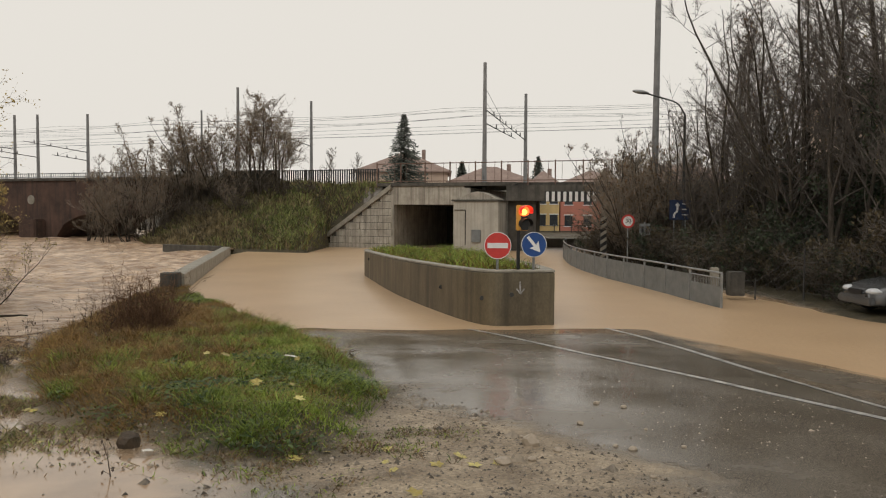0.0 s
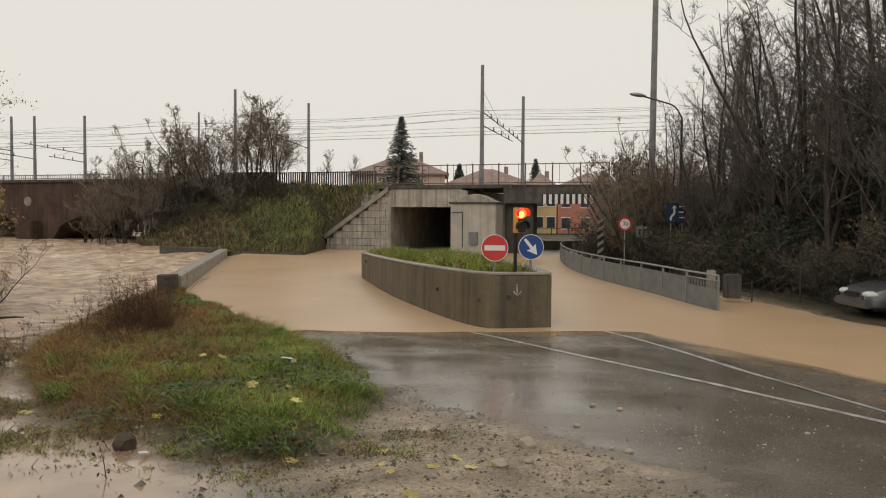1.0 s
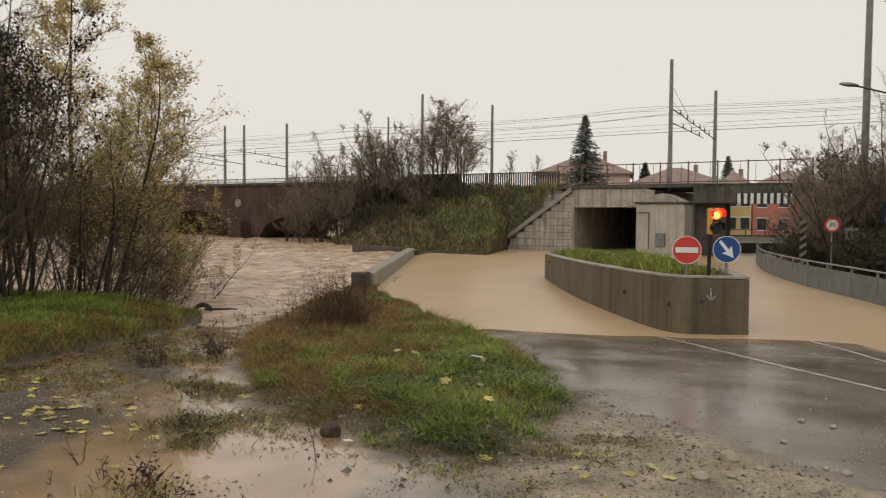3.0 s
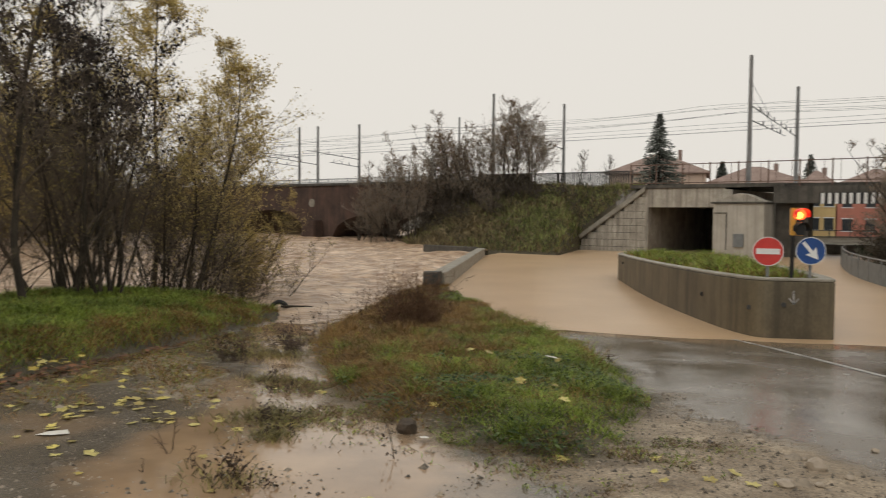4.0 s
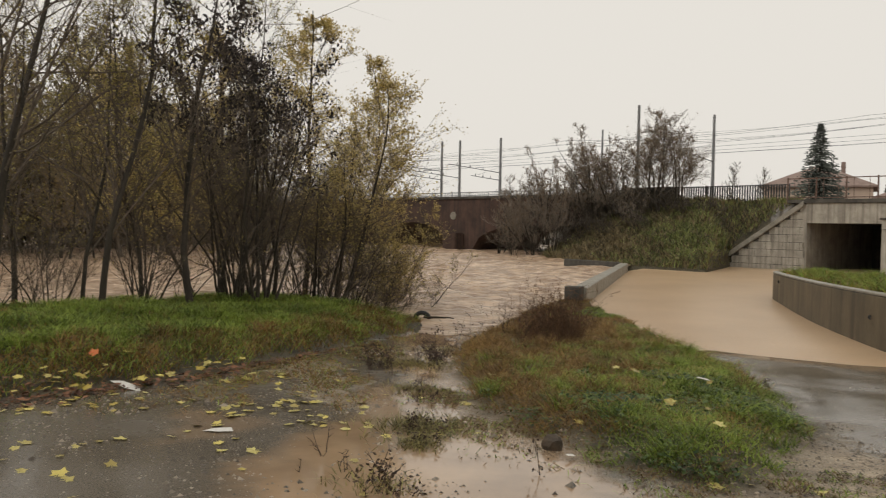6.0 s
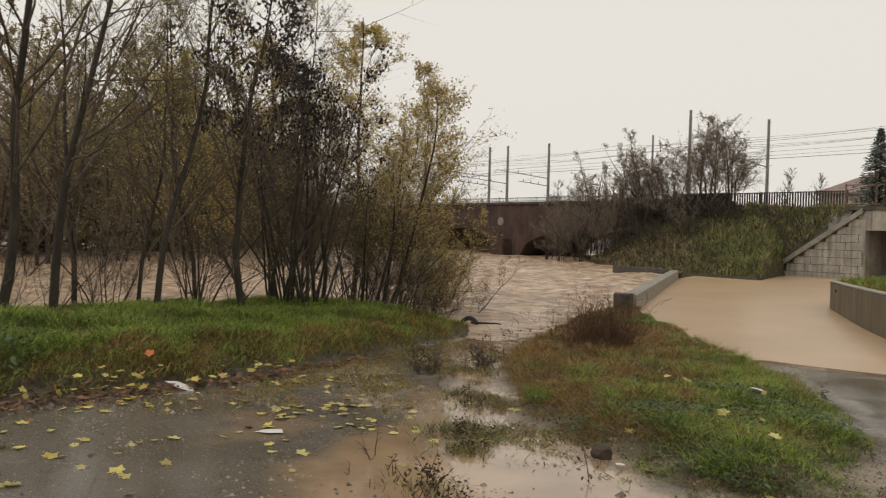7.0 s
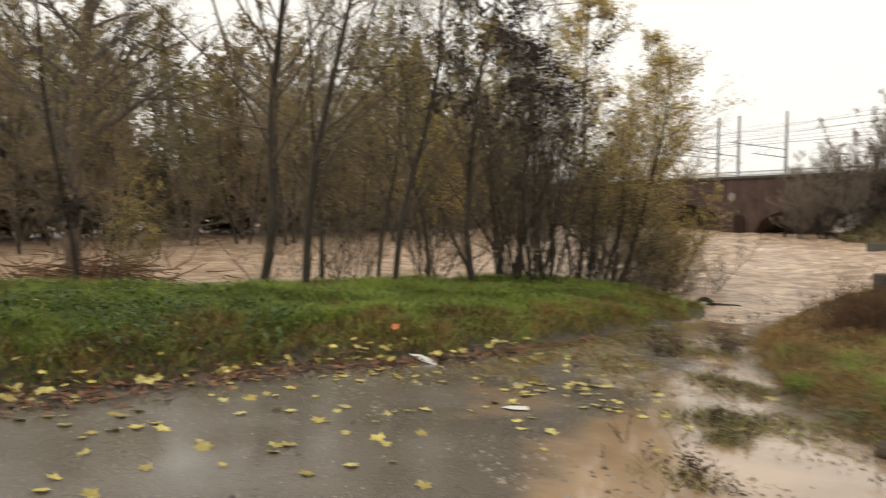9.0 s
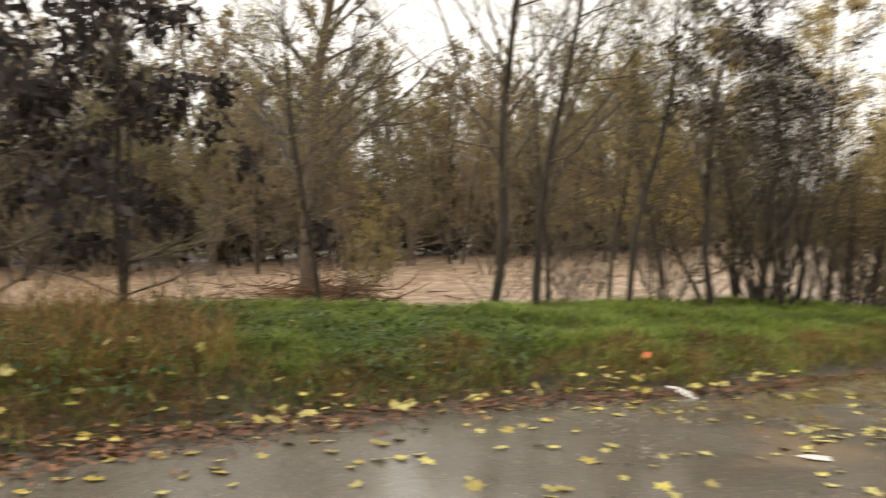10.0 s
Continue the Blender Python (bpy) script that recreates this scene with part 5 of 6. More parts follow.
# ---- grass ----
def blades(name, label, xy, height, width, bend, material, seed, zf=None):
    """One sheet of single grass blades, each two quads bent over."""
    rng = np.random.RandomState(seed)
    n = len(xy)
    x, y = xy[:, 0], xy[:, 1]
    z = (zf or ground_z)(x, y) - 0.01
    h = height * rng.uniform(0.5, 1.3, n) * (1 + 0.55 * wobble(x, y, 2.7, seed) + 0.35 * wobble(x, y, 8, seed))
    a, b = rng.uniform(0, 6.283, n), rng.uniform(0, 6.283, n)
    w = width * rng.uniform(0.6, 1.3, n) / 2
    sx_, sy_ = np.cos(a) * w, np.sin(a) * w
    k = bend * rng.uniform(0.3, 1.6, n) * h
    bx, by = np.cos(b) * k, np.sin(b) * k
    base = np.stack([x, y, z], 1)
    side = np.stack([sx_, sy_, np.zeros(n)], 1)
    mid = base + np.stack([bx * 0.35, by * 0.35, h * 0.6], 1)
    tip = base + np.stack([bx, by, h * np.clip(1.05 - bend * 0.25, 0.3, 1)], 1)
    co = np.stack([base - side, base + side, mid - side * 0.8, mid + side * 0.8, tip], 1).reshape(-1, 3)
    i = np.arange(n)[:, None] * 5
    tr = np.concatenate([i + [0, 1, 3], i + [0, 3, 2], i + [2, 3, 4]], 0)
    ob = new(name, tri_mesh(name, co, tr, material))
    return tagged(ob, label, "grass", kind="stuff")


grng = np.random.RandomState(11)


def scatter(n, x0, x1, y0, y1, test):
    x, y = grng.uniform(x0, x1, n), grng.uniform(y0, y1, n)
    k = test(x, y)
    return np.stack([x[k], y[k]], 1)


def mound_test(x, y):
    d = polygon_distance(x, y, MOUND) + 0.2 * wobble(x, y, 2.3, 1) + 0.15 * wobble(x, y, 7, 3)
    return (d < -0.02) & (grng.uniform(0, 1, len(x)) < np.clip(1.3 - y / 30, 0.35, 1) * (0.35 + 0.65 * smooth01(-d, 0, 0.5)))


mound = scatter(420000, -9.5, -0.6, 6, 26, mound_test)
dry_share = smooth01(-(mound[:, 0] + 2.6 + 0.22 * (mound[:, 1] - 8)) + 0.9 * wobble(mound[:, 0], mound[:, 1], 1.5, 2), -0.6, 1.0)
dry = (grng.uniform(0, 1, len(mound)) < 0.16 + 0.76 * dry_share) & ((mound[:, 1] < 21) | (mound[:, 0] < -7.6))
fringe = mound[:, 1] < 7.0
tufts = scatter(1800, -7.5, -0.8, 6.4, 19, lambda x, y: polygon_distance(x, y, MOUND) < -0.1)[:330]
tuft_xy = np.concatenate([np.stack([grng.normal(cx, 0.07, 70), grng.normal(cy, 0.07, 70)], 1) for cx, cy in tufts])
tuft_dry = np.repeat(grng.uniform(0, 1, len(tufts)) < np.clip(0.25 - 0.2 * (tufts[:, 0] + 2.5), 0.1, 0.85), 70)
blades("grass", "coarse green tufts standing out of the verge", tuft_xy[~tuft_dry], 0.19, 0.008, 1.5, GRASS_GREEN, 14)
blades("dry_grass", "coarse straw-coloured tufts standing out of the verge", tuft_xy[tuft_dry], 0.24, 0.006, 1.8, GRASS_DRY, 15)
blades("grass", "lush green grass on the verge", mound[~dry & ~fringe], 0.09, 0.008, 1.6, GRASS_GREEN, 1)
blades("dry_grass", "matted straw-coloured dead grass on the verge", mound[dry & ~fringe], 0.12, 0.006, 2.1, GRASS_DRY, 2)
blades("dry_grass", "short muddy grass at the edge of the verge", mound[fringe & dry], 0.06, 0.008, 1.4, GRASS_DRY, 3)
blades("grass", "short green grass at the edge of the verge", mound[fringe & ~dry], 0.075, 0.009, 1.4, GRASS_GREEN, 22)


def skirt_test(x, y):
    d = polygon_distance(x, y, MOUND) + 0.35 * wobble(x, y, 2.0, 8) + 0.2 * wobble(x, y, 7, 3)
    return (d > -0.2) & (grng.uniform(0, 1, len(x)) < (1 - smooth01(d, 0, 1.3)) * smooth01(wobble(x, y, 3.4, 5) + 0.5 * wobble(x, y, 8, 2), -0.3, 0.15)) & (wobble(x, y, 3.4, 5) + 0.5 * wobble(x, y, 8, 2) > -0.35) & (d < 1.05) & (y < 8.6) & (x > -5.5) & ((x < -0.9) | (y < 7.4))


skirt = scatter(120000, -6.5, 0.4, 4.6, 13, skirt_test)
mix_green = grng.uniform(0, 1, len(skirt)) < 0.35
blades("grass", "thin green grass straggling over the mud", skirt[mix_green], 0.06, 0.009, 1.8, GRASS_GREEN, 16)
blades("dry_grass", "thin brown grass trodden into the mud", skirt[~mix_green], 0.055, 0.009, 2.2, mat("muddy dead grass", (0.08, 0.05, 0.024), (0.27, 0.18, 0.085), 0.7, 0.7, 0, 5, per_island=0.8, thin=0.25), 17)


def bank_test(x, y):
    e = bank_edge(y) - x + 0.25 * wobble(x, y, 1.9, 2) + 0.12 * wobble(x, y, 6, 2)
    z = ground_z(x, y)
    return (e > 0.05) & (e < 6.5) & (z > river_z(x, y) + 0.02) & (grng.uniform(0, 1, len(x)) < 0.3 + 0.7 * smooth01(e, 0, 0.6))


bank = scatter(320000, -17, -6, -4, 19.2, bank_test)
eb = bank_edge(bank[:, 1]) - bank[:, 0]
low = (eb < 0.9 + 0.05 * bank[:, 1] + 0.5 * wobble(bank[:, 0], bank[:, 1], 2, 2)) & (grng.uniform(0, 1, len(bank)) < 0.62)
left_dry = (bank[:, 1] < 1.2) & (grng.uniform(0, 1, len(bank)) < 0.6)
dry = low | left_dry | (grng.uniform(0, 1, len(bank)) < 0.12)
blades("grass", "tall bright green grass on the river bank", bank[~dry], 0.18, 0.011, 1.6, GRASS_GREEN, 4)
blades("dry_grass", "yellowed grass at the foot of the river bank", bank[dry], 0.15, 0.01, 1.5, GRASS_DRY, 5)
tall = scatter(2600, -11.5, -8, -3, 1.6, lambda x, y: ground_z(x, y) > 0.2)
blades("dry_grass", "tall tawny dead grass on the river bank", tall, 0.55, 0.014, 0.9, GRASS_DRY, 6)

isl = [(p.x, p.y) for p in outline]
top = scatter(60000, -3.4, 2.6, 17.8, 35.2, lambda x, y: (polygon_distance(x, y, isl) < -0.3) & (grng.uniform(0, 1, len(x)) < 0.5 + 0.5 * wobble(x, y, 2.2)))
half = grng.uniform(0, 1, len(top)) < 0.5
blades("grass", "weedy grass growing on the traffic island", top[half], 0.3, 0.022, 0.9, GRASS_GREEN, 7, lambda x, y: 0.2 - 0.016 * (y - 18))
blades("dry_grass", "straw-coloured grass growing on the traffic island", top[~half], 0.24, 0.02, 1.0, GRASS_DRY, 13, lambda x, y: 0.2 - 0.016 * (y - 18))
emb = scatter(90000, -27, -4.2, 44, 68, lambda x, y: (y < rail_y(x) + 4) & ((x < -8.7) | (y > rail_y(x) + 0.75)) & (ground_z(x, y) > -0.8) & (ground_z(x, y) < 3.85))
pick = grng.uniform(0, 1, len(emb)) < 0.1 + 0.5 * smooth01(emb[:, 0], -19, -11) + 0.3 * wobble(emb[:, 0], emb[:, 1], 0.5, 2)
blades("grass", "rough green grass on the railway embankment", emb[pick], 0.4, 0.06, 0.8, mat("embankment grass", (0.095, 0.115, 0.036), (0.33, 0.36, 0.12), 0.7, 0.7, 0, 5, per_island=0.8, thin=0.2), 8)
blades("dry_grass", "brown dead grass on the railway embankment", emb[~pick], 0.45, 0.06, 0.8, mat("embankment dead grass", (0.08, 0.064, 0.034), (0.3, 0.235, 0.12), 0.7, 0.8, 0, 5, per_island=0.8), 9)
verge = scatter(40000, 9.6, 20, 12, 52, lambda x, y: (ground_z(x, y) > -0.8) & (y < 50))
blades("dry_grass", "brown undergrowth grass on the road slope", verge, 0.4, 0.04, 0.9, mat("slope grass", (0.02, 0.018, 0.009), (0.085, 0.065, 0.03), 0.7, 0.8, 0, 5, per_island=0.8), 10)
strew = scatter(70000, -9.0, -2, 5.0, 15.5, lambda x, y: (wobble(x, y, 1.6, 9) + 0.5 * wobble(x, y, 7, 1) > 0.3 - 0.75 * (1 - smooth01(x - bank_edge(y), 0.2, 2.0))) & (polygon_distance(x, y, PUDDLE) > -0.1) & (x > bank_edge(y)) & (grng.uniform(0, 1, len(x)) < smooth01(y, 4.5, 8)))
strew_green = grng.uniform(0, 1, len(strew)) < 0.25
blades("dry_grass", "flattened dead grass on the muddy track", strew[~strew_green], 0.06, 0.01, 2.0, GRASS_DRY, 12)
blades("grass", "thin green grass on the muddy track", strew[strew_green], 0.06, 0.009, 1.8, GRASS_GREEN, 18)


# broad-leaved weeds on the bank
herb = scatter(9000, -11.5, -7, -3, 5.5, lambda x, y: (bank_edge(y) - x > 0.3) & (wobble(x, y, 1.8, 12) + 0.5 * wobble(x, y, 6, 2) > 0.0 - 0.25 * (y < 2.5)))
hrng = random.Random(31)
hc, ht = [], []
for x, y in herb:
    c = Vector((x, y, gz(x, y) + hrng.uniform(0.05, 0.3)))
    d = Vector((hrng.gauss(0, 1), hrng.gauss(0, 1), hrng.gauss(0, 0.4))).normalized()
    e = d.cross(Vector((0, 0, 1))).normalized()
    q = hrng.uniform(0.04, 0.1)
    k = len(hc)
    hc += [c, c + d * q * 0.45 + e * q * 0.36, c + d * q - Vector((0, 0, q * 0.2)), c + d * q * 0.45 - e * q * 0.36]
    ht += [(k, k + 1, k + 2), (k, k + 2, k + 3)]
verge_herb = scatter(9000, -4.2, -0.7, 5.8, 10.5, lambda x, y: (polygon_distance(x, y, MOUND) < 0.05) & (wobble(x, y, 2.2, 3) + 0.5 * wobble(x, y, 7, 1) > 0.15 + 0.25 * (x < -2.4)))
for x, y in verge_herb:
    c = Vector((x, y, gz(x, y) + hrng.uniform(0.03, 0.12)))
    d = Vector((hrng.gauss(0, 1), hrng.gauss(0, 1), hrng.gauss(0, 0.4))).normalized()
    e = d.cross(Vector((0, 0, 1))).normalized()
    q = hrng.uniform(0.03, 0.075)
    k = len(hc)
    hc += [c, c + d * q * 0.45 + e * q * 0.36, c + d * q - Vector((0, 0, q * 0.2)), c + d * q * 0.45 - e * q * 0.36]
    ht += [(k, k + 1, k + 2), (k, k + 2, k + 3)]
ob = new("bank_weeds", tri_mesh("bank_weeds", hc, ht, mat("green weed leaves", (0.03, 0.06, 0.015), (0.13, 0.19, 0.05), 1.0, 0.5, 0, 5, per_island=0.8, thin=0.3)))
tagged(ob, "low broad-leaved green weeds among the grass", "weeds", kind="stuff")


# ---- houses beyond the railway ----
def house(x0, x1, y, depth, z0, eaves, ridge, render, label, windows, sill_z=0.9, hip=True):
    ob = empty("house", (x0 + x1) / 2, y, z0)
    w = x1 - x0
    part("wall", box(-w / 2, 0, -0.5, w / 2, depth, eaves - z0, 0.02), render, ob)
    o, h0, h1 = 0.5, eaves - z0, ridge - z0
    inset = min(depth / 2, w / 2 - 0.2) if hip else 0
    v = [(-w / 2 - o, -o, h0), (w / 2 + o, -o, h0), (w / 2 + o, depth + o, h0), (-w / 2 - o, depth + o, h0), (-w / 2 + inset, depth / 2, h1), (w / 2 - inset, depth / 2, h1)]
    v += [(a, b, c - 0.18) for a, b, c in v[:4]]
    f = [(0, 1, 5, 4), (1, 2, 5), (2, 3, 4, 5), (3, 0, 4), (0, 6, 7, 1), (1, 7, 8, 2), (2, 8, 9, 3), (3, 9, 6, 0), (6, 9, 8, 7)]
    part("roof", (v, f), ROOF_TILE, ob, "clay-tiled roof with mist greyed into its colour")
    part("chimney", box(w * 0.2, depth * 0.5, h0, w * 0.2 + 0.5, depth * 0.5 + 0.5, h1 + 0.35, 0.02), ROOF_TILE, ob)
    for wx, wz in windows:
        win = part("window", box(wx - 0.5, -0.03, wz, wx + 0.5, 0.05, wz + 1.35), GLASS_DARK, ob, "dark window")
        part("frame", box(wx - 0.6, -0.06, wz + 1.35, wx + 0.6, 0.0, wz + 1.47), WHITE_PAINT, win, "pale lintel")
        part("sill", box(wx - 0.6, -0.09, wz - 0.1, wx + 0.6, 0.0, wz), WHITE_PAINT, win, "pale sill")
    return tagged(ob, label, "house", "houses beyond the railway")


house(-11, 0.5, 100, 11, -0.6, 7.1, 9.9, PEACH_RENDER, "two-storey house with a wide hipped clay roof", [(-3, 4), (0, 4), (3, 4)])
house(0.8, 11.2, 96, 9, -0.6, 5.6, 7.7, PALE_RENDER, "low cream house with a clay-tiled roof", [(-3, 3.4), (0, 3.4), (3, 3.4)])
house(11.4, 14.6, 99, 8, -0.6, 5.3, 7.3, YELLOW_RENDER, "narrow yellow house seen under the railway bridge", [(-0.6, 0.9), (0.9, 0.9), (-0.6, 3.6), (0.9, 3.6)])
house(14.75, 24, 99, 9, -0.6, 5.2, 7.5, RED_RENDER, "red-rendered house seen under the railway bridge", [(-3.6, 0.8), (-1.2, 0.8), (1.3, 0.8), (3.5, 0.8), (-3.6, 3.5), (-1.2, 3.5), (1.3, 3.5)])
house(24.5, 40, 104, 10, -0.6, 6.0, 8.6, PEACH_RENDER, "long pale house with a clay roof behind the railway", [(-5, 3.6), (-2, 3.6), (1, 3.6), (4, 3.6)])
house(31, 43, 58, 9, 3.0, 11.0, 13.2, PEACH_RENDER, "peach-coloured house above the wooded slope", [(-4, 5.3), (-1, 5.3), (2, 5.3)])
kerb = empty("concrete_barrier", 9.6, 62, -1.0)
part("barrier", box(-2.2, -0.3, -0.3, 2.2, 0.3, 0.75, 0.05), CAP_CONCRETE, kerb)
tagged(kerb, "pale concrete barrier in the flooded road under the bridge", "barrier")
for k in range(7):
    if k == 0:
        front_fence = tagged(empty("garden_fence", 11, 92, -0.6), "dark garden fence in front of the houses", "fence")
        part("rail", box(0, 0, 0.9, 12, 0.05, 0.97), DARK_STEEL, front_fence)
        part("rail", box(0, 0, 0.2, 12, 0.05, 0.27), DARK_STEEL, front_fence)
    part("post", box(k * 2 - 0.05, -0.02, 0, k * 2 + 0.05, 0.07, 1.1), DARK_STEEL, front_fence)

# ---- street furniture beside the slope ----
mast = empty("tall_mast", 10.69, 40, gz(10.69, 40))
part("pole", rod((0, 0, -0.3), (0.1, 0, 19.4), 0.19, 0.12, 14), POLE_GREY, mast)
part("base", rod((0, 0, -0.2), (0, 0, 0.25), 0.35, 0.3, 14), CONCRETE, mast, "concrete foot")
tagged(mast, "tall grey tapering concrete mast above the slope", "mast")

lamp = empty("street_lamp", 10.55, 34.6, gz(10.55, 34.6))
hz = gz(10.55, 34.6)
part("pole", rod((0, 0, -0.3), (0, 0, 6.0 - hz), 0.07, 0.05, 10), DARK_STEEL, lamp, "dark pole")
arm = spline([(0, 0, 6.0 - hz), (-0.35, 0, 6.5 - hz), (-1.0, 0, 6.72 - hz), (-1.7, 0, 6.92 - hz)], 4)
bm = bmesh.new()
for a, b in zip(arm, arm[1:]):
    rod(a, b, 0.035, sides=8, bm=bm)
part("arm", bm, DARK_STEEL, lamp, "curved arm")
hd = bmesh.new()
bmesh.ops.create_uvsphere(hd, u_segments=16, v_segments=8, radius=1, matrix=Matrix.Translation((-1.95, 0, 6.98 - hz)) @ pose(0, 0, 0, 0, 8, 0) @ Matrix.Diagonal((0.38, 0.14, 0.09, 1)))
part("head", hd, STEEL, lamp, "grey lamp head", smooth=True)
tagged(lamp, "dark street lamp with a curved arm and grey head", "street lamp")


def text_on(parent, body, size, x, y, z, material, name="lettering"):
    cu = bpy.data.curves.new(name, "FONT")
    cu.body, cu.size, cu.align_x, cu.align_y, cu.extrude = body, size, "CENTER", "CENTER", 0.002
    tmp = new(name, cu)
    bpy.context.view_layer.update()
    me = bpy.data.meshes.new_from_object(tmp.evaluated_get(bpy.context.evaluated_depsgraph_get()))
    bpy.data.objects.remove(tmp)
    me.materials.clear()
    me.materials.append(material)
    ob = new(name, me)
    ob.parent = parent
    ob.matrix_basis = pose(x, y, z, 90, 0, 0)
    return ob


fz = gz(8.2, 34.9)
speed = empty("speed_sign", 8.2, 34.9, fz)
part("post", rod((0, 0.04, -0.2), (0, 0.04, 1.6 - fz), 0.03), STEEL, speed, "galvanised post")
part("plate", disc(0.3, 0.02, (0, 0, 1.33 - fz)), RED_PAINT, speed, "red rim")
part("face", disc(0.22, 0.024, (0, -0.004, 1.33 - fz)), WHITE_PAINT, speed, "white face")
text_on(speed, "30", 0.27, 0, -0.02, 1.33 - fz, BLACK_PAINT)
tagged(speed, "round white speed limit sign with a red rim reading 30", "road sign")
small = empty("small_sign", 9.05, 35.3, gz(9.05, 35.3))
sz = gz(9.05, 35.3)
part("post", rod((0, 0.03, -0.2), (0, 0.03, 1.3 - sz), 0.025), STEEL, small, "galvanised post")
part("plate", box(-0.25, -0.01, 0.72 - sz, 0.25, 0.01, 1.22 - sz, 0.004), STEEL, small, "weathered grey plate")
for k in range(2):
    part("bar", box(-0.15 + 0.2 * k, -0.014, 0.82 - sz, -0.05 + 0.2 * k, -0.01, 1.1 - sz), DARK_STEEL, small, "dark faded mark")
tagged(small, "small weathered grey sign with faded marks", "road sign")
bz = gz(10.35, 34.4)
board = empty("direction_board", 10.35, 34.4, bz)
part("post", rod((-0.25, 0.04, -0.2), (-0.25, 0.04, 2.3 - bz), 0.03), STEEL, board, "galvanised post")
part("post", rod((0.25, 0.04, -0.2), (0.25, 0.04, 2.3 - bz), 0.03), STEEL, board, "galvanised post")
part("plate", box(-0.47, -0.01, 1.4 - bz, 0.47, 0.01, 2.27 - bz, 0.01), DARK_BLUE, board, "blue plate")
ln = [Vector(q) for q in ((-0.28, -0.014, 1.5 - bz), (-0.26, -0.014, 1.65 - bz), (-0.12, -0.014, 1.8 - bz), (-0.12, -0.014, 2.05 - bz))]
v, f = [], []
for a, b in zip(ln, ln[1:]):
    sdir = (b - a).normalized().cross(Vector((0, 1, 0))) * 0.045
    k = len(v)
    v += [a - sdir, b - sdir, b + sdir, a + sdir]
    f.append((k, k + 1, k + 2, k + 3))
k = len(v)
v += [Vector((-0.24, -0.015, 2.03 - bz)), Vector((0.0, -0.015, 2.03 - bz)), Vector((-0.12, -0.015, 2.17 - bz))]
f.append((k, k + 1, k + 2))
part("arrow", (v, f), WHITE_PAINT, board, "white bent arrow")
for k in range(3):
    part("bar", box(0.08, -0.014, 2.08 - bz - 0.24 * k, 0.08 + (0.3, 0.22, 0.27)[k], -0.01, 2.13 - bz - 0.24 * k), WHITE_PAINT, board, "pale line")
tagged(board, "square blue direction board with a white bent arrow", "road sign")

# wire fence at the foot of the slope
mesh_fence = empty("wire_fence", 0, 0, 0)
tagged(mesh_fence, "dark wire fence on thin posts at the foot of the slope", "fence")
fp = [(8.4, 24.5), (9.4, 23.6), (10.4, 22.6), (11.3, 21.3), (12.2, 20.0), (13.1, 18.8)]
for k, (x, y) in enumerate(fp):
    part("post", rod((x, y, gz(x, y) - 0.2), (x, y, gz(x, y) + 1.5), 0.025, sides=6), DARK_STEEL, mesh_fence, "dark post")
    if k:
        a, b = fp[k - 1], fp[k]
        for h in (0.2, 0.5, 0.8, 1.1, 1.4):
            part("strand", rod((*a, gz(*a) + h), (*b, gz(*b) + h), 0.005, sides=4), WIRE, mesh_fence, "thin wire")


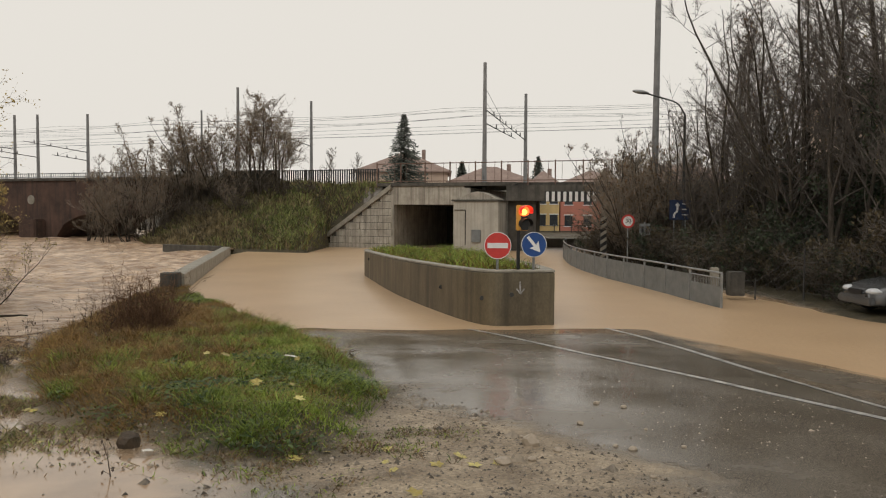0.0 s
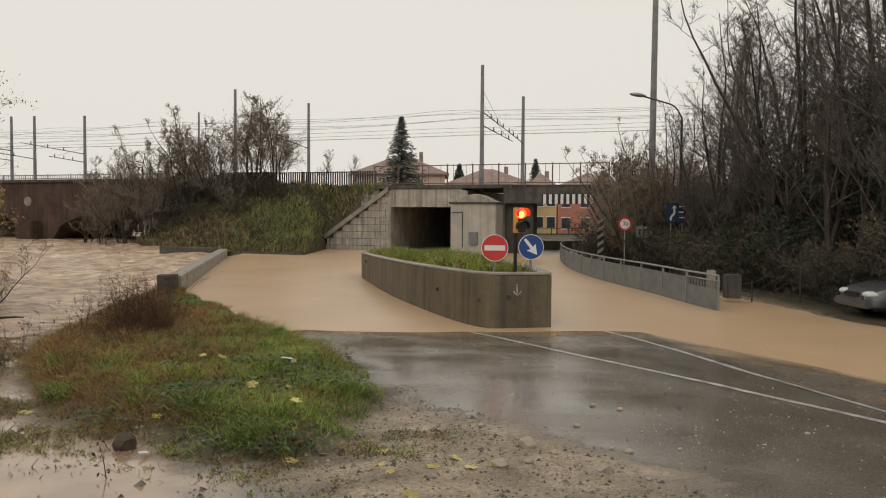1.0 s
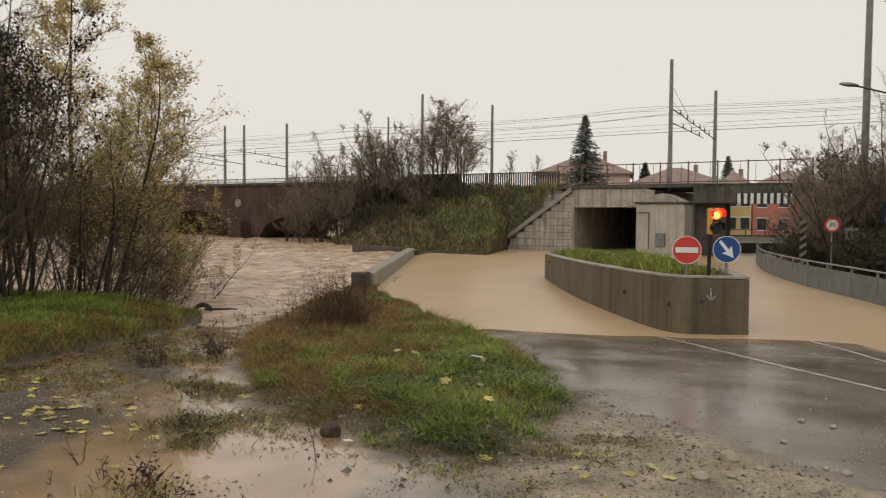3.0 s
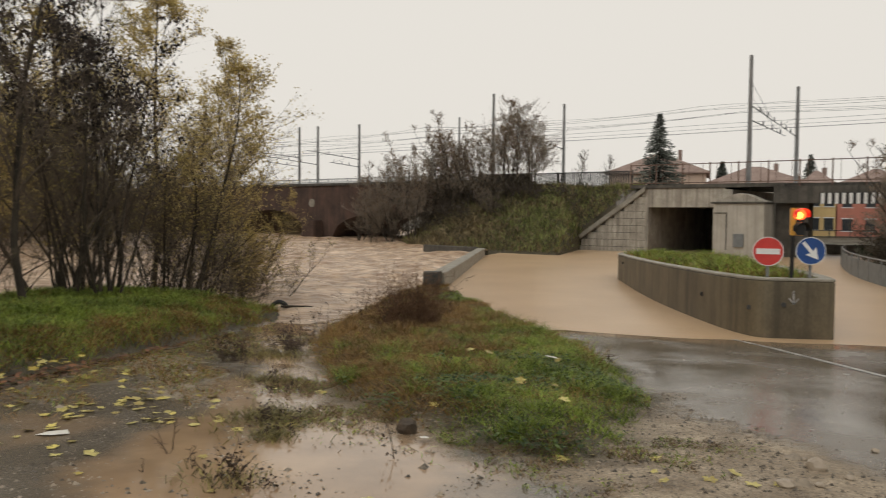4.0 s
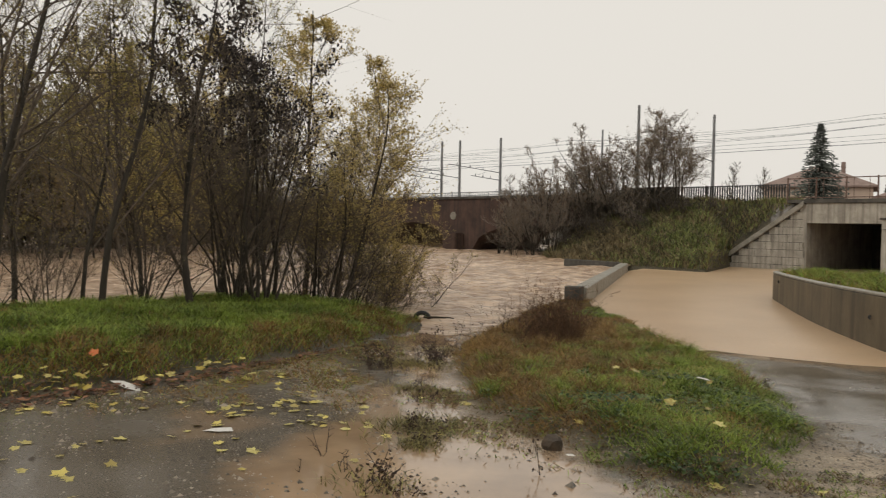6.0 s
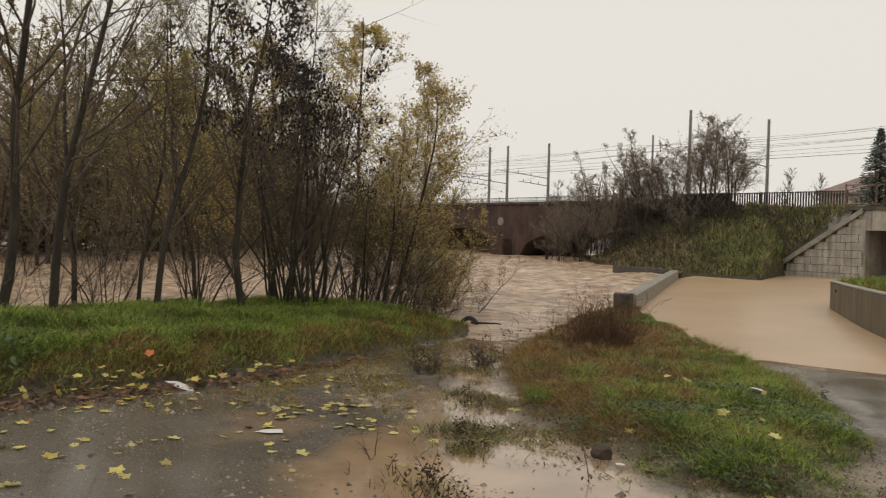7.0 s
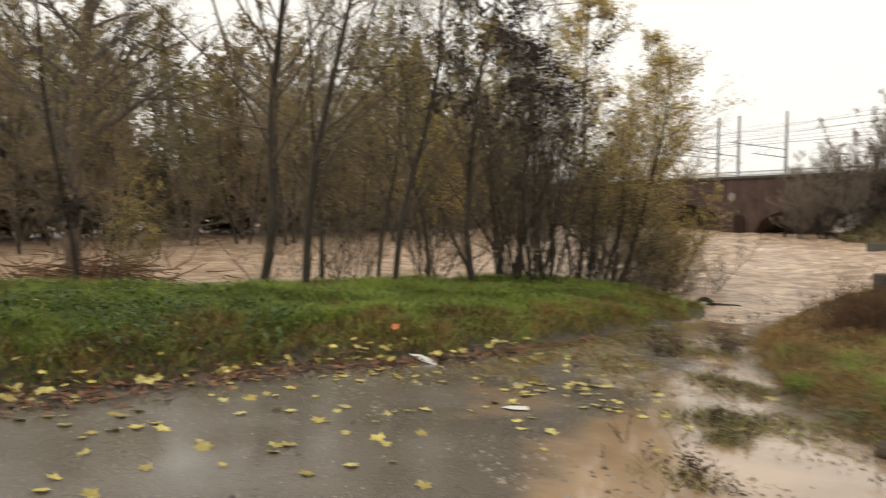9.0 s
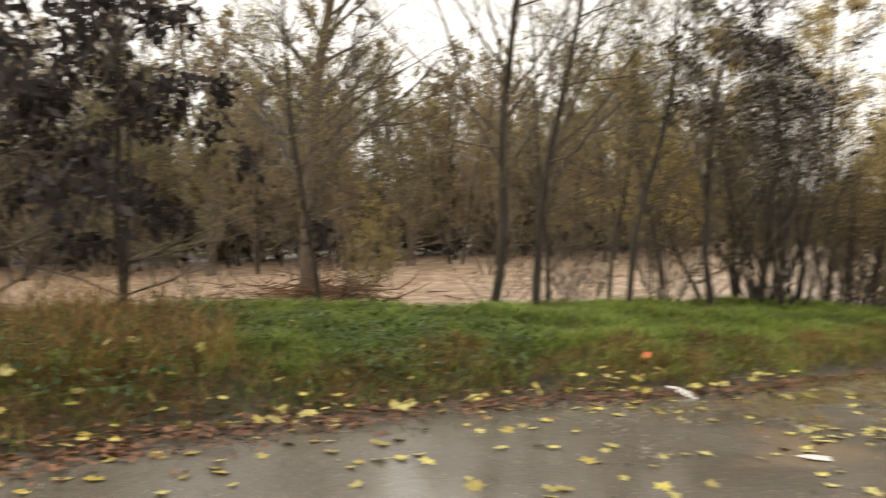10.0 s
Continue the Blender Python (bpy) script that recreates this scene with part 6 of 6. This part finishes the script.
# ---- parked car ----
def car(x, y, z):
    """A saloon whose nose points along -x."""
    ob = empty("parked_car", x, y, z)
    st = [(0.0, 0.22, 0.5, 0.5, 0.6), (0.12, 0.18, 0.62, 0.62, 0.8), (0.5, 0.18, 0.74, 0.74, 0.86), (1.25, 0.2, 0.86, 0.86, 0.87), (1.45, 0.2, 0.9, 0.93, 0.87), (2.1, 0.2, 0.92, 1.36, 0.87), (2.9, 0.2, 0.93, 1.42, 0.87), (3.6, 0.2, 0.95, 1.2, 0.86), (4.1, 0.22, 0.95, 0.98, 0.84), (4.4, 0.3, 0.85, 0.85, 0.75)]
    v, f = [], []
    for sx_, lo, belt, roof, hw in st:
        tuck = hw * (0.72 if roof > belt + 0.1 else 0.93)
        half = [(hw * 0.92, lo), (hw, lo + 0.12), (hw * 1.02, (lo + belt) / 2), (hw * 0.98, belt), (tuck, roof - 0.03 if roof > belt + 0.1 else belt + 0.02), (tuck * 0.55, roof + 0.02)]
        ring = [(sx_, -a, b) for a, b in half] + [(sx_, a, b) for a, b in reversed(half)]
        v += ring
    m = 12
    for i in range(len(st) - 1):
        for k in range(m):
            f.append((i * m + k, i * m + (k + 1) % m, (i + 1) * m + (k + 1) % m, (i + 1) * m + k))
    f += [tuple(range(m)), tuple(range(len(v) - 1, len(v) - 1 - m, -1))]
    body = part("body", (v, f), CAR_PAINT, ob, "silver bodywork", smooth=True)
    bev = body.modifiers.new("soft", "SUBSURF")
    bev.levels = bev.render_levels = 2
    part("bumper", box(-0.05, -0.78, 0.24, 0.12, 0.78, 0.44, 0.04), CAR_PAINT, ob, "silver bumper")
    part("grille", box(-0.02, -0.32, 0.48, 0.08, 0.32, 0.6, 0.015), BLACK_PAINT, ob, "dark grille")
    for s in (-1, 1):
        hl = bmesh.new()
        bmesh.ops.create_uvsphere(hl, u_segments=14, v_segments=8, radius=1, matrix=Matrix.Translation((0.16, s * 0.6, 0.58)) @ pose(0, 0, 0, 0, 0, s * -25) @ Matrix.Diagonal((0.16, 0.22, 0.085, 1)))
        part("headlight", hl, LENS, ob, "clear headlight", smooth=True)
        part("mirror", box(1.6, s * 0.9 - 0.1, 0.92, 1.72, s * 0.9 + 0.1, 1.06, 0.03), CAR_PAINT, ob, "door mirror")
        for wx in (0.8, 3.5):
            wh = part("wheel", rod((wx, s * 0.68, 0.3), (wx, s * 0.88, 0.3), 0.3, sides=24), RUBBER, ob, "black tyre")
            part("rim", rod((wx, s * 0.875, 0.3), (wx, s * 0.895, 0.3), 0.19, sides=16), STEEL, wh, "grey rim")
    part("windscreen", ([(1.48, -0.66, 0.95), (1.48, 0.66, 0.95), (2.06, 0.54, 1.35), (2.06, -0.54, 1.35)], [(0, 1, 2, 3)]), GLASS_DARK, ob, "dark windscreen")
    part("wiper", rod((1.42, -0.1, 0.945), (1.5, 0.5, 0.99), 0.012, sides=5), BLACK_PAINT, ob, "black wiper")
    return tagged(ob, "silver saloon car parked beyond the flooded kerb", "car")


car(10.35, 19.7, -0.82)

# ---- debris, weeds and leaves ----
drng = random.Random(77)


def rock(x, y, r, material, name, label, category, squash=0.65, seed=0, group=""):
    bm = bmesh.new()
    bmesh.ops.create_icosphere(bm, subdivisions=2, radius=r)
    for v in bm.verts:
        v.co *= 1 + 0.28 * noise.noise(v.co / r * 1.4 + Vector((seed, 0, 0)))
        v.co.z *= squash
    ob = part(name, bm, material)
    ob.matrix_world = pose(x, y, gz(x, y) + r * squash * 0.5, 0, 0, seed * 50)
    return tagged(ob, label, category, group)


CLOD = mat("wet clod", (0.03, 0.022, 0.014), (0.1, 0.07, 0.045), 8, 0.7, 0.6, 40)
rock(-2.62, 6.55, 0.095, CLOD, "clod", "dark wet clod of earth at the edge of the puddle", "clod", 1.0, 3)
rock(0.75, 6.62, 0.075, STONE, "stone", "grey-brown stone lying on the wet gravel", "stone", 0.8, 1, "loose stones")
rock(0.47, 6.05, 0.07, STONE, "stone", "flat dark stone lying on the wet gravel", "stone", 0.5, 2, "loose stones")
for k in range(26):
    x, y = drng.uniform(-1.2, 2.2), drng.uniform(4.2, 8.6)
    rock(x, y, drng.uniform(0.018, 0.042), STONE, "stone", "small wet stone on the gravel verge", "stone", 0.6, 10 + k, "loose stones")


def pebbles(name, label, xy, size, material, seed):
    rng = np.random.RandomState(seed)
    n = len(xy)
    base = np.array([(1, 0, 0), (-0.6, 0.8, 0), (-0.5, -0.9, 0), (0.1, 0, 0.75), (0, 0.1, -0.4)], float)
    tri = np.array([(0, 1, 3), (1, 2, 3), (2, 0, 3)])
    a = rng.uniform(0, 6.283, n)
    s = size * np.exp(rng.normal(0, 0.5, n))
    c, d = np.cos(a), np.sin(a)
    co = np.zeros((n, 5, 3))
    for k in range(5):
        bx, by, bz = base[k]
        j = rng.uniform(0.6, 1.25, (n, 3))
        co[:, k, 0] = xy[:, 0] + (bx * c - by * d) * s * j[:, 0]
        co[:, k, 1] = xy[:, 1] + (bx * d + by * c) * s * j[:, 1]
        co[:, k, 2] = ground_z(xy[:, 0], xy[:, 1]) + bz * s * j[:, 2]
    tr = (np.arange(n)[:, None, None] * 5 + tri[None]).reshape(-1, 3)
    ob = new(name, tri_mesh(name, co.reshape(-1, 3), tr, material))
    return tagged(ob, label, "gravel", kind="stuff")


gp = scatter(26000, -3, 4, 1.5, 10, lambda x, y: (polygon_distance(x, y, GRAVEL) + 0.35 * wobble(x, y, 2.5, 4) < 0.05) | (grng.uniform(0, 1, len(x)) < 0.02))
pebbles("gravel", "loose wet gravel on the verge", gp, 0.011, STONE, 1)
gp2 = scatter(9000, -8, -1.5, 3.5, 14, lambda x, y: (wobble(x, y, 1.6, 9) > 0.1) & (x > bank_edge(y)))
pebbles("gravel", "scattered wet pebbles on the track", gp2, 0.013, STONE, 2)


gp3 = scatter(16000, -8, -1.5, -1, 8, lambda x, y: (x > bank_edge(y)) & (polygon_distance(x, y, PUDDLE) > 0))
pebbles("gravel", "fine grit washed over the side road", gp3, 0.0045, STONE, 3)
gp4 = scatter(11000, -0.5, 6.5, 4.5, 17, lambda x, y: grng.uniform(0, 1, len(x)) < 0.75 - 0.03 * y)
pebbles("gravel", "fine grit washed over the asphalt", gp4, 0.0045, STONE, 4)


def leaf_mesh(seed, size):
    """A five-lobed leaf, slightly cupped, with a stalk."""
    rng = random.Random(seed)
    v = [(0, 0, 0.004)]
    n = 15
    for k in range(n):
        a = math.radians(-150 + 300 * k / (n - 1))
        r = size * (1.0 if k % 3 == 1 else 0.68) * rng.uniform(0.85, 1.1) * (1.15 - 0.35 * abs(k - 7) / 7)
        v.append((r * math.sin(a), r * math.cos(a), 0.006 + rng.uniform(0, 0.14) * r))
    f = [(0, k, k + 1) for k in range(1, n)]
    v += [(-0.004, -0.1 * size, 0.004), (0.004, -0.1 * size, 0.004), (0.0, -1.0 * size, 0.008)]
    f.append((n + 1, n + 3, n + 2))
    return mesh_from(v, f, FALLEN_YELLOW, False, "fallen_leaf")


leaf_kinds = [leaf_mesh(k, 0.04 + 0.009 * k) for k in range(5)]


def drop_leaf(x, y, lift=0.0, tilt=8):
    ob = new("fallen_leaf", drng.choice(leaf_kinds))
    ob.matrix_world = pose(x, y, gz(x, y) + 0.006 + lift, drng.gauss(0, tilt), drng.gauss(0, tilt), drng.uniform(0, 360))
    return tagged(ob, "yellow maple leaf fallen flat on the wet ground" if not lift else "yellow maple leaf caught in the grass", "fallen leaf", "fallen leaves")


for k in range(140):
    y = drng.uniform(-1.8, 8.5)
    x = float(bank_edge(y)) + 0.1 + abs(drng.gauss(0, 2.0))
    if x < -1.9:
        drop_leaf(x, y)
for k in range(40):
    x, y = drng.gauss(-5.3, 0.7), drng.gauss(6.3, 0.6)
    drop_leaf(x, y)
for k in range(60):
    y = drng.uniform(-1.8, 8)
    drop_leaf(float(bank_edge(y)) + 0.25 - abs(drng.gauss(0, 0.45)), y, 0.08, 25)
for k in range(24):
    y = drng.uniform(-1.5, 3)
    drop_leaf(float(bank_edge(y)) - drng.uniform(0.3, 2.4), y, 0.2, 30)
for k in range(16):
    x, y = drng.uniform(-4.5, -0.9), drng.uniform(6.2, 11)
    drop_leaf(x, y, 0.12 if polygon_distance(np.array([x]), np.array([y]), MOUND)[0] < 0 else 0.0, 20)
for k in range(12):
    drop_leaf(drng.uniform(-2.2, 0.6), drng.uniform(4.6, 6.8))

# the many smaller leaves, strewn along the bank and the road
sc, sf = [], []
for k in range(190):
    y = drng.uniform(-1.8, 8.5)
    x = float(bank_edge(y)) + (abs(drng.gauss(0, 1.8)) if k % 2 else 0.25 - abs(drng.gauss(0, 0.6)))
    if x > -1.9:
        continue
    src = drng.choice(leaf_kinds)
    m = pose(x, y, gz(x, y) + (0.007 if k % 2 else 0.09), drng.gauss(0, 8 if k % 2 else 25), drng.gauss(0, 8), drng.uniform(0, 360))
    base = len(sc)
    sc += [m @ v.co for v in src.vertices]
    sf += [tuple(base + i for i in q.vertices) for q in src.polygons]
tagged(part("strewn_foliage", (sc, sf), LEAF_STREWN), "yellow leaves strewn along the foot of the bank", "leaf litter", kind="stuff")

litter = scatter(30000, -9, -4, -3, 11, lambda x, y: np.abs(bank_edge(y) - x + 0.14 + 0.14 * wobble(x, y, 3, 2)) < 0.3 * np.abs(grng.normal(0, 1, len(x))) * np.clip(1.3 - y / 9, 0.2, 1.2))
lc, lt = [], []
for x, y in litter[:8000]:
    a, s = drng.uniform(0, 6.283), drng.uniform(0.02, 0.055)
    k = len(lc)
    zz = gz(x, y) + drng.uniform(0.006, 0.07)
    lc += [(x + math.cos(a + q) * s * (1 if n % 2 == 0 else 0.6), y + math.sin(a + q) * s * (1 if n % 2 == 0 else 0.6), zz + drng.uniform(-0.012, 0.02)) for n, q in enumerate((0, 1.57, 3.14, 4.71))]
    lt += [(k, k + 1, k + 2), (k, k + 2, k + 3)]
ob = new("leaf_litter", tri_mesh("leaf_litter", lc, lt, FALLEN_BROWN))
tagged(ob, "band of sodden brown leaves along the foot of the bank", "leaf litter", kind="stuff")


def weed(x, y, h, n, spread, material, label, leafy=0, seed=0, z=None, name="dead_weed"):
    """A clump of dead stalks with side twigs and curled leaves."""
    rng = random.Random(seed)
    w, co, tr = Wood(), [], []
    for k in range(n):
        st = Vector((rng.gauss(0, spread * 0.35), rng.gauss(0, spread * 0.35), -0.05))
        pl = limb(rng, st, Vector((rng.gauss(0, 0.35), rng.gauss(0, 0.35), 1)), h * rng.uniform(0.45, 1.1), -0.02, 0.12, 5)
        w.tube(pl, 0.006, 0.002, 3)
        for b in range(5):
            g = pl[rng.randint(1, 5)]
            w.tube(limb(rng, g, Vector((rng.gauss(0, 1), rng.gauss(0, 1), 0.5)), h * 0.18, 0, 0.2, 2), 0.003, 0.0015, 3)
            for q in range(leafy):
                c = g + Vector((rng.gauss(0, 0.03), rng.gauss(0, 0.03), rng.gauss(0, 0.05)))
                d = Vector((rng.gauss(0, 1), rng.gauss(0, 1), rng.gauss(0, 1))).normalized()
                e = d.orthogonal().normalized()
                s = rng.uniform(0.022, 0.05)
                m = len(co)
                co += [c, c + d * s * 0.5 + e * s * 0.25, c + d * s, c + d * s * 0.5 - e * s * 0.25]
                tr += [(m, m + 1, m + 2), (m, m + 2, m + 3)]
    root = empty(name, x, y, gz(x, y) if z is None else z)
    o = new("stalk", tri_mesh("stalk", w.v, w.f, material))
    o.parent = root
    tagged(o, kind="stuff")
    if co:
        o = new("withered_leaf", tri_mesh("withered_leaf", co, tr, material))
        o.parent = root
        tagged(o, kind="stuff")
    return tagged(root, label, "weed", "dead weeds")


for k in range(34):
    weed(drng.gauss(-5.5, 0.26), drng.gauss(14.5, 0.5), drng.uniform(0.75, 1.25), 11, 0.35, RUST_WEED, "rust-brown dead weeds standing in the verge", k % 2, 100 + k)
for k in range(16):
    weed(drng.gauss(-6.5, 0.6), drng.uniform(11.5, 19), drng.uniform(0.5, 0.9), 3, 0.4, WEED, "tall dark dead weed stalks in the verge", 1, 160 + k)
for x, y, h, n, leafy in ((-6.2, 10.8, 0.58, 18, 7), (-6.5, 9.65, 0.48, 14, 6), (-5.28, 8.3, 0.62, 3, 3), (-3.3, 4.68, 0.28, 11, 2), (-3.0, 4.55, 0.16, 12, 1), (-3.65, 4.75, 0.2, 4, 0), (-3.85, 6.4, 0.25, 6, 4), (-3.96, 5.2, 0.33, 3, 0), (-2.42, 5.5, 0.4, 1, 2),
                          (-3.6, 5.9, 0.2, 5, 4), (-5.9, 9.3, 0.4, 3, 2), (-1.2, 11.7, 0.35, 2, 5), (-4.6, 7.7, 0.3, 4, 3), (-7.1, 13.4, 0.6, 3, 2)):
    weed(x, y, h, n, 0.25, WEED, "dark dead weed standing at the edge of the puddle", leafy, int(x * 31 + y * 17))
tuft = np.concatenate([np.stack([grng.normal(cx, s, n), grng.normal(cy, s, n)], 1) for cx, cy, s, n in ((-3.9, 6.45, 0.26, 1000), (-3.6, 5.85, 0.12, 260), (-5.0, 8.4, 0.25, 400), (-6.4, 10.4, 0.35, 700), (-3.2, 4.6, 0.18, 150), (-6.9, 12.6, 0.4, 500))])
blades("grass", "muddy tufts of grass standing in the puddle", tuft, 0.1, 0.009, 1.6, mat("muddy grass", (0.1, 0.09, 0.03), (0.34, 0.29, 0.1), 0.7, 0.6, 0, 5, per_island=0.8, thin=0.3), 21)
weed(-12.4, 22.0, 1.5, 9, 0.5, TWIG, "bare drowned shrub standing in the river", 0, 300, -1.3, "drowned_shrub")
weed(-9.9, 20.5, 0.7, 5, 0.5, WEED, "dark drowned weeds at the river's edge", 1, 301, -1.1)
weed(-9.3, 21.5, 0.6, 5, 0.5, WEED, "dark drowned weeds at the river's edge", 1, 302, -1.1)
weed(-19.5, 46.5, 2.2, 14, 1.0, TWIG, "bare drowned shrub standing in the river", 0, 303, -1.2, "drowned_shrub")

# half-sunk tyre shape, standing in for a ring-like branch, and driftwood at the water's edge
tyre = bmesh.new()
R_, r_ = 0.24, 0.07
ring = []
for i in range(24):
    t = 2 * math.pi * i / 24
    row = []
    for j in range(8):
        q = 2 * math.pi * j / 8
        row.append(tyre.verts.new(((R_ + r_ * math.cos(q)) * math.cos(t), r_ * 1.2 * math.sin(q), (R_ + r_ * math.cos(q)) * math.sin(t))))
    ring.append(row)
for i in range(24):
    for j in range(8):
        tyre.faces.new((ring[i][j], ring[i][(j + 1) % 8], ring[(i + 1) % 24][(j + 1) % 8], ring[(i + 1) % 24][j]))
ob = part("old_tyre", tyre, RUBBER, smooth=True)
ob.matrix_world = pose(-11.05, 18.95, -1.0, 25, 0, 25) @ Matrix.Scale(0.85, 4)
tagged(ob, "tyre-shaped black ring standing in for a curled branch, half sunk in muddy water", "tyre")
w = Wood()
w.tube(limb(random.Random(4), Vector((-10.9, 18.8, -0.92)), Vector((1, -0.2, 0.08)), 1.0, 0, 0.12, 6), 0.04, 0.015, 6)
ob = new("driftwood", tri_mesh("driftwood", w.v, w.f, BARK))
tagged(ob, "dark branch washed against the half-sunk ring", "driftwood")

# flood debris round the poplar
dm = Wood()
r5 = random.Random(9)
for k in range(420):
    c = Vector((-27 + r5.gauss(0, 1.6), 8.6 + r5.gauss(0, 1.3), -0.95 + abs(r5.gauss(0, 0.28))))
    dm.tube(limb(r5, c, Vector((r5.gauss(0, 1), r5.gauss(0, 1), r5.gauss(0, 0.25))), r5.uniform(0.4, 1.6), 0, 0.15, 2), 0.03, 0.01, 3)
ob = new("flood_debris", tri_mesh("flood_debris", dm.v, dm.f, RUST_WEED))
tagged(ob, "heap of brown flood debris caught round the tree", "debris", kind="stuff")

# litter
pz = gz(-5.27, 5.17)
paper = part("paper", ([(-0.13, -0.04, 0.012), (0.02, -0.07, 0.02), (0.14, 0.0, 0.012), (0.1, 0.06, 0.03), (-0.06, 0.07, 0.014), (0.0, 0.0, 0.035)], [(0, 1, 5), (1, 2, 5), (2, 3, 5), (3, 4, 5), (4, 0, 5)]), PAPER)
paper.matrix_world = pose(-5.27, 5.17, pz, 0, 0, 20)
tagged(paper, "crumpled white paper lying on the wet road", "paper")
for x, y, s, rz in ((-1.87, 9.6, 0.55, 40), (-7.6, 6.1, 1.1, 10), (-2.35, 6.25, 0.5, 80)):
    o = new("paper", paper.data)
    o.matrix_world = pose(x, y, gz(x, y) + (0.2 if x > -2 else 0.03), 10, 15, rz) @ Matrix.Diagonal((s * 1.4, s * 0.8, s, 1))
    tagged(o, "scrap of white litter in the grass", "litter")
o = new("fallen_leaf", mesh_from([tuple(v.co) for v in leaf_kinds[4].vertices], [tuple(p.vertices) for p in leaf_kinds[4].polygons], ORANGE_LEAF))
o.matrix_world = pose(-8.15, 6.1, gz(-8.15, 6.1) + 0.2, 30, 20, 0)
tagged(o, "bright orange leaf on the green bank", "fallen leaf", "fallen leaves")
